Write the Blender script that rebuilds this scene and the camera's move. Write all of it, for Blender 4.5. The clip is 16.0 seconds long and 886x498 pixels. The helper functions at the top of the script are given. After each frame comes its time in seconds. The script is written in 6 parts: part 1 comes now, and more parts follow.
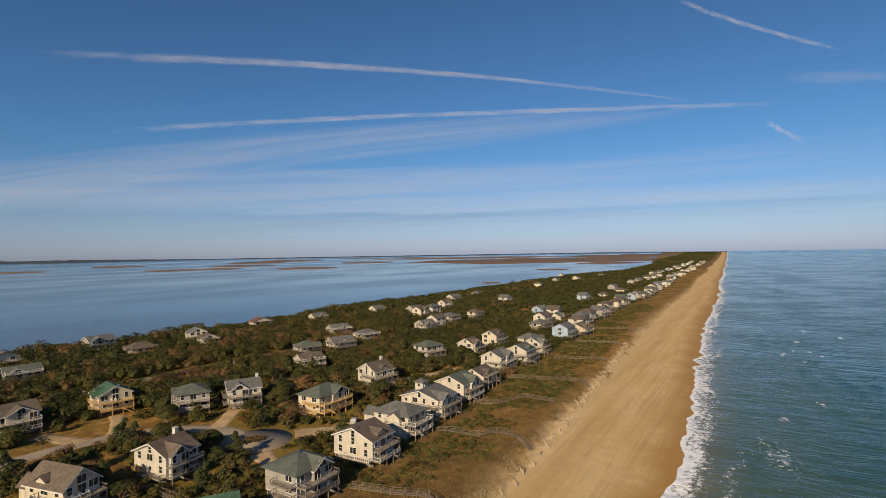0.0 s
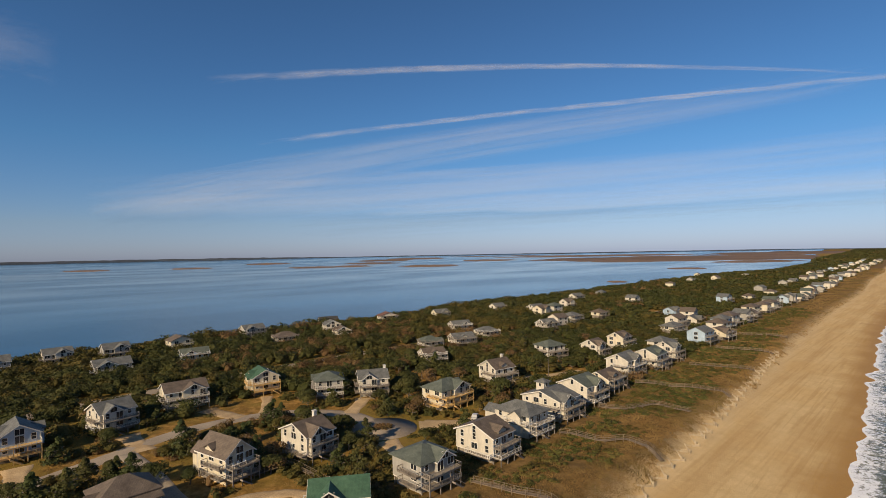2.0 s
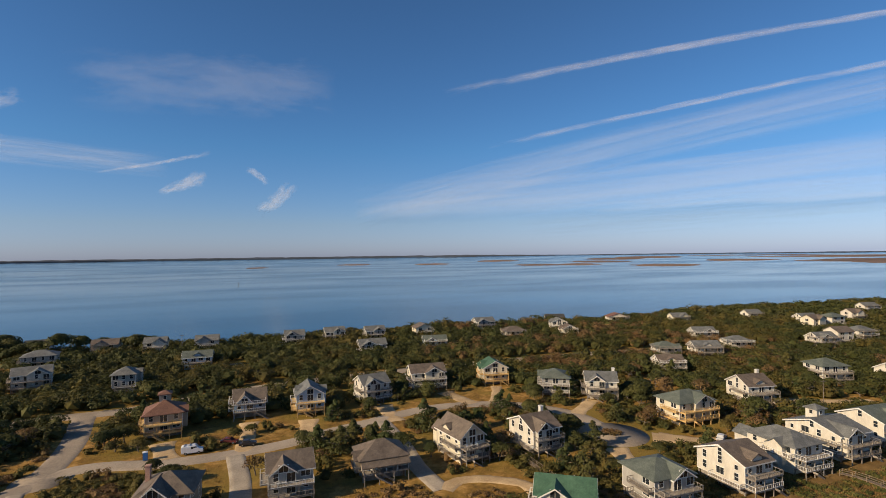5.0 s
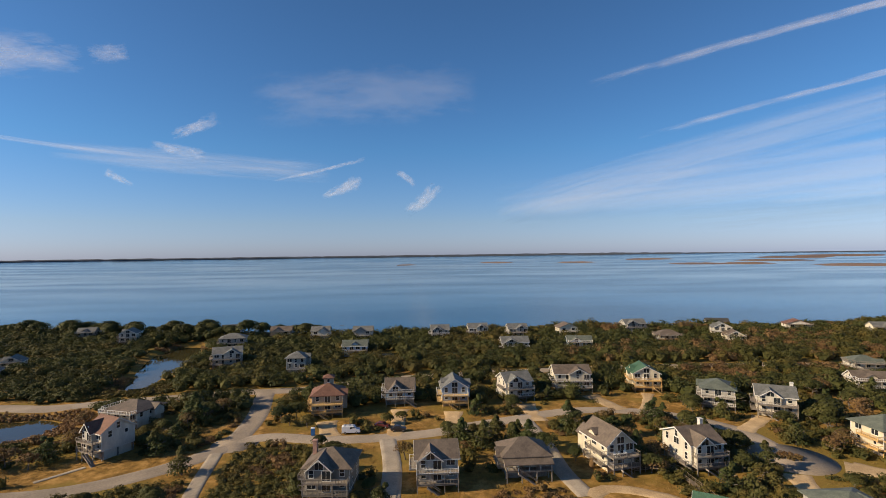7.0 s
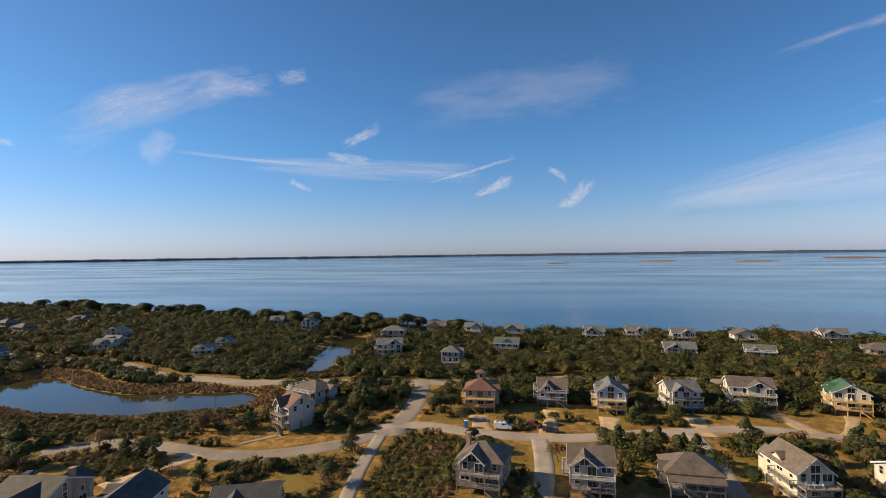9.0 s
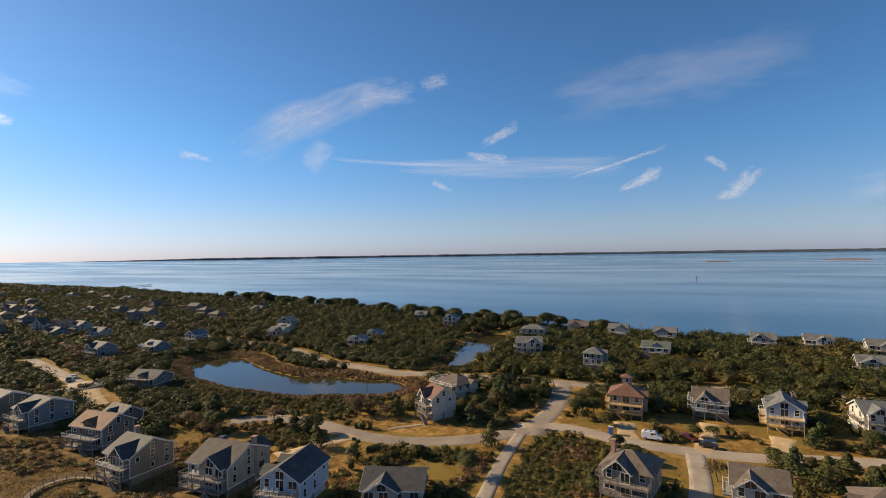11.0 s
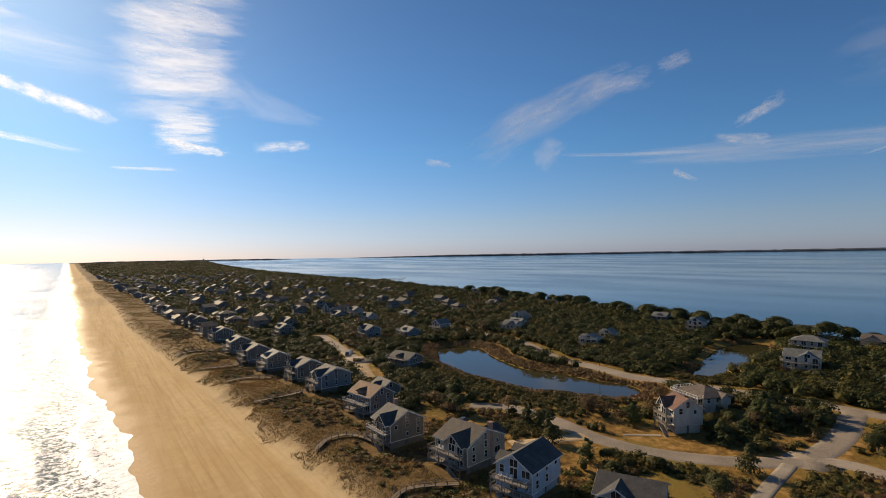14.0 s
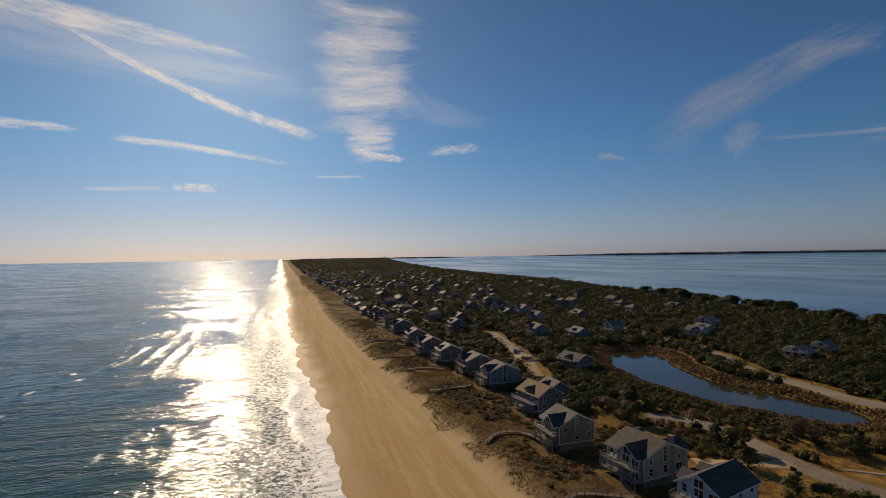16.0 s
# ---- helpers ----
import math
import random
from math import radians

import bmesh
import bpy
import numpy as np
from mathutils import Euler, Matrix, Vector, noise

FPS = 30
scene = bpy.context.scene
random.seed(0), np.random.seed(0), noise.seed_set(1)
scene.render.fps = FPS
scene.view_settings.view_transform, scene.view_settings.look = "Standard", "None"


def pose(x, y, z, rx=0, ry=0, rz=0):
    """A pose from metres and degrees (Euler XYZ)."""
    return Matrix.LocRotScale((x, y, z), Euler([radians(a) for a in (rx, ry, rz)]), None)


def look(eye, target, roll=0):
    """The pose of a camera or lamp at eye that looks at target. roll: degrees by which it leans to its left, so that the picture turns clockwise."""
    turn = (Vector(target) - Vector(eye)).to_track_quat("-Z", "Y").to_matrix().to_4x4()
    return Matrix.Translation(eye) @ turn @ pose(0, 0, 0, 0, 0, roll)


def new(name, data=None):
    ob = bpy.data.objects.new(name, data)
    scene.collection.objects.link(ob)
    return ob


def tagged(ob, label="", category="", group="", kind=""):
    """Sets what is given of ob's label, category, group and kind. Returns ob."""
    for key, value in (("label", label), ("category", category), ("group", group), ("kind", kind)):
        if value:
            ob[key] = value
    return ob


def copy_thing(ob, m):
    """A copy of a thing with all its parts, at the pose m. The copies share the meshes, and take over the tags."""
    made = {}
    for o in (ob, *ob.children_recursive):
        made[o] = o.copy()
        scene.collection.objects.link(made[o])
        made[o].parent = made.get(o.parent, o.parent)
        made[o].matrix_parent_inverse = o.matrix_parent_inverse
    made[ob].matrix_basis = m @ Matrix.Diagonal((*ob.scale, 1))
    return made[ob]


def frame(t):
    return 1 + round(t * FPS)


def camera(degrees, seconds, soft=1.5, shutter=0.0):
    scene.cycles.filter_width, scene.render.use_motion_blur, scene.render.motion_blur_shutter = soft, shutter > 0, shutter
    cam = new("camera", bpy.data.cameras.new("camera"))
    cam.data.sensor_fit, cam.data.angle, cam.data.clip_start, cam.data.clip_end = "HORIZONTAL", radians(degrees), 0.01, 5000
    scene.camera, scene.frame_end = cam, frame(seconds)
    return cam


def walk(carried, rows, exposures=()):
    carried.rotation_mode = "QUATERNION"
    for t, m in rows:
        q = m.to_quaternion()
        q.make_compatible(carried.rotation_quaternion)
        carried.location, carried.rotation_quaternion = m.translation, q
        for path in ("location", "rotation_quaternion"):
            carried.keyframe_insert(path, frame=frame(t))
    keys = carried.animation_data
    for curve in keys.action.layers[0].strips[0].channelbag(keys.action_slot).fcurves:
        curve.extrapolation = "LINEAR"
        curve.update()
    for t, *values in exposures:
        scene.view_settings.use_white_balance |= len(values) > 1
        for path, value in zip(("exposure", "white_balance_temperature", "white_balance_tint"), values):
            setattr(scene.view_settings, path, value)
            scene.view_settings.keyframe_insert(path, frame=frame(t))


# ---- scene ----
cam = camera(82.4, 16.0, soft=0.5)
# seconds, heading, tilt, lean: a hover 57 m over the surf, turning to its left
PATH = [
    (0.0, 31.52, 0.50, 0.93),
    (0.5, 34.44, 0.45, 1.09),
    (1.0, 37.81, 0.47, 1.03),
    (1.5, 41.34, 0.48, 1.06),
    (2.0, 45.05, 0.50, 1.06),
    (2.5, 49.00, 0.53, 1.00),
    (3.0, 53.39, 0.58, 0.99),
    (3.5, 57.77, 0.59, 0.92),
    (4.0, 62.27, 0.63, 0.84),
    (6.5, 81.85, 0.57, 0.72),
    (7.0, 86.24, 0.58, 0.73),
    (7.5, 90.44, 0.58, 0.71),
    (8.0, 94.48, 0.58, 0.75),
    (8.5, 98.78, 0.58, 0.78),
    (9.0, 103.22, 0.58, 0.77),
    (11.5, 122.80, 0.55, 0.89),
    (12.0, 126.98, 0.55, 0.90),
    (12.5, 131.23, 0.55, 0.90),
    (13.0, 135.39, 0.56, 0.95),
    (13.5, 139.68, 0.58, 0.99),
    (14.0, 144.53, 0.59, 0.95),
    (14.5, 149.53, 0.61, 0.95),
    (15.0, 154.21, 0.66, 0.94),
    (15.5, 158.97, 0.67, 0.86),
    (16.0, 163.38, 0.69, 0.86),
]
EYE = 57.0
walk(cam, [(t, pose(0, 0, EYE, 90.0 + tilt, lean, yaw)) for t, yaw, tilt, lean in PATH],
     exposures=[(0.0, -0.26, 6900, 10), (4.0, -0.06, 6650, 10), (7.5, 0.20, 6650, 10), (9.0, 0.27, 6720, 10), (12.5, 0.14, 6900, 10), (14.5, -0.36, 6850, 10), (16.0, -0.93, 6950, 10)])

# ---- light ----
SUN_AZ, SUN_EL = 187.5, 26.0          # heading (turned left from +y) and height of the sun
world = bpy.data.worlds.new("sky")
scene.world = world
world.use_nodes = True
wn, wl = world.node_tree.nodes, world.node_tree.links
sky = wn.new("ShaderNodeTexSky")
sky.sky_type = "NISHITA"
sky.sun_disc = False
sky.sun_elevation = radians(SUN_EL)
sky.sun_rotation = radians(360 - SUN_AZ)
sky.altitude = 50
sky.air_density = 1.0
sky.dust_density = 0.36
sky.ozone_density = 3.0
wn["Background"].inputs["Strength"].default_value = 0.077
# a deep clear winter blue, paler and cooler along the horizon
deeper = wn.new("ShaderNodeHueSaturation")
deeper.inputs["Saturation"].default_value = 1.12
wl.new(sky.outputs["Color"], deeper.inputs["Color"])
height = wn.new("ShaderNodeSeparateXYZ")
wl.new(wn.new("ShaderNodeTexCoord").outputs["Generated"], height.inputs[0])
tint = wn.new("ShaderNodeValToRGB")
for stop, (p, c) in zip([tint.color_ramp.elements[0], tint.color_ramp.elements[1], tint.color_ramp.elements.new(0.1), tint.color_ramp.elements.new(0.2)],
                        ((0.0, (0.80, 0.97, 1.80)), (0.45, (0.15, 1.25, 2.38)), (0.06, (0.87, 0.98, 1.40)), (0.20, (0.72, 1.09, 1.41)))):
    stop.position, stop.color = p, (*c, 1)
wl.new(height.outputs[2], tint.inputs["Fac"])
tinted = wn.new("ShaderNodeMix")
tinted.data_type, tinted.blend_type = "RGBA", "MULTIPLY"
tinted.inputs["Factor"].default_value = 1.0
wl.new(deeper.outputs["Color"], tinted.inputs["A"])
wl.new(tint.outputs["Color"], tinted.inputs["B"])
wl.new(tinted.outputs["Result"], wn["Background"].inputs["Color"])
sun = new("sun", bpy.data.lights.new("sun", "SUN"))
sun.data.energy, sun.data.angle, sun.data.color = 6.3, radians(0.53), (1.0, 0.79, 0.535)
sun_way = Vector((-math.sin(radians(SUN_AZ)) * math.cos(radians(SUN_EL)), math.cos(radians(SUN_AZ)) * math.cos(radians(SUN_EL)), math.sin(radians(SUN_EL))))
sun.matrix_world = look(sun_way * 1000, (0, 0, 0))


# ---- materials ----
def nodes_of(name):
    m = bpy.data.materials.new(name)
    m.use_nodes = True
    return m, m.node_tree.nodes, m.node_tree.links, m.node_tree.nodes["Principled BSDF"]


def noise_node(n, l, scale, detail=4.0, rough=0.6, vec=None, stretch=None):
    t = n.new("ShaderNodeTexNoise")
    t.inputs["Scale"].default_value, t.inputs["Detail"].default_value, t.inputs["Roughness"].default_value = scale, detail, rough
    if vec is None:
        vec = n.new("ShaderNodeNewGeometry").outputs["Position"]
    if stretch:
        mp = n.new("ShaderNodeMapping")
        mp.inputs["Scale"].default_value = stretch
        l.new(vec, mp.inputs["Vector"])
        vec = mp.outputs["Vector"]
    l.new(vec, t.inputs["Vector"])
    return t.outputs["Fac"]


def ramp(n, l, fac, stops):
    r = n.new("ShaderNodeValToRGB")
    e = r.color_ramp.elements
    while len(e) < len(stops):
        e.new(0.5)
    for k, (p, c) in zip(e, stops):
        k.position, k.color = p, (*c, 1) if len(c) == 3 else c
    l.new(fac, r.inputs["Fac"])
    return r.outputs["Color"]


def mix(n, l, fac, a, b, blend="MIX"):
    m = n.new("ShaderNodeMix")
    m.data_type, m.blend_type = "RGBA", blend
    for s, v in ((m.inputs["Factor"], fac), (m.inputs["A"], a), (m.inputs["B"], b)):
        if isinstance(v, (int, float)):
            s.default_value = v
        elif isinstance(v, tuple):
            s.default_value = (*v, 1)
        else:
            l.new(v, s)
    return m.outputs["Result"]


def calc(n, l, op, a, b=None, clamp=False):
    m = n.new("ShaderNodeMath")
    m.operation, m.use_clamp = op, clamp
    for s, v in zip(m.inputs, (a, b)):
        if v is None:
            continue
        if isinstance(v, (int, float)):
            s.default_value = v
        else:
            l.new(v, s)
    return m.outputs[0]


def bump(n, l, height, strength, dist, bsdf):
    b = n.new("ShaderNodeBump")
    b.inputs["Strength"].default_value, b.inputs["Distance"].default_value = strength, dist
    l.new(height, b.inputs["Height"])
    l.new(b.outputs["Normal"], bsdf.inputs["Normal"])


def surface(name, dark, light, rough=0.8, grain=3.0, patch=0.15, relief=0.4, relief_size=0.05, stretch=None, spread=0.12):
    """Two scales of variation between two colours, with fine relief."""
    m, n, l, b = nodes_of(name)
    g = noise_node(n, l, grain, 5, 0.65, None, stretch)
    p = noise_node(n, l, patch, 3, 0.5)
    f = calc(n, l, "ADD", calc(n, l, "MULTIPLY", g, 0.55), calc(n, l, "MULTIPLY", p, 0.45))
    c = ramp(n, l, f, [(0.5 - spread, dark), (0.5 + spread, light)])
    info = n.new("ShaderNodeObjectInfo")
    c = mix(n, l, 0.18, c, ramp(n, l, info.outputs["Random"], [(0, (0.25, 0.25, 0.25)), (1, (0.9, 0.9, 0.9))]), "OVERLAY")
    l.new(c, b.inputs["Base Color"])
    b.inputs["Roughness"].default_value = rough
    bump(n, l, g, relief, relief_size, b)
    return m


def clapboard(name, col, rough=0.6):
    """Painted horizontal boards, 18 cm apart, weathered."""
    m, n, l, b = nodes_of(name)
    w = n.new("ShaderNodeTexWave")
    w.wave_type, w.bands_direction, w.wave_profile = "BANDS", "Z", "SAW"
    w.inputs["Scale"].default_value, w.inputs["Distortion"].default_value = 1.75, 0.0
    l.new(n.new("ShaderNodeNewGeometry").outputs["Position"], w.inputs["Vector"])
    g = noise_node(n, l, 0.8, 5, 0.7, None, (1, 1, 0.35))
    dark = tuple(v * 0.72 for v in col)
    c = ramp(n, l, g, [(0.3, dark), (0.62, col)])
    c = mix(n, l, calc(n, l, "MULTIPLY", calc(n, l, "POWER", w.outputs["Fac"], 6.0), 0.35), c, tuple(v * 0.45 for v in col))
    l.new(c, b.inputs["Base Color"])
    b.inputs["Roughness"].default_value = rough
    bump(n, l, w.outputs["Fac"], 0.5, 0.03, b)
    return m


def shingle(name, dark, light):
    """Roof shingles in courses, with weathering in streaks."""
    m, n, l, b = nodes_of(name)
    br = n.new("ShaderNodeTexBrick")
    br.inputs["Scale"].default_value = 1.0
    br.inputs["Brick Width"].default_value, br.inputs["Row Height"].default_value = 0.5, 0.28
    br.inputs["Mortar Size"].default_value = 0.018
    br.inputs["Color1"].default_value, br.inputs["Color2"].default_value, br.inputs["Mortar"].default_value = (0.9, 0.9, 0.9, 1), (0.55, 0.55, 0.55, 1), (0.12, 0.12, 0.12, 1)
    l.new(n.new("ShaderNodeTexCoord").outputs["Object"], br.inputs["Vector"])
    g = noise_node(n, l, 0.5, 5, 0.7)
    f = noise_node(n, l, 6.0, 3, 0.6)
    c = ramp(n, l, g, [(0.3, dark), (0.7, light)])
    c = mix(n, l, 0.4, c, br.outputs["Color"], "MULTIPLY")
    c = mix(n, l, 0.35, c, ramp(n, l, f, [(0.3, (0.2, 0.2, 0.2)), (0.7, (0.85, 0.85, 0.85))]), "OVERLAY")
    l.new(c, b.inputs["Base Color"])
    b.inputs["Roughness"].default_value = 0.75
    bump(n, l, br.outputs["Fac"], 0.3, -0.03, b)
    return m


def foliage(name, stops, brown, patch=0.025, amount=0.5, glow_through=0.2):
    """Leaves: each one a little different, in patches that turn brown."""
    m, n, l, b = nodes_of(name)
    isl = n.new("ShaderNodeNewGeometry").outputs["Random Per Island"]
    q = noise_node(n, l, 0.17, 3, 0.6)
    t = calc(n, l, "ADD", calc(n, l, "MULTIPLY", isl, 0.22), calc(n, l, "MULTIPLY", ramp(n, l, q, [(0.34, (0, 0, 0)), (0.66, (1, 1, 1))]), 0.78))
    c = ramp(n, l, t, stops)
    p = noise_node(n, l, patch, 4, 0.6)
    f = calc(n, l, "ADD", calc(n, l, "MULTIPLY", p, 0.7), calc(n, l, "MULTIPLY", noise_node(n, l, 0.16, 2, 0.5), 0.3))
    f = ramp(n, l, f, [(0.46, (0, 0, 0)), (0.60, (1, 1, 1))])
    c = mix(n, l, calc(n, l, "MULTIPLY", f, amount), c, mix(n, l, t, tuple(v * 0.55 for v in brown), brown))
    l.new(c, b.inputs["Base Color"])
    b.inputs["Roughness"].default_value = 0.7
    b.inputs["Specular IOR Level"].default_value = 0.2
    tr, ms = n.new("ShaderNodeBsdfTranslucent"), n.new("ShaderNodeMixShader")
    ms.inputs["Fac"].default_value = glow_through
    l.new(c, tr.inputs["Color"])
    l.new(b.outputs[0], ms.inputs[1])
    l.new(tr.outputs[0], ms.inputs[2])
    l.new(ms.outputs[0], n["Material Output"].inputs["Surface"])
    return m


WHITE = clapboard("white_clapboard", (0.58, 0.54, 0.455))
CREAM = clapboard("cream_clapboard", (0.62, 0.56, 0.42))
GREY = clapboard("grey_clapboard", (0.35, 0.335, 0.30))
WEATHERED = clapboard("weathered_wood_siding", (0.21, 0.188, 0.155))
BLUE = clapboard("blue_clapboard", (0.36, 0.47, 0.58))
TAN = clapboard("tan_clapboard", (0.38, 0.325, 0.245))
# weathered walls of the south houses, their backlit shade mixed into the paint
TAN_SHADED = clapboard("shaded_tan_clapboard", (0.22, 0.18, 0.13))
GREY_SHADED = clapboard("shaded_weathered_grey_clapboard", (0.150, 0.135, 0.112))
BLUE_SHADED = clapboard("shaded_blue_clapboard", (0.165, 0.190, 0.205))
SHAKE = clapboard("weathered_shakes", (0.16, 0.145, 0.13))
ROOF_BROWN = shingle("brown_shingles", (0.086, 0.066, 0.051), (0.187, 0.148, 0.113))
ROOF_GREY = shingle("grey_shingles", (0.086, 0.090, 0.086), (0.203, 0.207, 0.195))
ROOF_SAGE = shingle("grey_green_shingles", (0.070, 0.086, 0.072), (0.152, 0.172, 0.138))
ROOF_GREEN = shingle("green_shingles", (0.03, 0.085, 0.05), (0.075, 0.16, 0.095))
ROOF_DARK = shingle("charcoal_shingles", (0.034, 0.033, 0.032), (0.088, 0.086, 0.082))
# brown shingles again, darkened in colour for roofs seen against the sun
ROOF_BROWN_SHADED = shingle("shaded_brown_shingles", (0.045, 0.035, 0.028), (0.105, 0.083, 0.065))
ROOF_RED = shingle("reddish_brown_shingles", (0.11, 0.05, 0.032), (0.23, 0.115, 0.075))
ROOF_RUST = shingle("rusty_cedar_shingles", (0.12, 0.055, 0.024), (0.25, 0.13, 0.06))
TRIM = surface("white_trim", (0.46, 0.44, 0.40), (0.68, 0.66, 0.61), 0.5, 4, 0.6, 0.1, 0.01)
WOOD = surface("weathered_deck_wood", (0.13, 0.11, 0.09), (0.30, 0.265, 0.22), 0.85, 3, 0.5, 0.5, 0.02, (1, 6, 1))
WALKWOOD = surface("brown_boardwalk_wood", (0.12, 0.09, 0.06), (0.25, 0.19, 0.125), 0.85, 3, 0.5, 0.5, 0.02, (1, 6, 1))
DRIFTWOOD = surface("sand_scoured_wood", (0.34, 0.27, 0.18), (0.58, 0.49, 0.35), 0.9, 4, 0.5, 0.4, 0.02)
NEWWOOD = surface("yellow_deck_wood", (0.38, 0.24, 0.09), (0.62, 0.42, 0.18), 0.7, 3, 0.5, 0.4, 0.02)
LATTICE = surface("lattice_screen", (0.11, 0.095, 0.08), (0.27, 0.24, 0.20), 0.9, 5, 0.4, 0.6, 0.04)
BRICK = surface("chimney_brick", (0.22, 0.12, 0.09), (0.42, 0.26, 0.20), 0.9, 6, 0.8, 0.5, 0.03)
ASPHALT = surface("sun_bleached_asphalt", (0.20, 0.163, 0.122), (0.35, 0.288, 0.218), 0.9, 2.5, 0.12, 0.4, 0.02)
CONCRETE = surface("pale_concrete", (0.20, 0.168, 0.128), (0.345, 0.295, 0.228), 0.85, 2.5, 0.2, 0.3, 0.02)
GRAVEL = surface("sandy_gravel_drive", (0.30, 0.205, 0.105), (0.52, 0.38, 0.215), 0.95, 3, 0.2, 0.7, 0.05)
REEDS = foliage("dry_reeds", [(0, (0.13, 0.075, 0.035)), (0.6, (0.25, 0.155, 0.07)), (1, (0.36, 0.25, 0.12))], (0.16, 0.075, 0.035))
BARK = surface("grey_bark", (0.07, 0.055, 0.045), (0.19, 0.16, 0.13), 0.95, 8, 1.0, 0.8, 0.05)
OAK = foliage("live_oak_leaves", [(0, (0.027, 0.035, 0.010)), (0.5, (0.056, 0.063, 0.017)), (1, (0.094, 0.094, 0.026))], (0.170, 0.090, 0.030), 0.018, 0.10)
PINE = foliage("cedar_and_pine_needles", [(0, (0.029, 0.042, 0.015)), (0.5, (0.064, 0.081, 0.025)), (1, (0.110, 0.112, 0.034))], (0.186, 0.123, 0.034), 0.05, 0.35)
BRUSH = foliage("bare_reddish_brush", [(0, (0.085, 0.050, 0.022)), (0.6, (0.170, 0.102, 0.044)), (1, (0.26, 0.165, 0.072))], (0.121, 0.101, 0.034), 0.08, 0.5)
MYRTLE = foliage("wax_myrtle_leaves", [(0, (0.032, 0.040, 0.012)), (0.5, (0.078, 0.072, 0.018)), (1, (0.132, 0.108, 0.029))], (0.240, 0.115, 0.035), 0.05, 0.16)
SCRUB = foliage("dune_scrub_leaves", [(0, (0.040, 0.046, 0.012)), (0.5, (0.088, 0.094, 0.024)), (1, (0.160, 0.145, 0.042))], (0.190, 0.105, 0.032), 0.05, 0.4)
DUNEGRASS = foliage("dune_grass_blades", [(0, (0.165, 0.098, 0.036)), (0.5, (0.250, 0.155, 0.056)), (1, (0.33, 0.215, 0.085))], (0.110, 0.105, 0.030), 0.035, 0.8, 0.25)


def glass_material():
    m, n, l, b = nodes_of("window_glass")
    b.inputs["Base Color"].default_value = (0.02, 0.025, 0.03, 1)
    b.inputs["Roughness"].default_value = 0.06
    b.inputs["Specular IOR Level"].default_value = 0.8
    w = noise_node(n, l, 0.7, 2, 0.5)
    bump(n, l, w, 0.08, 0.05, b)
    return m


GLASS = glass_material()


def paint(name, col, rough=0.35, metal=0.0):
    m, n, l, b = nodes_of(name)
    g = noise_node(n, l, 2.0, 3, 0.5)
    l.new(ramp(n, l, g, [(0.3, tuple(v * 0.85 for v in col)), (0.7, col)]), b.inputs["Base Color"])
    b.inputs["Roughness"].default_value, b.inputs["Metallic"].default_value = rough, metal
    return m


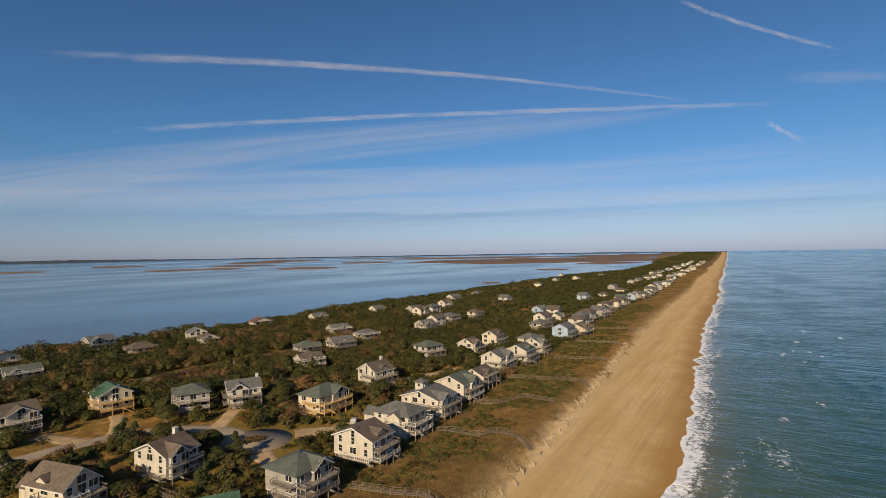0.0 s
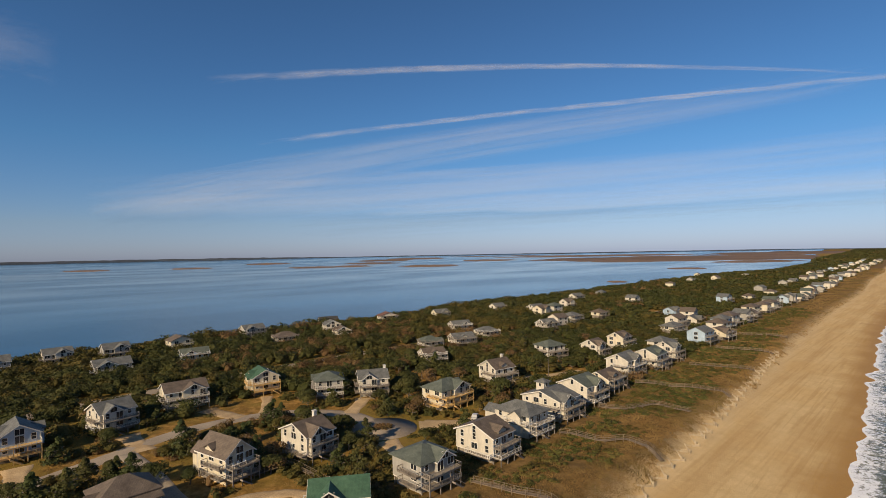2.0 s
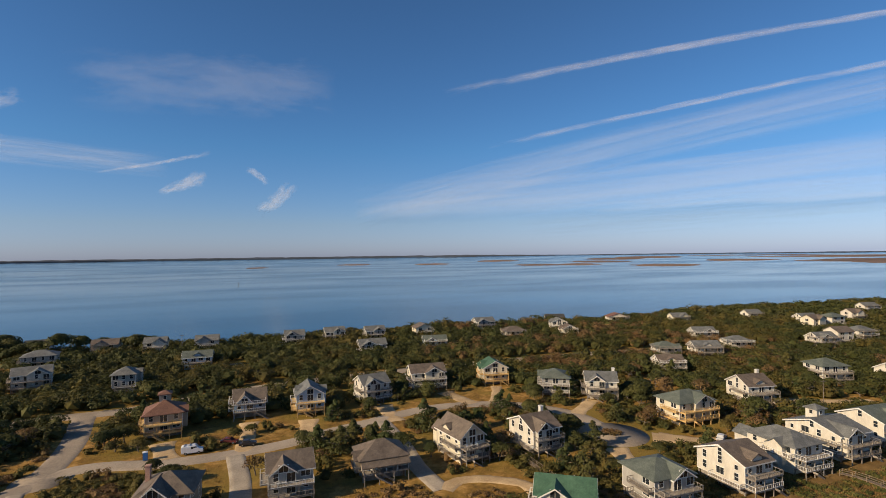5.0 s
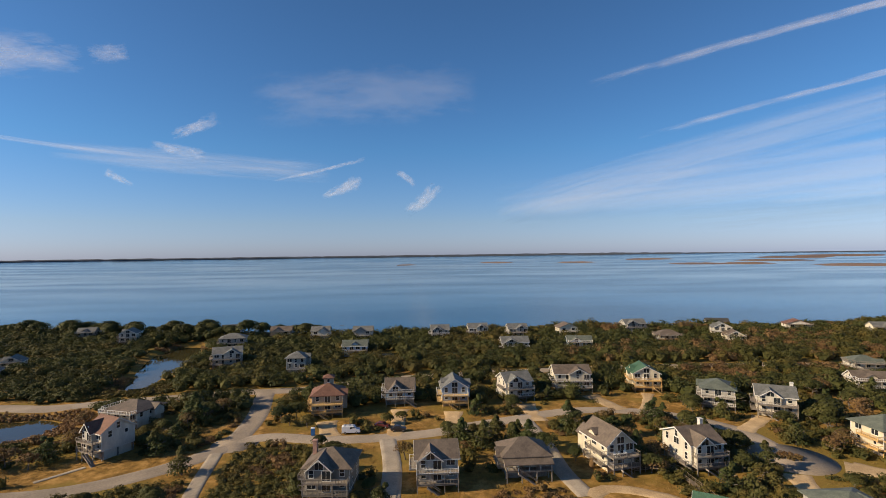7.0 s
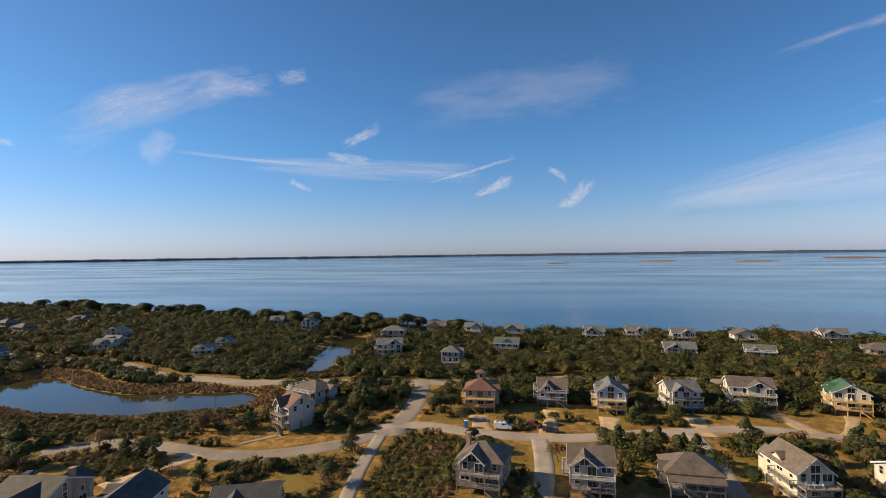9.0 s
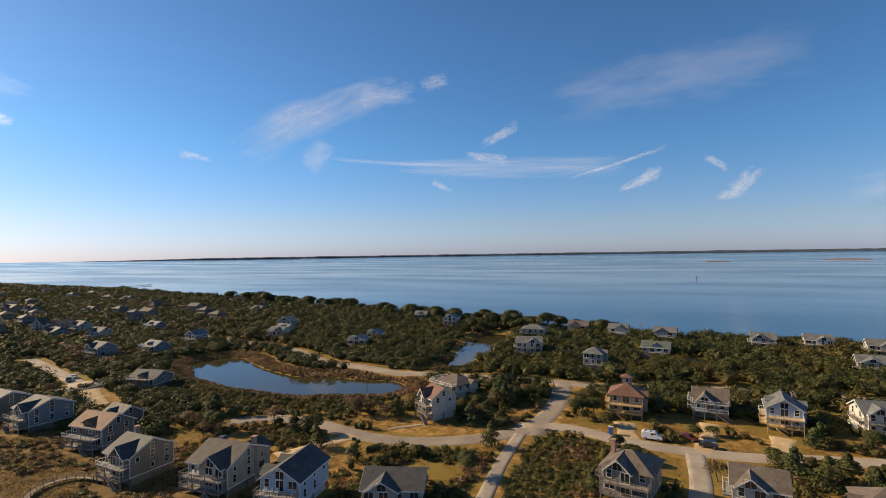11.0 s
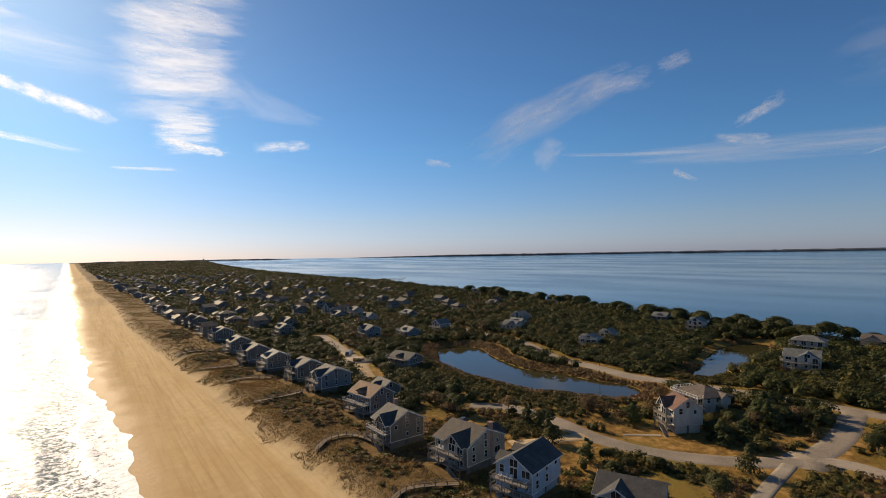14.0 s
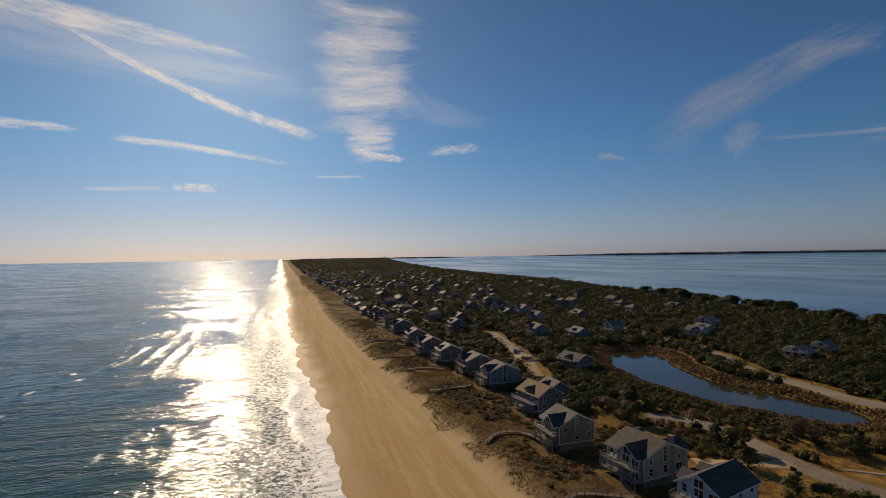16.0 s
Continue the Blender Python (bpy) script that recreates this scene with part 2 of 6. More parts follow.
def ground_material():
    """Sand on the beach, wet by the water; grass, bare soil and leaf litter inland. 'inland' is the distance from the waterline."""
    m, n, l, b = nodes_of("island_ground")
    at = n.new("ShaderNodeAttribute")
    at.attribute_name = "inland"
    u = at.outputs["Fac"]
    n1, n2, n3 = noise_node(n, l, 0.035, 4, 0.6), noise_node(n, l, 0.35, 5, 0.65), noise_node(n, l, 4.0, 4, 0.7)
    tracks = noise_node(n, l, 0.16, 4, 0.6, None, (1.0, 0.06, 1.0))
    sand = ramp(n, l, calc(n, l, "ADD", calc(n, l, "MULTIPLY", n2, 0.5), calc(n, l, "MULTIPLY", n3, 0.5)), [(0.3, (0.50, 0.35, 0.165)), (0.68, (0.70, 0.52, 0.275))])
    sand = mix(n, l, calc(n, l, "MULTIPLY", ramp(n, l, tracks, [(0.42, (0, 0, 0)), (0.6, (1, 1, 1))]), 0.45), sand, (0.42, 0.26, 0.105))
    sand = mix(n, l, calc(n, l, "MULTIPLY", ramp(n, l, n1, [(0.45, (0, 0, 0)), (0.6, (1, 1, 1))]), 0.35), sand, (0.55, 0.355, 0.145))
    ruts = noise_node(n, l, 0.9, 4, 0.65, None, (1.0, 0.025, 1.0))
    sand = mix(n, l, calc(n, l, "MULTIPLY", ramp(n, l, ruts, [(0.50, (0, 0, 0)), (0.62, (1, 1, 1))]), 0.38), sand, (0.40, 0.25, 0.10))
    wetline = calc(n, l, "ADD", u, calc(n, l, "MULTIPLY", calc(n, l, "SUBTRACT", noise_node(n, l, 0.06, 3, 0.5), 0.5), 14.0))
    wet = ramp(n, l, calc(n, l, "DIVIDE", wetline, 20.0), [(0.10, (1, 1, 1)), (0.3, (0.6, 0.6, 0.6)), (0.62, (0, 0, 0))])
    sand = mix(n, l, wet, sand, (0.39, 0.225, 0.070))
    soil = ramp(n, l, n2, [(0.34, (0.13, 0.078, 0.022)), (0.5, (0.24, 0.138, 0.036)), (0.68, (0.42, 0.25, 0.085))])
    lawn = ramp(n, l, n3, [(0.3, (0.13, 0.095, 0.020)), (0.7, (0.27, 0.185, 0.045))])
    land = mix(n, l, ramp(n, l, n1, [(0.44, (0, 0, 0)), (0.56, (1, 1, 1))]), soil, lawn)
    dune = mix(n, l, ramp(n, l, n2, [(0.40, (0, 0, 0)), (0.66, (1, 1, 1))]), (0.135, 0.085, 0.031), (0.23, 0.145, 0.056))
    scarp = calc(n, l, "MULTIPLY", ramp(n, l, n3, [(0.42, (0, 0, 0)), (0.56, (1, 1, 1))]), ramp(n, l, calc(n, l, "DIVIDE", u, 100.0), [(0.29, (0, 0, 0)), (0.33, (0.9, 0.9, 0.9)), (0.42, (0, 0, 0))]))
    d2 = calc(n, l, "ADD", u, calc(n, l, "MULTIPLY", calc(n, l, "SUBTRACT", n2, 0.5), 12.0))
    c = mix(n, l, ramp(n, l, calc(n, l, "DIVIDE", d2, 100.0), [(0.33, (0, 0, 0)), (0.38, (1, 1, 1))]), sand, dune)
    c = mix(n, l, ramp(n, l, calc(n, l, "DIVIDE", d2, 100.0), [(0.66, (0, 0, 0)), (0.74, (1, 1, 1))]), c, land)
    c = mix(n, l, scarp, c, (0.60, 0.46, 0.27))
    l.new(c, b.inputs["Base Color"])
    l.new(ramp(n, l, wet, [(0, (0.95, 0.95, 0.95)), (1, (0.6, 0.6, 0.6))]), b.inputs["Roughness"])
    b.inputs["Specular IOR Level"].default_value = 0.12
    bump(n, l, calc(n, l, "ADD", calc(n, l, "MULTIPLY", n2, 2.0), n3), 0.55, 0.16, b)
    return m


def sea_material():
    """Green-blue surf: foam where the waves break, bare ripples further out. 'offshore' counts from the water's edge."""
    m, n, l, b = nodes_of("surf_water")
    at = n.new("ShaderNodeAttribute")
    at.attribute_name = "offshore"
    s = at.outputs["Fac"]
    fl = n.new("ShaderNodeAttribute")
    fl.attribute_name = "foam_and_glint"
    cr = n.new("ShaderNodeAttribute")
    cr.attribute_name = "crest"
    big = noise_node(n, l, 0.03, 4, 0.6)
    lace = noise_node(n, l, 0.55, 6, 0.72)
    fine = noise_node(n, l, 2.2, 4, 0.7)
    deep = ramp(n, l, calc(n, l, "DIVIDE", s, 160.0, True), [(0.0, (0.16, 0.145, 0.078)), (0.10, (0.055, 0.098, 0.066)), (0.35, (0.022, 0.070, 0.054)), (1.0, (0.009, 0.054, 0.052))])
    # foam: thick at the edge, lace behind it, streaks on the crests; its white also paints in sun glitter
    edge = ramp(n, l, calc(n, l, "DIVIDE", fl.outputs["Fac"], 40.0, True), [(0.0, (0.95, 0.95, 0.95)), (0.05, (0.66, 0.66, 0.66)), (0.15, (0.46, 0.46, 0.46)), (0.27, (0.08, 0.08, 0.08)), (1.0, (0.0, 0.0, 0.0))])
    f = calc(n, l, "ADD", calc(n, l, "MULTIPLY", edge, 0.62), calc(n, l, "MULTIPLY", cr.outputs["Fac"], 0.42))
    f = calc(n, l, "ADD", f, calc(n, l, "MULTIPLY", calc(n, l, "SUBTRACT", lace, 0.5), 1.25))
    f = calc(n, l, "ADD", f, calc(n, l, "MULTIPLY", calc(n, l, "SUBTRACT", fine, 0.5), 0.35))
    f = ramp(n, l, f, [(0.30, (0, 0, 0)), (0.44, (1, 1, 1))])
    l.new(mix(n, l, f, deep, (0.86, 0.88, 0.91)), b.inputs["Base Color"])
    # gusts roughen the water in drawn-out patches
    gust = calc(n, l, "ADD", calc(n, l, "MULTIPLY", noise_node(n, l, 0.055, 5, 0.66, None, (0.45, 1.0, 1.0)), 0.5), calc(n, l, "MULTIPLY", noise_node(n, l, 0.013, 3, 0.6, None, (0.8, 1.0, 1.0)), 0.5))
    gust = ramp(n, l, gust, [(0.44, (0, 0, 0)), (0.56, (1, 1, 1))])
    l.new(mix(n, l, f, mix(n, l, gust, (0.05, 0.05, 0.05), (0.16, 0.16, 0.16)), (0.45, 0.45, 0.45)), b.inputs["Roughness"])
    b.inputs["IOR"].default_value = 1.33
    chop = noise_node(n, l, 0.15, 4, 0.62, None, (0.42, 1.0, 1.0))
    rip = noise_node(n, l, 0.9, 3, 0.6, None, (0.4, 1.0, 1.0))
    hgt = calc(n, l, "ADD", calc(n, l, "MULTIPLY", chop, 2.3), calc(n, l, "MULTIPLY", rip, 0.42))
    hgt = calc(n, l, "ADD", hgt, calc(n, l, "MULTIPLY", f, 0.15))
    bump(n, l, hgt, 0.5, 1.0, b)
    ch = n.new("ShaderNodeAttribute")
    ch.attribute_name = "chop"
    l.new(calc(n, l, "MULTIPLY", ch.outputs["Fac"], calc(n, l, "ADD", calc(n, l, "MULTIPLY", gust, 0.75), 0.45)), n["Bump"].inputs["Strength"])
    b.inputs["Specular IOR Level"].default_value = 0.42
    return m


def sound_material():
    """Sheltered water: nearly smooth, with bands of ripples drawn out by the breeze."""
    m, n, l, b = nodes_of("sound_water")
    l.new(ramp(n, l, noise_node(n, l, 0.004, 3, 0.5), [(0.3, (0.012, 0.045, 0.085)), (0.7, (0.022, 0.06, 0.10))]), b.inputs["Base Color"])
    bands = noise_node(n, l, 0.005, 3, 0.5, None, (1.0, 0.35, 1.0))
    l.new(ramp(n, l, bands, [(0.38, (0.08, 0.08, 0.08)), (0.60, (0.17, 0.17, 0.17))]), b.inputs["Roughness"])
    b.inputs["IOR"].default_value = 1.33
    rip = noise_node(n, l, 0.5, 4, 0.6)
    rip2 = noise_node(n, l, 0.05, 3, 0.6)
    hgt = calc(n, l, "ADD", calc(n, l, "MULTIPLY", rip, 0.35), calc(n, l, "MULTIPLY", rip2, 0.6))
    bump(n, l, hgt, 0.09, 1.0, b)
    return m


def pond_material():
    m, n, l, b = nodes_of("pond_water")
    b.inputs["Base Color"].default_value = (0.045, 0.040, 0.018, 1)
    b.inputs["Roughness"].default_value = 0.03
    b.inputs["IOR"].default_value = 1.33
    bump(n, l, noise_node(n, l, 0.8, 3, 0.5), 0.04, 0.3, b)
    return m


def cloud_material(name, wisps=(0.9, 5.0), cover=0.5, soft=0.3, thick=0.8):
    """Thin ice cloud lit by the sun: white, see-through, frayed towards the sheet's edges."""
    m, n, l, b = nodes_of(name)
    n.remove(b)
    uv = n.new("ShaderNodeUVMap").outputs["UV"]
    sep = n.new("ShaderNodeSeparateXYZ")
    l.new(uv, sep.inputs[0])
    info = n.new("ShaderNodeObjectInfo")
    mp = n.new("ShaderNodeMapping")
    mp.inputs["Scale"].default_value = (wisps[0], wisps[1], 1)
    off = n.new("ShaderNodeCombineXYZ")
    l.new(calc(n, l, "MULTIPLY", info.outputs["Random"], 57.0), off.inputs[2])
    l.new(off.outputs[0], mp.inputs["Location"])
    l.new(uv, mp.inputs["Vector"])
    a = noise_node(n, l, 1.0, 7, 0.68, mp.outputs["Vector"])
    ex = calc(n, l, "MULTIPLY", calc(n, l, "MULTIPLY", sep.outputs[0], calc(n, l, "SUBTRACT", 1.0, sep.outputs[0])), 4.0)
    ey = calc(n, l, "MULTIPLY", calc(n, l, "MULTIPLY", sep.outputs[1], calc(n, l, "SUBTRACT", 1.0, sep.outputs[1])), 4.0)
    fall = calc(n, l, "MULTIPLY", calc(n, l, "POWER", ex, 0.5), calc(n, l, "POWER", ey, 1.1))
    v = calc(n, l, "ADD", calc(n, l, "MULTIPLY", fall, 0.75), calc(n, l, "MULTIPLY", calc(n, l, "SUBTRACT", a, 0.5), 2.6))
    alpha = ramp(n, l, v, [(1 - cover - soft / 2, (0, 0, 0)), (1 - cover + soft, (thick, thick, thick))])
    alpha = calc(n, l, "MULTIPLY", alpha, calc(n, l, "MULTIPLY", fall, 1.6, True), True)
    d, t, s = n.new("ShaderNodeBsdfDiffuse"), n.new("ShaderNodeBsdfTranslucent"), n.new("ShaderNodeBsdfTransparent")
    d.inputs["Color"].default_value = t.inputs["Color"].default_value = (0.98, 0.98, 0.98, 1)
    lit, out = n.new("ShaderNodeMixShader"), n.new("ShaderNodeMixShader")
    lit.inputs["Fac"].default_value = 0.85
    l.new(d.outputs[0], lit.inputs[1])
    l.new(t.outputs[0], lit.inputs[2])
    l.new(alpha, out.inputs["Fac"])
    l.new(s.outputs[0], out.inputs[1])
    l.new(lit.outputs[0], out.inputs[2])
    l.new(out.outputs[0], n["Material Output"].inputs["Surface"])
    return m


# ---- the lie of the land ----
def cell(ix, iy, seed):
    h = (ix.astype(np.int64) * 374761393 + iy.astype(np.int64) * 668265263 + seed * 974711) & 0x7FFFFFFF
    h = ((h ^ (h >> 13)) * 1274126177) & 0x7FFFFFFF
    return ((h ^ (h >> 16)) & 0xFFFF) / 65535.0


def rough_field(x, y, size, octaves=3, seed=0):
    """Smooth noise over the plan, -1 to 1."""
    x, y = np.broadcast_arrays(np.asarray(x, float), np.asarray(y, float))
    total, amp, norm = 0.0, 1.0, 0.0
    for o in range(octaves):
        px, py = x / size * 2 ** o, y / size * 2 ** o
        ix, iy = np.floor(px), np.floor(py)
        fx, fy = px - ix, py - iy
        fx, fy = fx * fx * (3 - 2 * fx), fy * fy * (3 - 2 * fy)
        a, b = cell(ix, iy, seed + o), cell(ix + 1, iy, seed + o)
        c, d = cell(ix, iy + 1, seed + o), cell(ix + 1, iy + 1, seed + o)
        total = total + amp * ((a * (1 - fx) + b * fx) * (1 - fy) + (c * (1 - fx) + d * fx) * fy - 0.5) * 2
        norm, amp = norm + amp, amp * 0.5
    return total / norm


def coast(y):
    """x of the mean waterline on the ocean."""
    y = np.asarray(y, float)
    return -15.0 - 0.035 * np.maximum(y, -500.0) - 0.02 * np.minimum(y + 500.0, 0.0) + 2.5 * np.sin(y / 95.0)


SOUND_Y = [-4900, -2750, -1360, -860, -505, -304, -185, -96, 0, 110, 250, 400, 600, 1070, 1400, 2100, 3800, 4900]
SOUND_X = [-900, -659, -519, -507, -438, -401, -369, -356, -355, -366, -350, -362, -352, -350, -296, -330, -593, -700]


def sound_edge(y):
    return np.interp(y, SOUND_Y, SOUND_X) + 7 * rough_field(y, 0 * np.asarray(y, float), 60, 3, 77)


def chain(x, y, pts):
    """Distance to a chain of (x, y, radius), less the radius."""
    best = np.full(np.shape(x), 1e9)
    for (ax, ay, ar), (bx, by, br) in zip(pts, pts[1:]):
        dx, dy = bx - ax, by - ay
        t = np.clip(((x - ax) * dx + (y - ay) * dy) / (dx * dx + dy * dy), 0, 1)
        best = np.minimum(best, np.hypot(x - ax - t * dx, y - ay - t * dy) - (ar + (br - ar) * t))
    return best


POND = [(-172, -226, 15), (-159, -200, 16), (-155, -170, 14), (-160, -145, 16), (-168, -124, 12)]
CREEK = [(-216, -114, 4), (-250, -122, 9), (-285, -127, 14), (-308, -131, 9)]


def pond_gap(x, y):
    return np.minimum(chain(x, y, POND), chain(x, y, CREEK)) + 2.0 * rough_field(x, y, 14, 2, 5)


def lip(x, y, z):
    """Far out the surface rises gently to the eye's height, less the dip of the true horizon."""
    r = np.hypot(x, y)
    return z + (EYE - 19.0) * np.clip((r - 1600) / 3240, 0, 1) ** 2.4


def land(x, y):
    """Height of the ground."""
    x, y = np.broadcast_arrays(np.asarray(x, float), np.asarray(y, float))
    u = coast(y) - x
    v = x - sound_edge(y)
    beach = np.where(u < 0, 0.07 * u, 0.075 * np.clip(u, 0, 30))
    toe = 31 + 2.5 * rough_field(x * 0.2, y, 22, 3, 3)
    rise = np.clip((u - toe) / 9.0, 0, 1)
    rise = rise * rise * (3 - 2 * rise)
    humps = rough_field(x, y, 17, 3, 11)
    ridge = (2.6 + 1.1 * humps) * rise + 0.55 * np.clip(rough_field(x, y, 4.5, 2, 13), 0, 1) * np.exp(-((u - 35) / 4.5) ** 2)
    back = np.clip((u - 58) / 16.0, 0, 1)
    z = beach + ridge * (1 - back) + 1.9 * back
    z = z + 0.5 * np.clip((u - 75) / 30, 0, 1) * rough_field(x, y, 60, 2, 21)
    z = np.where(v < 26, np.minimum(z, -0.8 + v * 0.18), z)
    g = pond_gap(x, y)
    z = np.where(g < 9, np.minimum(z, 2.7 + 0.2 * g), z)
    z = np.maximum(z, -2.5)
    return z + 0.8 * lip(x, y, 0.0)


def land1(x, y):
    return float(land(np.array([x]), np.array([y]))[0])


# ---- mesh helpers ----
def sheet(name, verts, faces, material, parent=None, smooth=False):
    """An object from arrays of corners and of faces with equally many corners each."""
    verts, faces = np.asarray(verts, np.float32), np.asarray(faces, np.int32)
    me = bpy.data.meshes.new(name)
    me.vertices.add(len(verts))
    me.vertices.foreach_set("co", verts.ravel())
    k = faces.shape[1]
    me.loops.add(faces.size)
    me.loops.foreach_set("vertex_index", faces.ravel())
    me.polygons.add(len(faces))
    me.polygons.foreach_set("loop_start", np.arange(0, faces.size, k, dtype=np.int32))
    me.polygons.foreach_set("use_smooth", np.full(len(faces), smooth))
    me.update(calc_edges=True)
    me.materials.append(material)
    ob = new(name, me)
    ob.parent = parent
    return ob


def grid_faces(nx, ny):
    i = np.arange(nx * ny).reshape(ny, nx)
    return np.stack([i[:-1, :-1], i[:-1, 1:], i[1:, 1:], i[1:, :-1]], -1).reshape(-1, 4)


def give(ob, name, values):
    a = ob.data.attributes.new(name, "FLOAT", "POINT")
    a.data.foreach_set("value", np.asarray(values, np.float32).ravel())


def box(bm, x0, x1, y0, y1, z0, z1):
    v = [bm.verts.new((x, y, z)) for z in (z0, z1) for x, y in ((x0, y0), (x1, y0), (x1, y1), (x0, y1))]
    for f in ((3, 2, 1, 0), (4, 5, 6, 7), (0, 1, 5, 4), (1, 2, 6, 5), (2, 3, 7, 6), (3, 0, 4, 7)):
        bm.faces.new([v[i] for i in f])
    return v


def beam(bm, a, b, w, h):
    """A squared timber from a to b."""
    a, b = Vector(a), Vector(b)
    d = (b - a).normalized()
    side = d.cross(Vector((0, 0, 1)))
    side = side.normalized() if side.length > 1e-4 else Vector((1, 0, 0))
    up = side.cross(d)
    v = [bm.verts.new(p + side * sx * w / 2 + up * sz * h / 2) for p in (a, b) for sx, sz in ((-1, -1), (1, -1), (1, 1), (-1, 1))]
    for f in ((3, 2, 1, 0), (4, 5, 6, 7), (0, 1, 5, 4), (1, 2, 6, 5), (2, 3, 7, 6), (3, 0, 4, 7)):
        bm.faces.new([v[i] for i in f])


def mesh_of(name, bm, material):
    me = bpy.data.meshes.new(name)
    bmesh.ops.recalc_face_normals(bm, faces=bm.faces)
    bm.to_mesh(me)
    bm.free()
    me.materials.append(material)
    return me


def part(name, bm, material, parent, label=""):
    ob = new(name, mesh_of(name, bm, material))
    ob.parent = parent
    return tagged(ob, label)


def spaced(*runs):
    """Steps along an axis: (start, stop, step) runs end to end."""
    out = []
    for a, b, s in runs:
        out.append(np.arange(a, b, s))
    return np.unique(np.concatenate(out + [[runs[-1][1]]]))


# ---- ground, ocean, sound, ponds ----
def grown(limit, near, step, rate):
    out, p = [0.0], 0.0
    while p < limit:
        p += step if p < near else step + (p - near) * rate
        out.append(min(p, limit))
    return np.array(out)


half_y = grown(4900, 260, 2.4, 0.035)
ys = np.concatenate([-half_y[:0:-1], half_y])
xs = spaced((-1000, -420, 40), (-420, -80, 2.8), (-80, 30, 1.6), (30, 120, 15))
GX, GY = np.meshgrid(xs, ys)
# far from the middle the sheet follows the bend of the coast
GX = GX - 0.035 * GY * np.clip((GX + 300) / 250, 0, 1)
ground = sheet("ground", np.stack([GX, GY, land(GX, GY)], -1).reshape(-1, 3), grid_faces(len(xs), len(ys)), ground_material(), None, True)
give(ground, "inland", coast(GY) - GX)
tagged(ground, "sandy barrier island with beach, dunes and brown grass", "ground", kind="structure")


def edge_scallops(y):
    """How far the last wave has run up the sand."""
    return 3.5 * rough_field(y, 0 * y, 26, 3, 40) + 2.0 * rough_field(y, 0 * y, 8, 2, 44)


half_y = grown(4850, 260, 2.0, 0.04)
wy = np.concatenate([-half_y[:0:-1], half_y])
ws = grown(4900, 120, 1.5, 0.05)
S, Y = np.meshgrid(ws, wy)
X = coast(Y) - edge_scallops(Y) * np.exp(-S / 25.0) + S
warp = 12 * rough_field(X, Y, 48, 3, 50)
phase = (S + warp) / 13.0
swell = np.exp(-((phase % 1.0 - 0.5) / 0.16) ** 2)
strength = np.clip(rough_field(X * 0.7, Y * 0.5, 45, 3, 52) * 1.6 + 0.25, 0, 1)
surf = 0.75 * np.exp(-((S - 10) / 9.0) ** 2)
outer = np.exp(-((S - 65) / 42.0) ** 2)
crest = swell * (surf * np.clip(strength * 1.1, 0, 1) + (0.55 + 0.7 * np.clip((Y + 20) / 60, 0, 1)) * outer * np.clip(strength * 2.2 - 1.1, 0, 1) * np.clip(2.2 * rough_field(X, Y * 0.4, 30, 2, 58) + 0.1, 0, 1))
# loose whitecaps, and the lace left by a wave that has broken
rw = random.Random(12)
for k in range(90):
    cy, cs, ln = rw.choice((-1, 1)) * rw.uniform(20, 520), rw.uniform(24, 150), rw.uniform(2.0, 6.5)
    bend = (Y - cy) * rw.uniform(-0.35, 0.35)
    crest += rw.uniform(0.8, 1.5) * np.exp(-((Y - cy) / ln) ** 2 - ((S - cs - bend) / rw.uniform(1.2, 2.2)) ** 2)
crest += 1.0 * np.exp(-((S - 40) / 14) ** 2 - ((Y - 118) / 20) ** 2) + 0.6 * np.exp(-((S - 24) / 5) ** 2 - ((Y - 165) / 16) ** 2)
Zs = 0.75 * swell * strength * np.clip(S / 15, 0, 1) * np.exp(-S / 500.0) + 0.25 * rough_field(X, Y, 9, 3, 54) * np.clip(S / 12, 0, 1) * np.exp(-S / 400.0)
Zs = np.maximum(lip(X, Y, Zs), land(X, Y) + 0.05)
ocean = sheet("ocean", np.stack([X, Y, Zs], -1).reshape(-1, 3), grid_faces(len(ws), len(wy)), sea_material(), None, True)
give(ocean, "offshore", S)
give(ocean, "crest", crest)
# short steep waves in the surf and off the north beach, longer ones elsewhere
give(ocean, "chop", 0.52 + 0.12 * np.clip((60 - Y) / 120, 0, 1))
# foam is spread wider towards the south, partly as painted sun glitter on the surf
give(ocean, "foam_and_glint", S / (0.9 + 3.4 * np.clip((40 - Y) / 90, 0, 1)))
tagged(ocean, "green-blue ocean with breaking surf and white foam", "ocean", kind="structure")

half_y = grown(4850, 300, 12, 0.06)
wy = np.concatenate([-half_y[:0:-1], half_y])
ws = grown(4900, 100, 10, 0.06)
S, Y = np.meshgrid(ws, wy)
X = sound_edge(Y) + 14 - S
sound = sheet("sound_water", np.stack([X, Y, lip(X, Y, 0 * X)], -1).reshape(-1, 3), grid_faces(len(ws), len(wy)), sound_material(), None, True)
tagged(sound, "calm blue sound water reflecting the pale sky", "water", kind="structure")

POND_WATER = pond_material()


def pond(name, pts, z, label):
    xs_, ys_ = [p[0] for p in pts], [p[1] for p in pts]
    bm = bmesh.new()
    bmesh.ops.create_grid(bm, x_segments=12, y_segments=12, size=1)
    for v in bm.verts:
        v.co.x = (min(xs_) + max(xs_)) / 2 + v.co.x * ((max(xs_) - min(xs_)) / 2 + 22)
        v.co.y = (min(ys_) + max(ys_)) / 2 + v.co.y * ((max(ys_) - min(ys_)) / 2 + 22)
        v.co.z = z
    tagged(part(name, bm, POND_WATER, None), label, "pond", kind="structure")


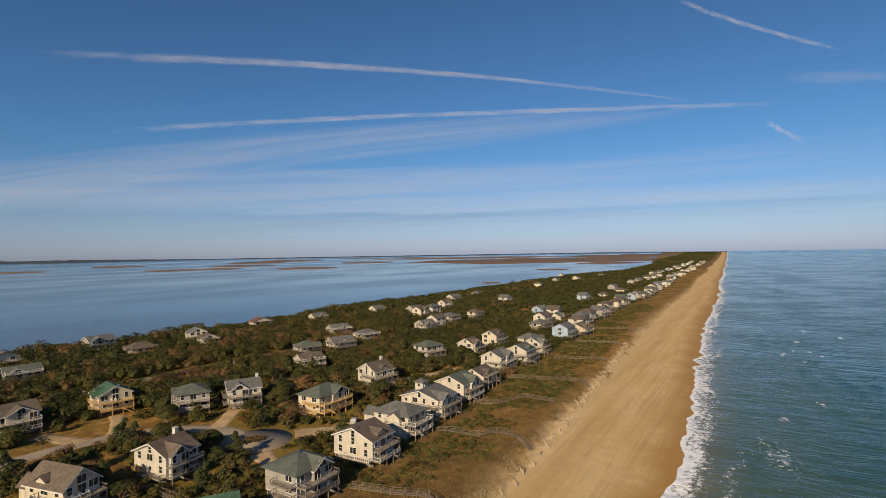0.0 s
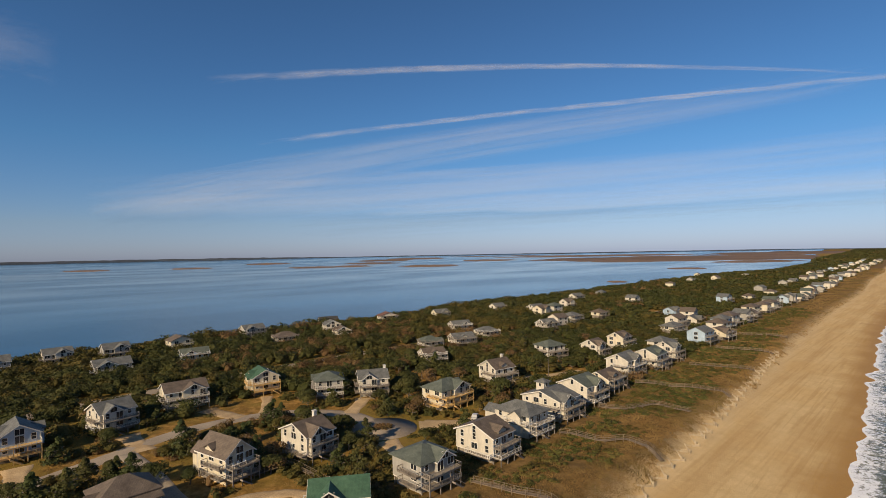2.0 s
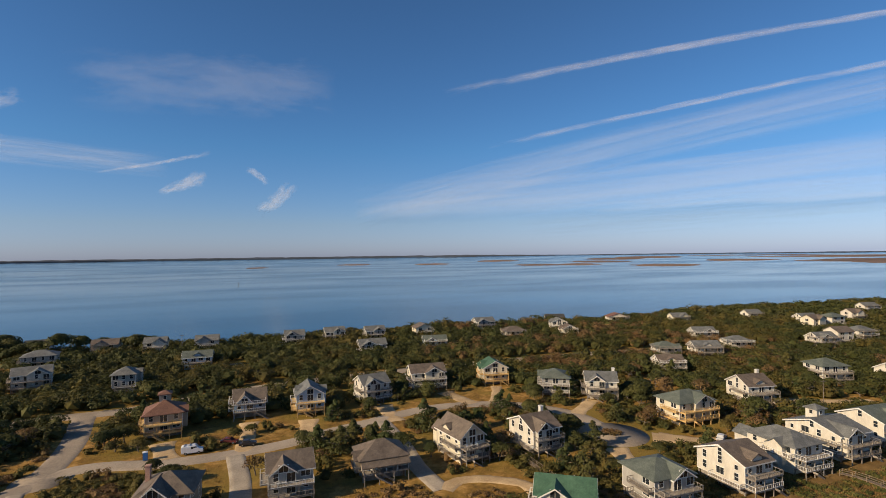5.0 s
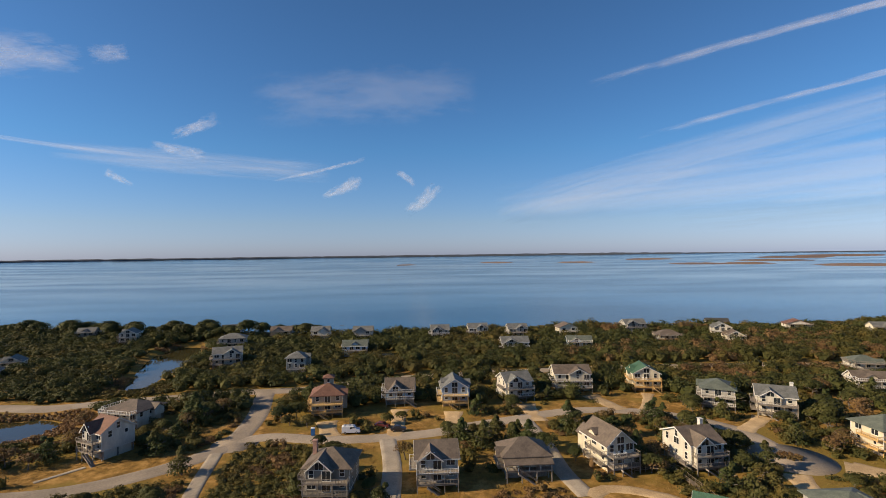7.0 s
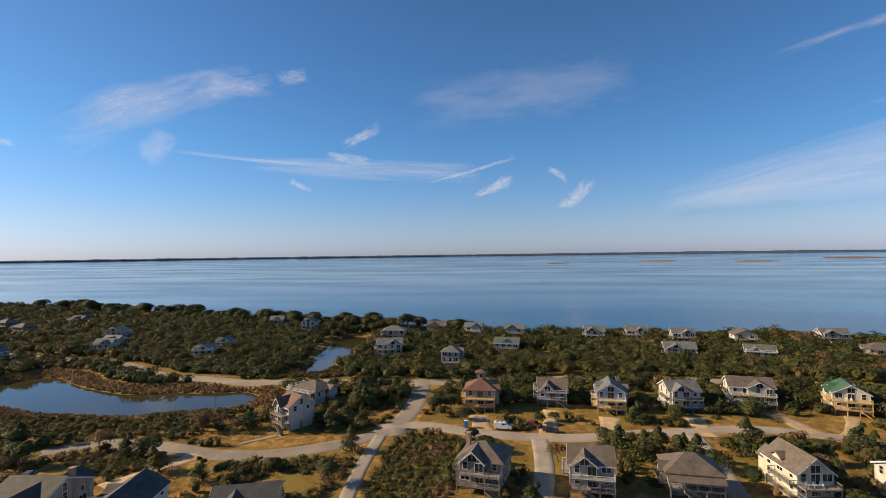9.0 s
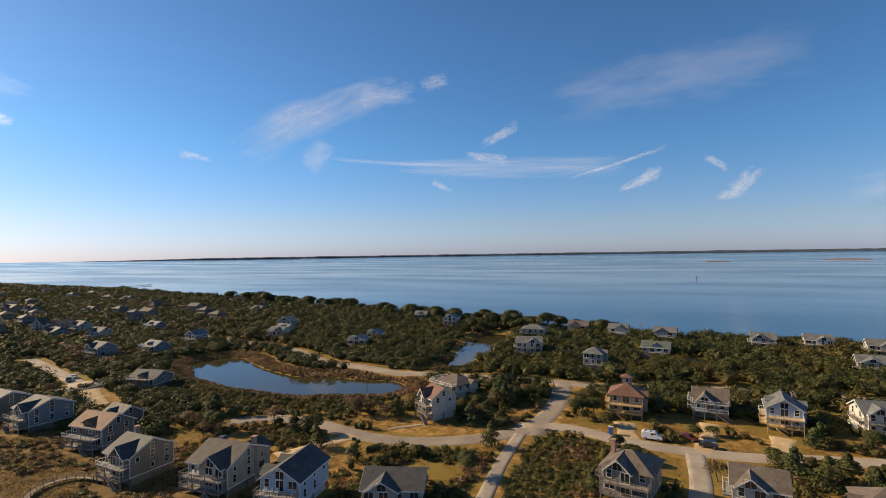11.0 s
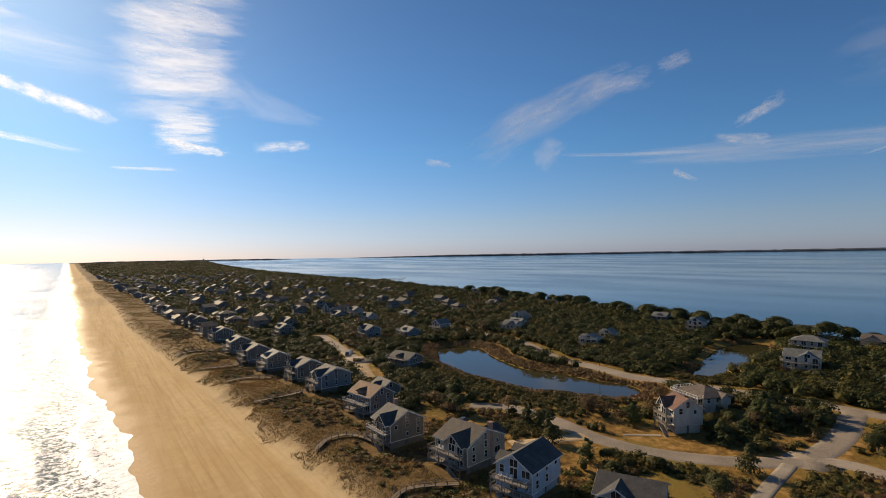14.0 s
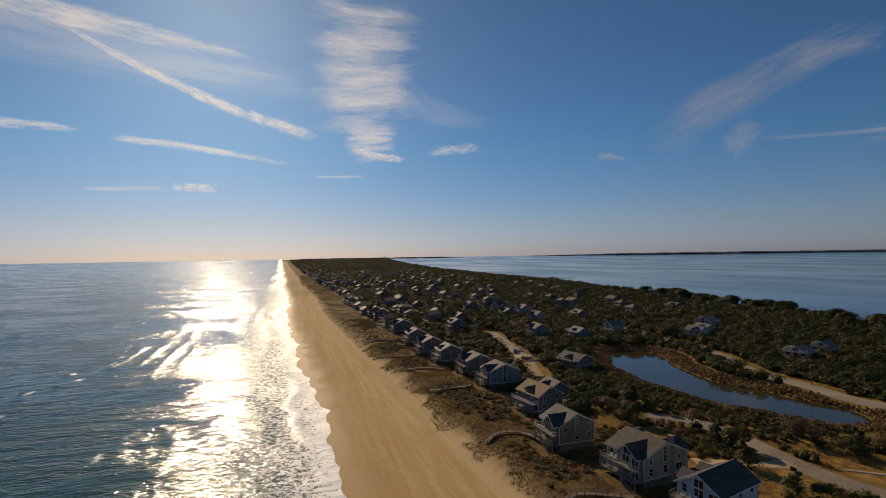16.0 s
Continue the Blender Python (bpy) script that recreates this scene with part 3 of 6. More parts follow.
pond("pond", POND, 2.45, "still brown pond mirroring the sky, ringed by reeds")
pond("creek", CREEK, 2.46, "narrow dark creek among oaks")

# ---- far land: marsh islands and the opposite shore ----
MARSH = surface("brown_marsh_grass", (0.105, 0.062, 0.037), (0.215, 0.128, 0.072), 0.95, 0.05, 0.006, 0.6, 0.5)
# far woods get the blue-grey haze of distance in their base colour
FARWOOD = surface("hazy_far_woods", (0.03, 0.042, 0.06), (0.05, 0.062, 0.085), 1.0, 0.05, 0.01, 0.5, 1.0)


def marsh(name, x, y, long, wide, turn, seed, rows=9, height=1.8, category="marsh island"):
    """A low flat island with a ragged shore."""
    n = 72
    ang = np.linspace(0, 2 * np.pi, n, endpoint=False)
    rag = 1 + 0.34 * rough_field(np.cos(ang) * 3 + seed * 9, np.sin(ang) * 3, 1.0, 4, seed)
    v = [(0, 0, height)]
    f = []
    for k in range(1, rows + 1):
        r = k / rows
        v += [(long / 2 * math.cos(a) * r * g, wide / 2 * math.sin(a) * r * g, height * (1 - r ** 6) - 0.3 * r ** 6) for a, g in zip(ang, rag)]
    for k in range(rows):
        for i in range(n):
            a, b = 1 + k * n + i, 1 + k * n + (i + 1) % n
            f.append((0, a, b) if k == 0 else (a - n, a, b))
            if k:
                f.append((a - n, b, b - n))
    v = np.array(v)
    v[:, 2] += 0.35 * height * rough_field(v[:, 0] + seed * 31, v[:, 1], 25, 3, seed) * (v[:, 2] > 0.1)
    c, s = math.cos(radians(turn)), math.sin(radians(turn))
    v[:, 2] += lip(x + v[:, 0] * c - v[:, 1] * s, y + v[:, 0] * s + v[:, 1] * c, 0.0)
    ob = sheet(name, v, np.array(f), MARSH, None, False)
    ob.matrix_world = pose(x, y, 0, 0, 0, turn)
    return tagged(ob, "low brown marsh grass island in the sound", category, "marsh islands in the sound")


for k, (x, y, lo, wi, tu) in enumerate([
        (-2150, 1270, 230, 300, 60), (-2080, 1440, 200, 320, 55), (-1700, 1600, 260, 380, 45), (-2450, 1850, 330, 420, 50),
        (-2900, 2300, 380, 500, 50), (-2700, 900, 200, 280, 75), (-2900, 500, 200, 260, 85), (-3100, 1500, 300, 400, 62),
        (-3000, 2700, 500, 500, 48), (-2100, 2500, 380, 420, 40), (-2650, -20, 110, 160, 90), (-425, 866, 34, 30, 20), (-545, 1550, 110, 90, 10)]):
    marsh("marsh_island", x, y, lo, wi, tu, 100 + k)
for k, (x, y, lo, wi, tu) in enumerate([(-1050, 2900, 1500, 1250, 35), (-1900, 3500, 1500, 480, 30), (-700, 3900, 1000, 900, 20), (-2700, 3400, 900, 160, 40), (-560, 2350, 420, 260, 70)]):
    marsh("marsh_flat", x, y, lo, wi, tu, 150 + k, 14, 1.6, "salt marsh")


def shore_band(name, a0, a1, r, low, high, label):
    """A distant wooded shore as a thin ridge along an arc."""
    n = 260
    a = np.radians(np.linspace(a0, a1, n))
    top = low + (high - low) * (0.82 + 0.22 * rough_field(np.degrees(a) * 3, 0 * a, 1.6, 4, 9)) * np.minimum(1, np.minimum(np.arange(n), n - 1 - np.arange(n)) / 40 + 0.05)
    v, rr = [], (r, r, r + 25, r + 40)
    for j in range(4):
        z = (np.full(n, low - 18), top * 0.25 + low * 0.75, top, np.full(n, low - 18))[j]
        v.append(np.stack([-np.sin(a) * rr[j], np.cos(a) * rr[j], z], -1))
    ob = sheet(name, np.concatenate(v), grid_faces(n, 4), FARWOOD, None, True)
    return tagged(ob, label, "far shore", kind="structure")


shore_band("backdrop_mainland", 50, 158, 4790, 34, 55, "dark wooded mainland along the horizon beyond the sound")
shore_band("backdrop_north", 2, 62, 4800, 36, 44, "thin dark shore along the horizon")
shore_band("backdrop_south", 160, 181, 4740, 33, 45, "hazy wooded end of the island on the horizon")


# ---- houses ----
def lattice_frame(ys_, zs_, holes, x0, x1):
    """A flat frame cut by openings, all one piece; holes are cells of the grid."""
    bm, seen = bmesh.new(), {}

    def at(x, i, j):
        if (x, i, j) not in seen:
            seen[x, i, j] = bm.verts.new((x, ys_[i], zs_[j]))
        return seen[x, i, j]
    solid = {(i, j) for i in range(len(ys_) - 1) for j in range(len(zs_) - 1)} - set(holes)
    for i, j in sorted(solid):
        bm.faces.new((at(x1, i, j), at(x1, i + 1, j), at(x1, i + 1, j + 1), at(x1, i, j + 1)))
        for (di, dj), (a, b) in (((-1, 0), ((i, j), (i, j + 1))), ((1, 0), ((i + 1, j + 1), (i + 1, j))), ((0, -1), ((i + 1, j), (i, j))), ((0, 1), ((i, j + 1), (i + 1, j + 1)))):
            if (i + di, j + dj) not in solid:
                bm.faces.new((at(x1, *a), at(x1, *b), at(x0, *b), at(x0, *a)))
    return bm, at


def window_meshes():
    out = {}
    for kind, w, h in (("tall", 1.0, 1.6), ("wide", 1.9, 1.5), ("door", 1.8, 2.1), ("small", 0.8, 1.0)):
        ys_, zs_, holes = [-w / 2 - 0.1, -w / 2, w / 2, w / 2 + 0.1], [-0.12, 0.0, h, h + 0.12], [(1, 1)]
        if kind == "tall":
            zs_, holes = [-0.12, 0.0, h / 2 - 0.03, h / 2 + 0.03, h, h + 0.12], [(1, 1), (1, 3)]
        elif kind != "small":
            ys_, holes = [-w / 2 - 0.1, -w / 2, -0.035, 0.035, w / 2, w / 2 + 0.1], [(1, 1), (3, 1)]
        bm, at = lattice_frame(ys_, zs_, holes, -0.02, 0.09)
        pane = bmesh.new()
        box(pane, 0.005, 0.035, -w / 2, w / 2, 0, h)
        out[kind] = (mesh_of("window_frame", bm, TRIM), mesh_of("pane", pane, GLASS))
        if kind == "wide":
            # far windows: frame and glass in one small mesh
            bm, at = lattice_frame(ys_, zs_, holes, 0.03, 0.09)
            for i, j in holes:
                f = bm.faces.new((at(0.03, i, j), at(0.03, i + 1, j), at(0.03, i + 1, j + 1), at(0.03, i, j + 1)))
                f.material_index = 1
            me = mesh_of("small_window", bm, TRIM)
            me.materials.append(GLASS)
            out["whole"] = (me, None)
    return out


WINDOWS = window_meshes()


def window(house, kind, x, y, z, turn):
    name = "glass_door" if kind == "door" else "window"
    fr = new(name, WINDOWS[kind][0])
    fr.parent = house
    fr.matrix_basis = pose(x, y, z, 0, 0, turn)
    if WINDOWS[kind][1] is None:
        return fr
    pn = new("pane", WINDOWS[kind][1])
    pn.parent = fr
    return fr


def roof_gable(bm, x0, x1, y0, y1, z, rise, along, thick=0.22):
    """Two slopes with thickness over the box x0..x1, y0..y1; along: the ridge's axis."""
    if along == "x":
        prof = [(y0, z), ((y0 + y1) / 2, z + rise), (y1, z)]
        ends = (x0, x1)
        put = lambda e, p, q: (e, p, q)
    else:
        prof = [(x0, z), ((x0 + x1) / 2, z + rise), (x1, z)]
        ends = (y0, y1)
        put = lambda e, p, q: (p, e, q)
    lower = [[bm.verts.new(put(e, p, q)) for p, q in prof] for e in ends]
    upper = [[bm.verts.new(put(e, p, q + thick)) for p, q in prof] for e in ends]
    for k in (0, 1):
        bm.faces.new((lower[0][k], lower[0][k + 1], lower[1][k + 1], lower[1][k]))
        bm.faces.new((upper[0][k], upper[1][k], upper[1][k + 1], upper[0][k + 1]))
        for e in (0, 1):
            bm.faces.new((lower[e][k], upper[e][k], upper[e][k + 1], lower[e][k + 1]))
    for k in (0, 2):
        bm.faces.new((lower[0][k], lower[1][k], upper[1][k], upper[0][k]))


def roof_hip(bm, x0, x1, y0, y1, z, rise, thick=0.2):
    inset = min(x1 - x0, y1 - y0) / 2
    if x1 - x0 > y1 - y0:
        ridge = [(x0 + inset, (y0 + y1) / 2), (x1 - inset, (y0 + y1) / 2)]
    else:
        ridge = [((x0 + x1) / 2, y0 + inset), ((x0 + x1) / 2, y1 - inset)]
    c = [(x0, y0), (x1, y0), (x1, y1), (x0, y1)]
    lo = [bm.verts.new((x, y, z)) for x, y in c]
    hi = [bm.verts.new((x, y, z + thick)) for x, y in c]
    r = [bm.verts.new((x, y, z + rise + thick)) for x, y in ridge]
    bm.faces.new(lo[::-1])
    for k in range(4):
        bm.faces.new((lo[k], lo[(k + 1) % 4], hi[(k + 1) % 4], hi[k]))
    if x1 - x0 > y1 - y0:
        bm.faces.new((hi[0], hi[1], r[1], r[0]))
        bm.faces.new((hi[2], hi[3], r[0], r[1]))
        bm.faces.new((hi[1], hi[2], r[1]))
        bm.faces.new((hi[3], hi[0], r[0]))
    else:
        bm.faces.new((hi[1], hi[2], r[1], r[0]))
        bm.faces.new((hi[3], hi[0], r[0], r[1]))
        bm.faces.new((hi[0], hi[1], r[0]))
        bm.faces.new((hi[2], hi[3], r[1]))


def rake(boards, x0, x1, y0, y1, z, rise, along):
    """White boards along the sloping edges and the eaves of a gable roof, each a piece of its own."""
    def board(pts, across, w, h):
        bm, rings = bmesh.new(), []
        for p in pts:
            rings.append([bm.verts.new((p[0] + across[0] * a, p[1] + across[1] * a, p[2] + b)) for a, b in ((-w / 2, -h / 2), (w / 2, -h / 2), (w / 2, h / 2), (-w / 2, h / 2))])
        for a, b in zip(rings, rings[1:]):
            for k in range(4):
                bm.faces.new((a[k], a[(k + 1) % 4], b[(k + 1) % 4], b[k]))
        bm.faces.new(rings[0])
        bm.faces.new(rings[-1][::-1])
        boards.append(bm)
    if along == "x":
        m = (y0 + y1) / 2
        for e in (x0, x1):
            board([(e, y0, z + 0.02), (e, m, z + rise + 0.02), (e, y1, z + 0.02)], (1, 0), 0.12, 0.30)
        for e in (y0, y1):
            board([(x0, e, z + 0.05), (x1, e, z + 0.05)], (0, 1), 0.10, 0.26)
    else:
        m = (x0 + x1) / 2
        for e in (y0, y1):
            board([(x0, e, z + 0.02), (m, e, z + rise + 0.02), (x1, e, z + 0.02)], (0, 1), 0.12, 0.30)
        for e in (x0, x1):
            board([(e, y0, z + 0.05), (e, y1, z + 0.05)], (1, 0), 0.10, 0.26)


def walls_gable(bm, x0, x1, y0, y1, z0, z1, rise, along):
    """A closed body of walls whose two ends run up to a point."""
    b = [bm.verts.new((x, y, z0)) for x, y in ((x0, y0), (x1, y0), (x1, y1), (x0, y1))]
    t = [bm.verts.new((x, y, z1)) for x, y in ((x0, y0), (x1, y0), (x1, y1), (x0, y1))]
    bm.faces.new(b[::-1])
    if along == "x":
        p = [bm.verts.new((x, (y0 + y1) / 2, z1 + rise)) for x in (x0, x1)]
        bm.faces.new((b[0], b[1], t[1], t[0]))
        bm.faces.new((b[2], b[3], t[3], t[2]))
        bm.faces.new((b[1], b[2], t[2], p[1], t[1]))
        bm.faces.new((b[3], b[0], t[0], p[0], t[3]))
        bm.faces.new((t[0], t[1], p[1], p[0]))
        bm.faces.new((t[2], t[3], p[0], p[1]))
    else:
        p = [bm.verts.new(((x0 + x1) / 2, y, z1 + rise)) for y in (y0, y1)]
        bm.faces.new((b[1], b[2], t[2], t[1]))
        bm.faces.new((b[3], b[0], t[0], t[3]))
        bm.faces.new((b[0], b[1], t[1], p[0], t[0]))
        bm.faces.new((b[2], b[3], t[3], p[1], t[2]))
        bm.faces.new((t[1], t[2], p[1], p[0]))
        bm.faces.new((t[3], t[0], p[0], p[1]))


def railing(bm, path, z, gap=0.3):
    """Posts, two rails and pickets along a path of corners."""
    for (ax, ay), (bx, by) in zip(path, path[1:]):
        d = math.hypot(bx - ax, by - ay)
        if d < 0.2:
            continue
        for zz in (0.16, 1.0):
            beam(bm, (ax, ay, z + zz), (bx, by, z + zz), 0.11, 0.09)
        n = max(1, int(d / gap))
        for k in range(n + 1):
            px, py = ax + (bx - ax) * k / n, ay + (by - ay) * k / n
            w = 0.07 if k % 6 == 0 else 0.028
            box(bm, px - w, px + w, py - w, py + w, z, z + (1.08 if k % 6 == 0 else 1.0))


UNIT = {}


def upright(parent, name, material, x, y, w, z0, z1):
    """A square post; alike posts share one mesh."""
    if material not in UNIT:
        bm = bmesh.new()
        box(bm, -0.5, 0.5, -0.5, 0.5, 0, 1)
        UNIT[material] = mesh_of("post", bm, material)
    ob = new(name, UNIT[material])
    ob.parent = parent
    ob.matrix_basis = Matrix.Translation((x, y, z0)) @ Matrix.Diagonal((w, w, z1 - z0, 1))
    return ob


FOOTPRINTS = []          # x, y, half depth, half width, turn: kept free of trees
HOUSE_COUNT = [0]


FLOOR = 2.38


def beach_house(x, y, turn, depth, width, floors, roof, wall, cover, label, decks=2, rise=2.9, wood=None, chimney=0, wing=0, lower=2.4, stairs=True, tower=False, far=False, bare=False, chairs=0, porch=False):
    """A house on pilings. Its front, with the decks, looks along +x before it is turned."""
    HOUSE_COUNT[0] += 1
    rnd = random.Random(HOUSE_COUNT[0] * 17)
    wood = wood or WOOD
    depth, width, rise, lower = depth * 0.87, width * 0.89, rise * 0.82, lower * 0.86
    base = land1(x, y) - 0.1
    house = new("beach_house")
    house.matrix_world = pose(x, y, base, 0, 0, turn)
    tagged(house, label, "house", "houses of the island")
    FOOTPRINTS.append((x, y, depth / 2 + 1.5, width / 2 + 1.0, turn))
    dx, dy = depth / 2, width / 2
    eave = lower + floors * FLOOR
    # the ground storey: a screened core set back between the pilings
    bm = bmesh.new()
    box(bm, -dx + 0.5, dx - 0.8, -dy + 0.5, dy - 0.5, -0.6, lower)
    screen = LATTICE if rnd.random() < 0.6 else wall
    if bare:
        bm.free()
    else:
        part("ground_storey", bm, screen, house, "shaded screens between pilings")
    # body, roof
    bm, rf, fb = bmesh.new(), bmesh.new(), []
    o = 0.55
    slope = rise / (dy if roof == "gx" else dx)
    if roof == "gx":
        walls_gable(bm, -dx, dx, -dy, dy, lower, eave, rise, "x")
        roof_gable(rf, -dx - o, dx + o, -dy - o, dy + o, eave - o * slope + 0.03, rise + o * slope, "x")
        rake(fb, -dx - o, dx + o, -dy - o, dy + o, eave - o * slope + 0.03, rise + o * slope, "x")
    elif roof in ("gy", "cross"):
        walls_gable(bm, -dx, dx, -dy, dy, lower, eave, rise, "y")
        roof_gable(rf, -dx - o, dx + o, -dy - o, dy + o, eave - o * slope + 0.03, rise + o * slope, "y")
        rake(fb, -dx - o, dx + o, -dy - o, dy + o, eave - o * slope + 0.03, rise + o * slope, "y")
    else:
        box(bm, -dx, dx, -dy, dy, lower, eave)
        roof_hip(rf, -dx - 0.8, dx + 0.8, -dy - 0.8, dy + 0.8, eave, rise)
    if roof in ("cross", "hipcross"):
        # a smaller gable thrust out of the front
        g, gy = width * 0.27, (0.16 if rnd.random() < 0.5 else -0.16) * width
        gr = rise * 0.82
        gs = gr / g
        walls_gable(bm, 0, dx + 1.0, gy - g, gy + g, lower, eave, gr, "x")
        roof_gable(rf, -0.2, dx + 1.0 + o, gy - g - 0.4, gy + g + 0.4, eave - 0.4 * gs + 0.04, gr + 0.4 * gs, "x")
        rake(fb, dx, dx + 1.0 + o, gy - g - 0.4, gy + g + 0.4, eave - 0.4 * gs + 0.04, gr + 0.4 * gs, "x")
    if roof in ("gx", "gy") and not far:
        # a dormer on the slope towards the sun
        if roof == "gx":
            walls_gable(bm, -dx * 0.5, -dx * 0.5 + 3, -dy * 0.94, 0, eave - 0.5, eave + 0.9, 0.9, "y")
            roof_gable(rf, -dx * 0.5 - 0.4, -dx * 0.5 + 3.4, -dy * 0.94 - 0.4, 0, eave + 0.75, 1.1, "y")
        else:
            walls_gable(bm, 0, dx * 0.94, -1.6, 1.6, eave - 0.5, eave + 0.9, 0.9, "x")
            roof_gable(rf, 0, dx * 0.94 + 0.4, -2.0, 2.0, eave + 0.75, 1.1, "x")
    if wing:
        # a lower wing behind
        walls_gable(bm, -dx - wing, -dx + 0.4, -dy * 0.7, dy * 0.35, 0, eave - 1.6, rise * 0.6, "x")
        roof_gable(rf, -dx - wing - 0.4, -dx + 0.2, -dy * 0.7 - 0.5, dy * 0.35 + 0.5, eave - 1.85, rise * 0.6 + 0.25, "x")
    side = 0
    if not far and roof in ("gx", "hip", "hipcross") and rnd.random() < 0.75:
        # a bay with its own gable on one flank
        side = -1 if rnd.random() < 0.6 else 1
        xa, xb = (-dx * 0.75, -dx * 0.75 + 3.6) if rnd.random() < 0.5 else (dx * 0.65 - 3.8, dx * 0.65)
        ya, yb = sorted((side * (dy - 0.3), side * (dy + 1.3)))
        walls_gable(bm, xa, xb, ya, yb, lower, eave - 0.25, 1.3, "y")
        ya, yb = sorted((side * dy * 0.35, side * (dy + 1.7)))
        roof_gable(rf, xa - 0.4, xb + 0.4, ya, yb, eave - 0.5, 1.6, "y")
    if bare:
        box(bm, -dx + 0.5, dx - 0.8, -dy + 0.5, dy - 0.5, -0.6, lower + 0.1)
    part("wall", bm, wall, house)
    part("roof", rf, cover, house)
    for board in fb:
        if far:
            board.free()
        else:
            part("fascia", board, TRIM, house)
    if tower:
        bm = bmesh.new()
        box(bm, -dx * 0.4 - 1.5, -dx * 0.4 + 1.5, -1.5, 1.5, eave, eave + rise + 1.6)
        part("lookout", bm, wall, house)
        bm = bmesh.new()
        roof_hip(bm, -dx * 0.4 - 2, -dx * 0.4 + 2, -2, 2, eave + rise + 1.6, 1.0)
        part("lookout_roof", bm, cover, house)
        for a in (0, 90, 180, 270):
            window(house, "small", -dx * 0.4 + 1.5 * math.cos(radians(a)), 1.5 * math.sin(radians(a)), eave + rise + 0.3, a)
    # corner boards
    if not far:
        bm = bmesh.new()
        for cx in (-dx, dx):
            for cy in (-dy, dy):
                box(bm, cx - 0.08, cx + 0.08, cy - 0.08, cy + 0.08, lower, eave)
        box(bm, -dx - 0.04, dx + 0.04, -dy - 0.04, dy + 0.04, lower - 0.12, lower + 0.1)
        part("trim", bm, TRIM, house)
    # pilings
    if not far:
        for cx in (-dx + 0.25, 0.0, dx - 0.25):
            for cy in (-dy + 0.25, dy - 0.25):
                upright(house, "piling", wood, cx, cy, 0.3, -1.2, lower)
    # windows
    if far:
        for fl in range(0 if bare else floors):
            for k in range(2):
                window(house, "whole", dx, width * (k - 0.5) * 0.5, lower + fl * FLOOR + 0.75, 0)
            window(house, "whole", 0, -dy if y > 0 else dy, lower + fl * FLOOR + 0.75, -90 if y > 0 else 90)
    else:
        for fl in range(floors):
            z = lower + fl * FLOOR
            n = max(3, int(width / 2.7))
            for k in range(n):
                wy_ = -dy + width * (k + 0.5) / n
                window(house, "door" if k % 2 == 1 and decks > fl else rnd.choice(("tall", "wide", "tall")), dx + (1.0 if roof in ("cross", "hipcross") and abs(wy_ - gy) < g - 0.3 else 0), wy_, z + (0.12 if k % 2 == 1 and decks > fl else 0.75), 0)
            n = max(2, int(depth / 3.4))
            for k in range(n):
                for sd, tn in ((-1, -90), (1, 90)):
                    if rnd.random() < 0.86:
                        window(house, rnd.choice(("tall", "tall", "small", "wide")), -dx + depth * (k + 0.5) / n, sd * dy, z + 0.8, tn)
        if roof in ("gx",):
            window(house, "wide", dx, 0, eave + 0.15, 0)
        if roof in ("gy", "cross"):
            window(house, "tall", 0, -dy, eave + 0.2, -90)
            window(house, "tall", 0, dy, eave + 0.2, 90)
        if roof in ("cross", "hipcross"):
            window(house, "wide", dx + 1.0, gy, eave + 0.1, 0)
    # decks across the front
    out = 2.2 + rnd.random() * 0.7
    for lv in range(decks):
        z = lower + lv * FLOOR
        bm = bmesh.new()
        box(bm, dx, dx + out, -dy, dy, z - 0.22, z)
        wrap = rnd.random() < 0.7 and not far
        if wrap:
            box(bm, -dx * 0.3, dx, -dy - 1.6, -dy, z - 0.22, z)
        deck = part("deck", bm, wood, house)
        if bare:
            continue
        bm = bmesh.new()
        if wrap:
            railing(bm, [(-dx * 0.3, -dy), (-dx * 0.3, -dy - 1.6), (dx, -dy - 1.6), (dx, -dy), (dx + out, -dy), (dx + out, dy), (dx, dy)], z, 0.6)
        else:
            railing(bm, [(dx, -dy), (dx + out, -dy), (dx + out, dy), (dx, dy)], z, 2.0 if far else 0.6)
        part("railing", bm, TRIM if rnd.random() < 0.3 else wood, deck)
    if decks:
        n = 2 if far else max(3, int(width / 3))
        for k in range(0 if bare else n + 1):
            upright(house, "deck_post", wood, dx + out - 0.12, -dy + 0.1 + (width - 0.2) * k / n, 0.2, -1.2, lower + (decks - 1) * FLOOR - 0.2)
    if porch:
        # the roof carries on over the upper deck
        bm = bmesh.new()
        p = [(dx - 0.2, eave + 0.15), (dx + out + 0.4, eave - 0.75), (dx + out + 0.4, eave - 0.95), (dx - 0.2, eave - 0.05)]
        va = [bm.verts.new((px, -dy - 0.4, pz)) for px, pz in p]
        vb = [bm.verts.new((px, dy + 0.4, pz)) for px, pz in p]
        bm.faces.new(va)
        bm.faces.new(vb[::-1])
        for k in range(4):
            bm.faces.new((va[k], vb[k], vb[(k + 1) % 4], va[(k + 1) % 4]))
        part("porch_roof", bm, cover, house)
        for k in range(5):
            upright(house, "porch_post", TRIM, dx + out - 0.1, -dy + 0.1 + (width - 0.2) * k / 4, 0.14, lower + (decks - 1) * FLOOR, eave - 0.85)
    if stairs and not far:
        sy = (-0.25 if rnd.random() < 0.5 else 0.2) * width
        n = max(2, int(lower / 0.18))
        prof = [(sy - 0.1, lower - 0.4), (sy - 0.1, lower)]
        for k in range(n):
            z = lower * (1 - k / n)
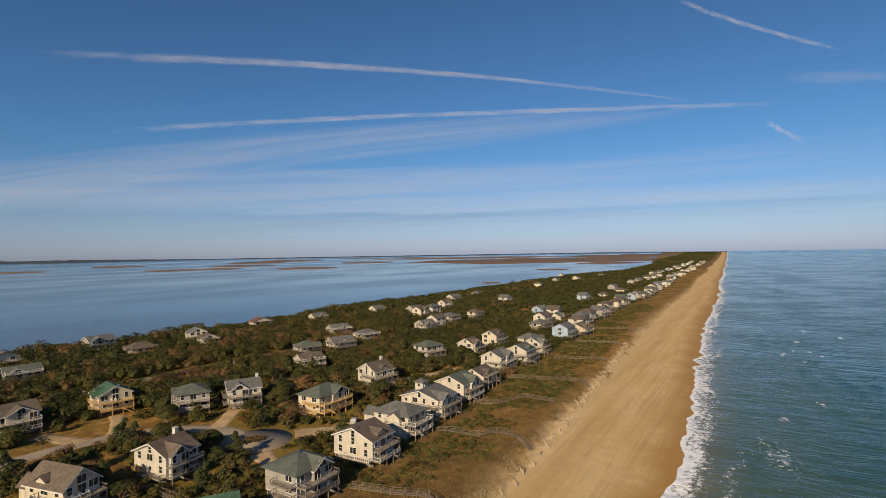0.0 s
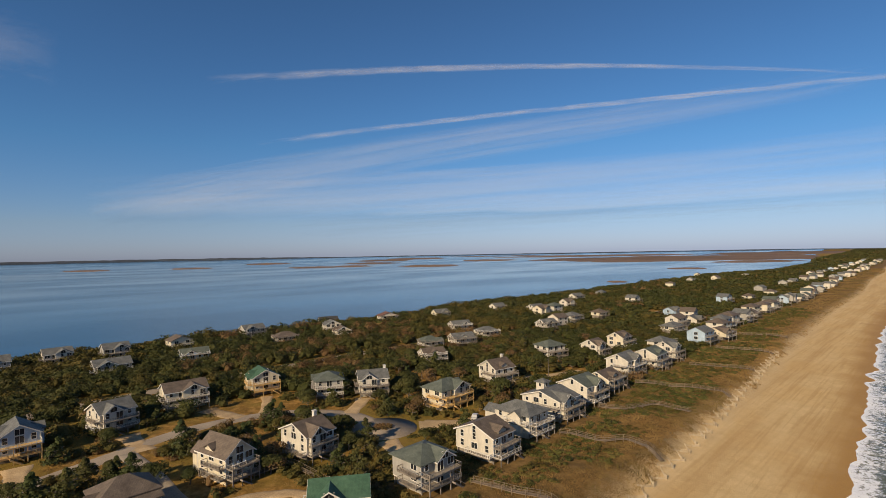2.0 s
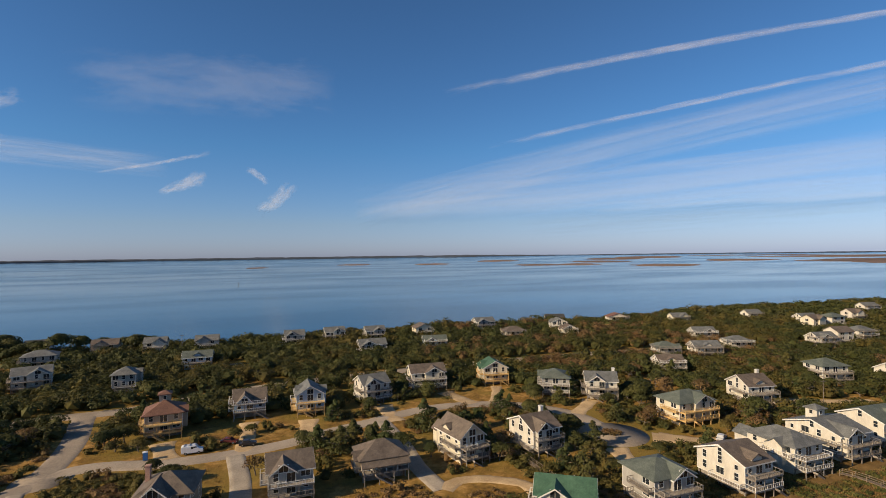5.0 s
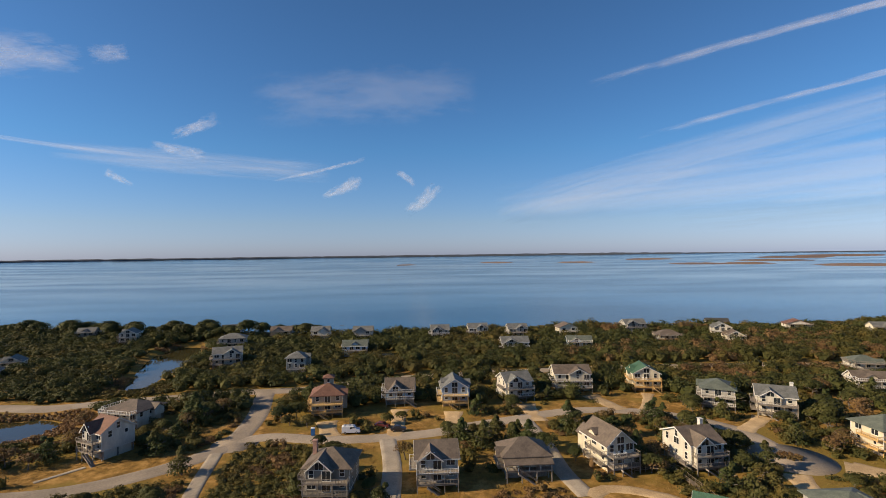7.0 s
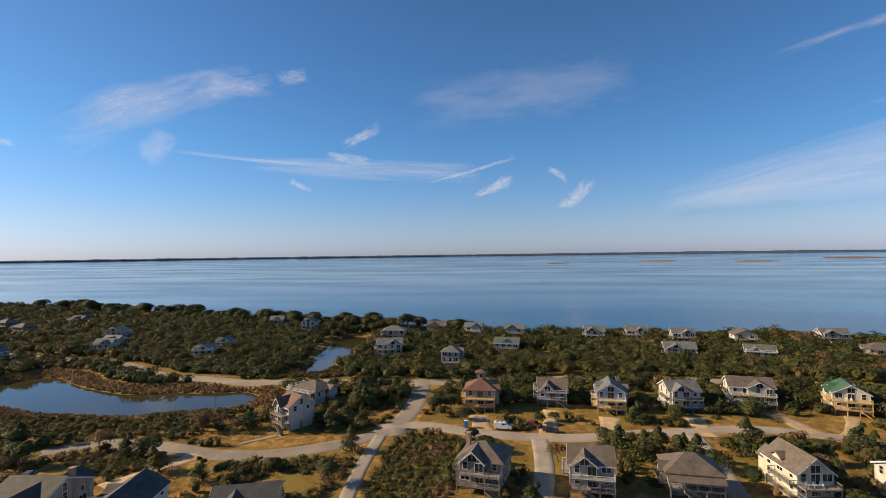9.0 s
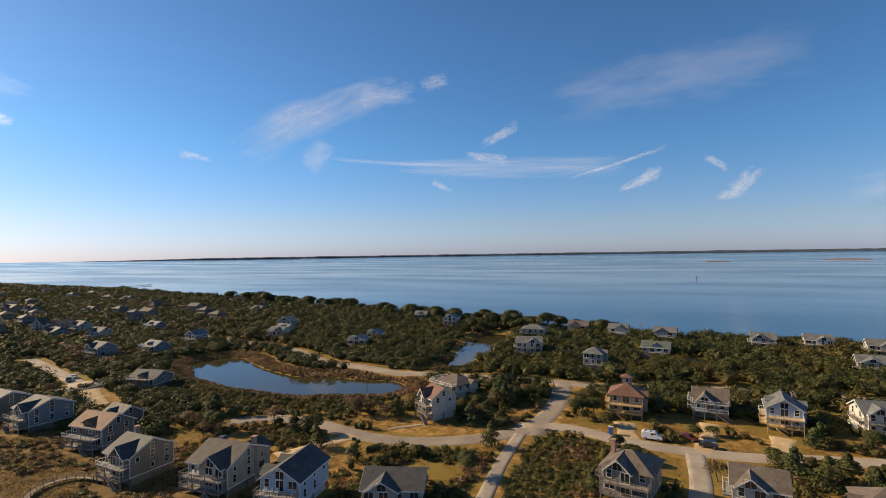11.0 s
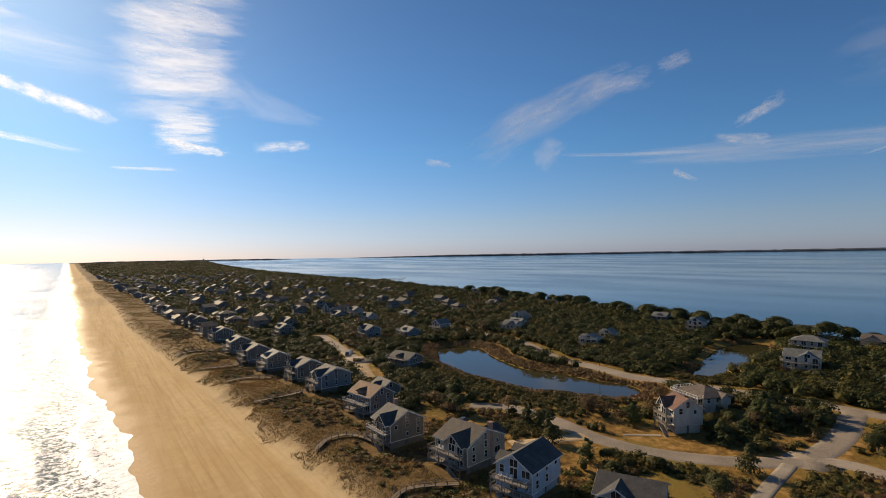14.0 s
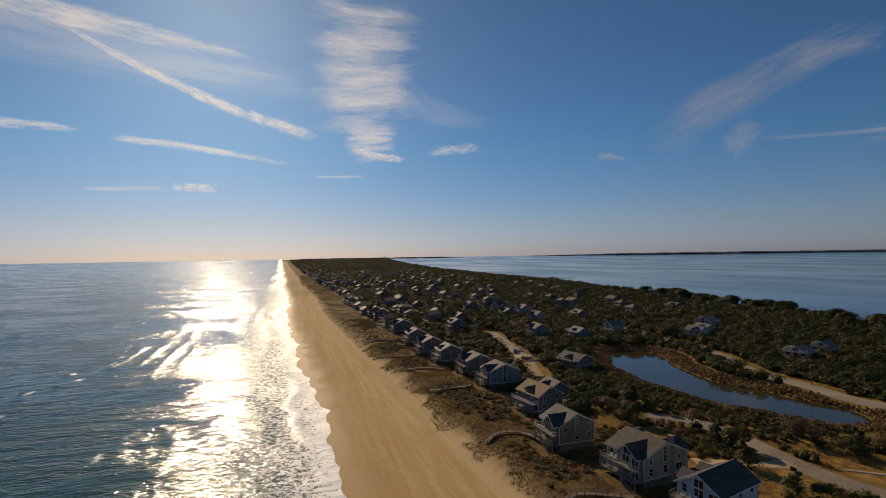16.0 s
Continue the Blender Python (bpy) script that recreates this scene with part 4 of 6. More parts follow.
            prof += [(sy + k * 0.27, z), (sy + k * 0.27, lower * (1 - (k + 1) / n))]
        prof += [(sy + n * 0.27, -0.02), (sy + n * 0.27, -0.4)]
        bm = bmesh.new()
        fa = [bm.verts.new((dx + out + 0.05, py, pz)) for py, pz in prof]
        fb_ = [bm.verts.new((dx + out + 1.15, py, pz)) for py, pz in prof]
        bm.faces.new(fa)
        bm.faces.new(fb_[::-1])
        for k in range(len(prof)):
            j = (k + 1) % len(prof)
            bm.faces.new((fa[k], fb_[k], fb_[j], fa[j]))
        flight = part("stairs", bm, wood, house)
        for e in (0.07, 1.1):
            bm = bmesh.new()
            beam(bm, (dx + out + e, sy, lower + 0.9), (dx + out + e, sy + n * 0.27, 0.9), 0.08, 0.1)
            part("handrail", bm, wood, flight)
    if chimney:
        bm = bmesh.new()
        cy = (dy - 0.4) * chimney
        box(bm, -dx * 0.35 - 0.5, -dx * 0.35 + 0.5, cy - 0.45, cy + 0.45, 0, eave + rise + 0.9)
        box(bm, -dx * 0.35 - 0.6, -dx * 0.35 + 0.6, cy - 0.55, cy + 0.55, eave + rise + 0.9, eave + rise + 1.1)
        part("chimney", bm, TRIM if wall is WHITE else BRICK, house)
    if cover is ROOF_GREEN:
        # pale roof vents
        for k in range(2):
            bm = bmesh.new()
            a = rnd.uniform(-0.5, 0.5)
            zz = eave + rise * (1 - abs(0.5)) + 0.15
            if roof == "gx":
                box(bm, dx * a - 0.12, dx * a + 0.12, dy * 0.5 - 0.12, dy * 0.5 + 0.12, zz - 0.2, zz + 0.4)
            else:
                box(bm, -dx * 0.5 - 0.12, -dx * 0.5 + 0.12, dy * a - 0.12, dy * a + 0.12, zz - 0.2, zz + 0.4)
            part("roof_vent", bm, TRIM, house)
    for k in range(chairs):
        at = house.matrix_world @ Vector((dx + out * 0.45, -dy * 0.6 + k * 1.3, lower + (decks - 1) * FLOOR + 0.005))
        deck_chair(at, turn + rnd.uniform(-25, 25))
    return house


CHAIR = []


def deck_chair(at, turn):
    """A slatted white armchair."""
    if CHAIR:
        copy_thing(CHAIR[0], pose(at.x, at.y, at.z, 0, 0, turn))
        return
    c = new("deck_chair")
    bm = bmesh.new()
    beam(bm, (-0.28, 0, 0.32), (0.30, 0, 0.40), 0.62, 0.06)
    part("seat", bm, TRIM, c)
    bm = bmesh.new()
    beam(bm, (-0.26, 0, 0.32), (-0.50, 0, 1.05), 0.62, 0.06)
    part("backrest", bm, TRIM, c)
    for s in (-0.34, 0.34):
        bm = bmesh.new()
        box(bm, -0.35, 0.32, s - 0.06, s + 0.06, 0.58, 0.62)
        part("armrest", bm, TRIM, c)
        for px in (-0.3, 0.27):
            upright(c, "leg", TRIM, px, s, 0.07, 0.0, 0.58)
    c.matrix_world = pose(at.x, at.y, at.z, 0, 0, turn)
    tagged(c, "white wooden armchair on a deck", "chair", "chairs on the decks")
    CHAIR.append(c)


def bh(x, y, turn, depth, width, floors, roof, wall, cover, label, **kw):
    return beach_house(x, y, turn, depth, width, floors, roof, wall, cover, label, **kw)


# front row and lanes, from the middle outwards
bh(-117, -18, -6, 11, 11, 2, "hipcross", WEATHERED, ROOF_BROWN, "weathered grey house with brown hip roof and brick chimney", chimney=-1, rise=3.4)
bh(-120, 5.6, 0, 11, 10.5, 2, "cross", GREY, ROOF_BROWN, "grey gabled house with dark stair and tall gable windows", chairs=2, decks=2)
bh(-122.5, 27, 0, 10, 12, 1, "hip", TAN, ROOF_BROWN, "tan house with wide brown hip roof over a deck", porch=True, chairs=2, decks=1, lower=3.4, rise=3.6)
bh(-125, 49, 12, 13, 8.2, 2, "gx", CREAM, ROOF_BROWN, "cream house with steep brown gable and side dormer", chairs=3, decks=2, rise=3.8, wing=4)
bh(-123, 70, 6, 13, 9.5, 2, "cross", WHITE, ROOF_BROWN, "white house with brown roof, white chimney and wrapped decks", chimney=1)
bh(-91, 59, -35, 10, 13, 1, "cross", WHITE, ROOF_GREEN, "low white house with dark green gabled roof", decks=1, lower=2.2, stairs=False)
bh(-87, 79, 0, 11, 11, 2, "hipcross", GREY, ROOF_SAGE, "grey house with grey-green hip roof and decks", rise=2.6)
bh(-87, 101, 2, 14, 9.5, 2, "gy", WHITE, ROOF_BROWN, "large white house with brown gable roof and three decks", rise=3.0)
bh(-90, 121, 0, 14, 10, 2, "hip", WHITE, ROOF_GREY, "white house with grey hip roof and stacked decks", wing=5)
bh(-92, 139.5, 0, 16, 12, 2, "cross", WHITE, ROOF_GREY, "white house with grey roof and small lookout tower", tower=True, rise=2.6)
bh(-93, 160, 0, 13, 12, 2, "cross", WHITE, ROOF_SAGE, "white house with grey-green gables facing the dunes")
bh(-94, 179, 0, 11, 12, 1, "gy", CREAM, ROOF_BROWN, "cream house with brown gable roof", lower=3.4)
bh(-100, 208, 0, 11, 13, 2, "cross", WHITE, ROOF_GREY, "white house with twin grey gables")
bh(-96, 226, 0, 12, 12, 2, "gy", WHITE, ROOF_SAGE, "white house with long grey-green roof")
bh(-97, 248, 0, 10, 11, 2, "cross", WHITE, ROOF_GREY, "white house with grey gables behind the dune")
bh(-110, 272, 0, 11, 12, 1, "hip", WHITE, ROOF_GREY, "white house with pale grey roof", far=True)
bh(-127, 260, 0, 10, 11, 2, "gy", CREAM, ROOF_BROWN, "cream house with brown roof and decks")
bh(-127, 232, 0, 10, 10, 2, "cross", WHITE, ROOF_BROWN, "white house with brown roof and side gable")
bh(-132, 161.5, -10, 12, 11, 2, "gy", WHITE, ROOF_BROWN, "white house with brown gable roof and corner decks", chimney=1, rise=3.4)
bh(-126, 126, 0, 11, 15, 2, "hipcross", CREAM, ROOF_SAGE, "large cream house with grey-green roof and wooden decks", wood=NEWWOOD, rise=3.2)
# the middle lane
bh(-184, -4, 0, 11, 11, 1, "cross", BLUE, ROOF_BROWN, "pale blue house with steep brown cross gables", lower=3.2, rise=4.0)
bh(-180, 15, 0, 11, 10, 2, "gx", BLUE, ROOF_GREY, "blue house with grey gables and yellow wooden decks", wood=NEWWOOD, rise=3.4)
bh(-186, 38, 10, 11, 11, 2, "cross", WHITE, ROOF_GREY, "white house with grey cross gables and grey decks")
bh(-195, 62, -5, 11, 15, 2, "cross", CREAM, ROOF_BROWN, "wide cream house with brown roof and three white decks")
bh(-192, 90, -10, 11, 11, 2, "gx", CREAM, ROOF_GREEN, "cream house with green gabled roof and yellow deck", chairs=3, wood=NEWWOOD, rise=3.2)
bh(-168, 105, -30, 12, 11, 2, "hip", GREY, ROOF_SAGE, "grey house with grey-green hip roof")
bh(-158, 118, -30, 11, 12, 2, "cross", WHITE, ROOF_GREY, "white house with grey gables and white chimney", chimney=1)
bh(-174, -28, 5, 11, 11, 2, "hip", TAN, ROOF_RED, "tan house with reddish brown hip roof and wooden decks", wood=NEWWOOD, rise=3.6, tower=True)
bh(-144, -82, -30, 10, 8.2, 2, "cross", WHITE, ROOF_RED, "white two-storey house with pinkish brown gables on a lawn", rise=3.4, lower=3.0)
bh(-170, -89, -20, 12, 14, 1, "hip", WHITE, ROOF_BROWN, "white house with brown hip roof behind shrubs", lower=3.0)
# south of the access path
bh(-91.5, -63, 25, 12, 14, 1, "cross", GREY, ROOF_DARK, "grey house with dark brown roof and paired gables", decks=1, lower=2.2)
bh(-81, -82, 15, 14.5, 10, 2, "gx", BLUE, ROOF_DARK, "pale blue house with charcoal gable roof and white decks", chairs=3, rise=3.2)
bh(-79.5, -101.5, 8, 15, 12.5, 2, "cross", TAN, ROOF_BROWN_SHADED, "tan house with brown roofs, tower gables and chimney", chairs=2, chimney=1, rise=3.4, wing=5)
bh(-72.5, -125, 2, 12.5, 10.5, 2, "cross", TAN_SHADED, ROOF_DARK, "tan house with dark gables and white roof deck", chimney=-1, rise=3.4)
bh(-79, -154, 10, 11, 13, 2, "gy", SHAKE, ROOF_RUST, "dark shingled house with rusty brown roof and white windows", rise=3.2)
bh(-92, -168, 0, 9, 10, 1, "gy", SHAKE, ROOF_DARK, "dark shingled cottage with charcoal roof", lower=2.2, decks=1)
bh(-80, -190, 0, 14, 11, 2, "cross", BLUE_SHADED, ROOF_DARK, "blue house with charcoal roof and white decks")
bh(-78, -212, 0, 13, 11, 2, "cross", GREY_SHADED, ROOF_DARK, "grey house with charcoal gables and decks")
bh(-73, -238, 0, 12, 10, 2, "gy", GREY_SHADED, ROOF_GREY, "grey house with grey gable roof")
bh(-71, -264, 0, 12, 11, 2, "cross", SHAKE, ROOF_BROWN_SHADED, "brown shingled house with brown gables")
bh(-70, -294, 0, 12, 11, 2, "gy", GREY_SHADED, ROOF_DARK, "grey house with dark roof behind the dune")
bh(-72, -343, 0, 12, 12, 2, "cross", GREY_SHADED, ROOF_DARK, "grey house with dark cross gables")
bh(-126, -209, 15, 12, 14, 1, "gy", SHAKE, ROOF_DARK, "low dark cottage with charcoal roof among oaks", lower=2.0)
bh(-149, -291, 0, 11, 12, 2, "cross", BLUE_SHADED, ROOF_DARK, "shade-darkened blue house with dark gables")
bh(-170, -277, 0, 10, 12, 1, "gy", BLUE_SHADED, ROOF_GREY, "blue cottage with grey roof", lower=3)
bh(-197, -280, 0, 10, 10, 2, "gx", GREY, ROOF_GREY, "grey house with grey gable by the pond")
bh(-121, -363, 0, 10, 11, 2, "cross", GREY_SHADED, ROOF_DARK, "grey house with dark roof among trees", far=True)
bh(-232, -184, 20, 10, 11, 1, "gx", WHITE, ROOF_GREY, "white cottage with grey gable among oaks", lower=3)
bh(-255, -189, 20, 9, 9, 1, "gx", CREAM, ROOF_GREY, "cream cottage with grey roof among oaks", lower=3)
bh(-248, -259, 0, 10, 12, 1, "cross", WHITE, ROOF_GREY, "white house with grey gables among oaks", lower=3)
# along the sound
bh(-346, -118, 10, 11, 14, 2, "gy", BLUE, ROOF_DARK, "tall blue-grey house by the sound", lower=3, far=True)
bh(-297, -101, 10, 11, 15, 2, "hip", GREY, ROOF_GREY, "grey house with hip roof above the oaks")
bh(-251, -88, 15, 11, 14, 2, "cross", WHITE, ROOF_GREY, "white house with grey gables above the oaks")
bh(-233, -51, 0, 10, 9, 2, "hip", GREY, ROOF_GREY, "plain grey house with hip roof above the oaks", lower=3, decks=0, stairs=False)
bh(-269, -29, 0, 9, 14, 1, "gy", BLUE, ROOF_SAGE, "pale blue house with long grey-green roof", lower=4, decks=1)
bh(-317, -55, 0, 10, 12, 2, "cross", WHITE, ROOF_GREY, "white house with grey gables by the sound", far=True)
bh(-314, -29, 0, 10, 13, 2, "cross", GREY, ROOF_GREY, "grey house with twin gables by the sound", far=True)
bh(-313, 18, 0, 10, 12, 2, "cross", GREY, ROOF_GREY, "grey house with dark decks by the sound")
bh(-318, 42, 0, 10, 13, 2, "cross", WHITE, ROOF_GREY, "white house with grey gables by the sound")
bh(-313, 66, 0, 10, 13, 2, "cross", GREY, ROOF_GREY, "grey house with wide gable by the sound")
bh(-273, 56, 0, 10, 16, 1, "cross", GREY, ROOF_GREY, "low grey house above the oaks", lower=3.6, decks=1)
bh(-311, 97, 0, 11, 13, 2, "gx", CREAM, ROOF_BROWN, "cream house half hidden by oaks", far=True)
bh(-323, 145, 0, 10, 15, 2, "cross", GREY, ROOF_GREY, "grey house with twin gables by the sound")
bh(-270, 91, -10, 10, 14, 1, "cross", BLUE, ROOF_SAGE, "blue house with grey-green roof above the oaks", lower=3.6)
bh(-284, 148, -10, 10, 14, 1, "hip", CREAM, ROOF_BROWN, "cream house with brown roof among oaks", lower=3.6)
bh(-350, 219, -20, 10, 16, 2, "cross", WHITE, ROOF_DARK, "white house with dark gables by the sound", far=True)
bh(-299, 190, -20, 10, 11, 2, "gx", WHITE, ROOF_GREY, "white gabled house among oaks")
bh(-273, 181, -20, 10, 10, 1, "gx", CREAM, ROOF_BROWN, "cream cottage with tan roof among oaks", lower=4)
bh(-311, 248, -20, 10, 16, 1, "gx", WHITE, ROOF_RED, "white house with reddish roof among oaks", lower=3.6, far=True)
bh(-204, 192, -20, 10, 12, 1, "hip", WHITE, ROOF_SAGE, "white house with grey-green hip roof", lower=3)
bh(-178, 169, -20, 10, 12, 1, "gy", CREAM, ROOF_BROWN, "cream house with brown roof", lower=3)
bh(-194, 207, -20, 10, 14, 1, "gy", WHITE, ROOF_GREY, "white house with grey roof and decks", lower=4)
bh(-202, 238, -20, 10, 13, 1, "hip", WHITE, ROOF_GREY, "white house with pale hip roof", lower=3.4)
bh(-191, 287, -10, 10, 13, 1, "cross", WHITE, ROOF_GREY, "white house with grey gables among oaks", lower=3.6)
bh(-199, 332, -10, 10, 12, 1, "hip", WHITE, ROOF_GREY, "white house with grey roof among oaks", lower=3.6, far=True)
bh(-288, 355, -10, 10, 13, 1, "gy", WHITE, ROOF_GREY, "white cottage near the sound", lower=3.4, far=True)
bh(-330, -82, 5, 11, 14, 1, "cross", TAN, ROOF_BROWN, "brown house with low gables by the sound", lower=4, far=True)
bh(-265, -274, 10, 10, 12, 2, "gx", GREY, ROOF_GREY, "grey house with white gable among oaks", lower=3)
bh(-234, -250, 15, 10, 11, 1, "cross", WHITE, ROOF_GREY, "white cottage with deck among oaks", lower=3.6)
bh(-320, -170, 10, 10, 10, 2, "gx", WHITE, ROOF_GREY, "white gabled house beside tall oaks by the creek", lower=3.4)
bh(-342, -208, 10, 10, 11, 1, "gy", GREY, ROOF_GREY, "grey house half hidden below tall oaks", lower=4)
bh(-181, -433, 25, 9, 9, 2, "gx", WHITE, ROOF_BROWN_SHADED, "steep white gabled house among oaks", rise=4.6)
bh(-192, -401, 0, 10, 12, 2, "cross", GREY, ROOF_DARK, "grey house with dark roof and pale decks among oaks")
bh(-180, -353, 10, 10, 11, 2, "cross", GREY, ROOF_DARK, "grey house with twin gables among oaks")
bh(-219, -357, 0, 10, 12, 1, "gy", GREY_SHADED, ROOF_GREY, "low grey house among oaks", lower=3.4)
bh(-108, -333, 0, 10, 11, 2, "gy", GREY_SHADED, ROOF_BROWN_SHADED, "grey house with brown roof in the second row")
bh(-291, 286, -15, 10, 13, 1, "cross", CREAM, ROOF_GREY, "cream house with grey roof by the sound", lower=4, far=True)
bh(-232, 246, -20, 10, 14, 1, "cross", WHITE, ROOF_GREY, "white house with twin grey gables above the oaks", lower=4)
bh(-250, 360, -10, 10, 14, 1, "gy", WHITE, ROOF_GREY, "long white house with grey roof above the oaks", lower=4)
bh(-192, 360, -10, 9, 10, 1, "hip", CREAM, ROOF_BROWN, "small cream house among oaks", lower=4, far=True)
bh(-280, 477, -10, 10, 15, 1, "gy", WHITE, ROOF_GREY, "white house with grey roof by the sound", lower=4, far=True)
bh(-141, 214, -15, 11, 12, 2, "hip", WHITE, ROOF_SAGE, "white house with grey-green hip roof and deck")

# rows that run on to north and south
rnd = random.Random(5)
LOOKS = [(WHITE, ROOF_GREY, "white house with grey roof"), (WHITE, ROOF_BROWN, "white house with brown roof"), (CREAM, ROOF_BROWN, "cream house with brown roof"),
         (GREY, ROOF_GREY, "grey house with grey roof"), (WHITE, ROOF_SAGE, "white house with grey-green roof"), (BLUE, ROOF_GREY, "pale blue house with grey roof")]
# southern rows use the darkened copies: shade on the near sides is painted in
SOUTH_LOOKS = [(GREY_SHADED, ROOF_DARK, "grey house with dark roof"), (SHAKE, ROOF_BROWN_SHADED, "brown shingled house with brown roof"), (BLUE_SHADED, ROOF_DARK, "shade-darkened blue house with grey roof"), (TAN_SHADED, ROOF_BROWN_SHADED, "tan house with brown roof")]


def row_house(x, y, looks, where):
    wall, cover, lb = rnd.choice(looks)
    beach_house(x, y, rnd.uniform(-12, 12), rnd.uniform(9.5, 12), rnd.uniform(10.5, 14), rnd.choice((1, 2, 2)), rnd.choice(("gy", "cross", "hip", "gx")), wall, cover, lb + " " + where, decks=rnd.choice((1, 2)), lower=3.0, far=True, bare=abs(y) > 620)


y = 300.0
while y < 2300:
    row_house(float(coast(y)) - rnd.uniform(66, 78), y, LOOKS, "behind the dunes")
    if rnd.random() < 0.75:
        row_house(float(coast(y)) - rnd.uniform(98, 125), y + 8, LOOKS, "in the second row")
    if rnd.random() < 0.4 and y < 1100:
        row_house(float(coast(y)) - rnd.uniform(160, 290), y + 3, LOOKS, "among the oaks")
    y += rnd.uniform(19, 25) * (1 + max(0, y - 500) / 700)
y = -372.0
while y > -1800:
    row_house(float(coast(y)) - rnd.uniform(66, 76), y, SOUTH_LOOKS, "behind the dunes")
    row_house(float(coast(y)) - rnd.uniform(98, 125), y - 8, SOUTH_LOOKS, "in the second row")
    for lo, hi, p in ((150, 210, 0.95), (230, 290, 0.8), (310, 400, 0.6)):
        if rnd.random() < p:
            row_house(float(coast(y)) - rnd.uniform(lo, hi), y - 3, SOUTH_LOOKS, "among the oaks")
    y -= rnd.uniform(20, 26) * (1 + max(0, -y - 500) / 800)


# ---- roads, drives, paths ----
def smooth_path(pts, step=2.0):
    p = [Vector(q) for q in pts]
    p = [p[0] * 2 - p[1]] + p + [p[-1] * 2 - p[-2]]
    out = []
    for k in range(1, len(p) - 2):
        n = max(2, int((p[k + 1] - p[k]).length / step))
        for j in range(n):
            t = j / n
            out.append(0.5 * ((2 * p[k]) + (p[k + 1] - p[k - 1]) * t + (2 * p[k - 1] - 5 * p[k] + 4 * p[k + 1] - p[k + 2]) * t * t + (3 * p[k] - p[k - 1] - 3 * p[k + 1] + p[k + 2]) * t ** 3))
    return out + [p[-2]]


CLEAR = []               # (x, y, radius) discs kept free of plants


def lane(name, pts, width, material, label, category, rise=0.10):
    """A ribbon with a crowned surface and a skirt into the ground."""
    rise = 0.03 + rise * 0.35
    c = smooth_path(pts)
    v, ncol = [], 7
    for k, p in enumerate(c):
        d = (c[min(k + 1, len(c) - 1)] - c[max(k - 1, 0)]).normalized()
        s = Vector((-d.y, d.x))
        for j, (o, dz) in enumerate(zip((-0.57, -0.5, -0.25, 0, 0.25, 0.5, 0.57), (-0.25, 0, 0.015, 0.025, 0.015, 0, -0.25))):
            rag = 0.22 * (noise.noise((p.x * 0.35, p.y * 0.35, 7.0 + (o > 0))) + 0.5 * noise.noise((p.x * 1.1, p.y * 1.1, 3.0 + (o > 0)))) if material is GRAVEL else 0.0
            q = p + s * o * width * (1 + rag + (0.35 * max(0, 1 - min(k, len(c) - 1 - k) / 2) if material is GRAVEL else 0))
            v.append((q.x, q.y, rise + dz))
        CLEAR.append((p.x, p.y, width / 2 + 2.0))
    v = np.array(v)
    v[:, 2] += land(v[:, 0], v[:, 1])
    ob = sheet(name, v, grid_faces(ncol, len(c)), material, None, True)
    return tagged(ob, label, category, kind="structure")


def disc(name, x, y, r, material, label, category, rise=0.12):
    rise = 0.03 + rise * 0.35
    n, v, f = 40, [(x, y, land1(x, y) + rise + 0.04)], []
    for k in range(n):
        a = 2 * math.pi * k / n
        for rr, dz in ((r, 0), (r + 0.2, -0.5)):
            px, py = x + rr * math.cos(a), y + rr * math.sin(a)
            v.append((px, py, land1(px, py) + rise + dz))
    for k in range(n):
        a, b = 1 + 2 * k, 1 + 2 * ((k + 1) % n)
        f += [(0, a, b), (a, a + 1, b + 1), (a, b + 1, b)]
    CLEAR.append((x, y, r + 0.8))
    return tagged(sheet(name, v, np.array(f), material, None, True), label, category, kind="structure")


lane("road", [(-110, -140), (-119, -130), (-121, -112), (-119, -93), (-122, -78), (-130, -65), (-139, -56), (-149, -51), (-171, -51), (-194, -55), (-203, -56)], 6.6, ASPHALT, "sun-bleached asphalt lane curving past the pond", "road")
lane("road", [(-146, -52), (-151, -45), (-151, -38), (-148, -26), (-148, -12), (-151, 6), (-155, 16), (-161, 34), (-165, 45), (-167, 59), (-164, 74), (-156, 87), (-143, 96), (-131, 97)], 6.0, ASPHALT, "bleached asphalt lane between houses", "road", 0.12)
disc("road_junction", -147.5, -50, 6.5, ASPHALT, "asphalt where three lanes meet", "road", 0.09)
lane("footpath", [(-127, -90), (-131, -86.5), (-135, -83)], 1.3, CONCRETE, "short pale footpath across the lawn", "path", 0.17)
disc("cul_de_sac", -123, 96, 10, ASPHALT, "round asphalt turning place", "road", 0.15)
lane("highway", [(-225, -330), (-216, -270), (-210, -215), (-195, -178), (-191, -145), (-189, -129), (-194, -108), (-201, -68), (-203, -43), (-212, -20), (-220, 5), (-224, 40), (-226, 120), (-215, 220), (-190, 330), (-170, 460)], 7.5, ASPHALT, "island road running through the oaks", "road", 0.08)
lane("access_path", [(-141, -52.7), (-120, -50), (-100, -46), (-92, -45)], 3.4, CONCRETE, "straight pale concrete access path", "path", 0.16)
lane("driveway", [(-147, -7), (-128, -5), (-110, -5)], 4.6, CONCRETE, "pale concrete driveway beside a lawn", "driveway", 0.17)
lane("driveway", [(-160, 36), (-140, 37), (-122, 36.5), (-108, 38)], 4.4, CONCRETE, "pale concrete driveway between houses", "driveway", 0.17)
lane("sand_drive", [(-108, 38), (-111, 43), (-109, 50), (-104, 56), (-98, 57)], 3.6, GRAVEL, "curved sandy drive", "driveway", 0.18)
lane("driveway", [(-272, -13), (-262, -11), (-254, -6)], 6.5, CONCRETE, "pale concrete drive in the oak woods", "driveway", 0.14)
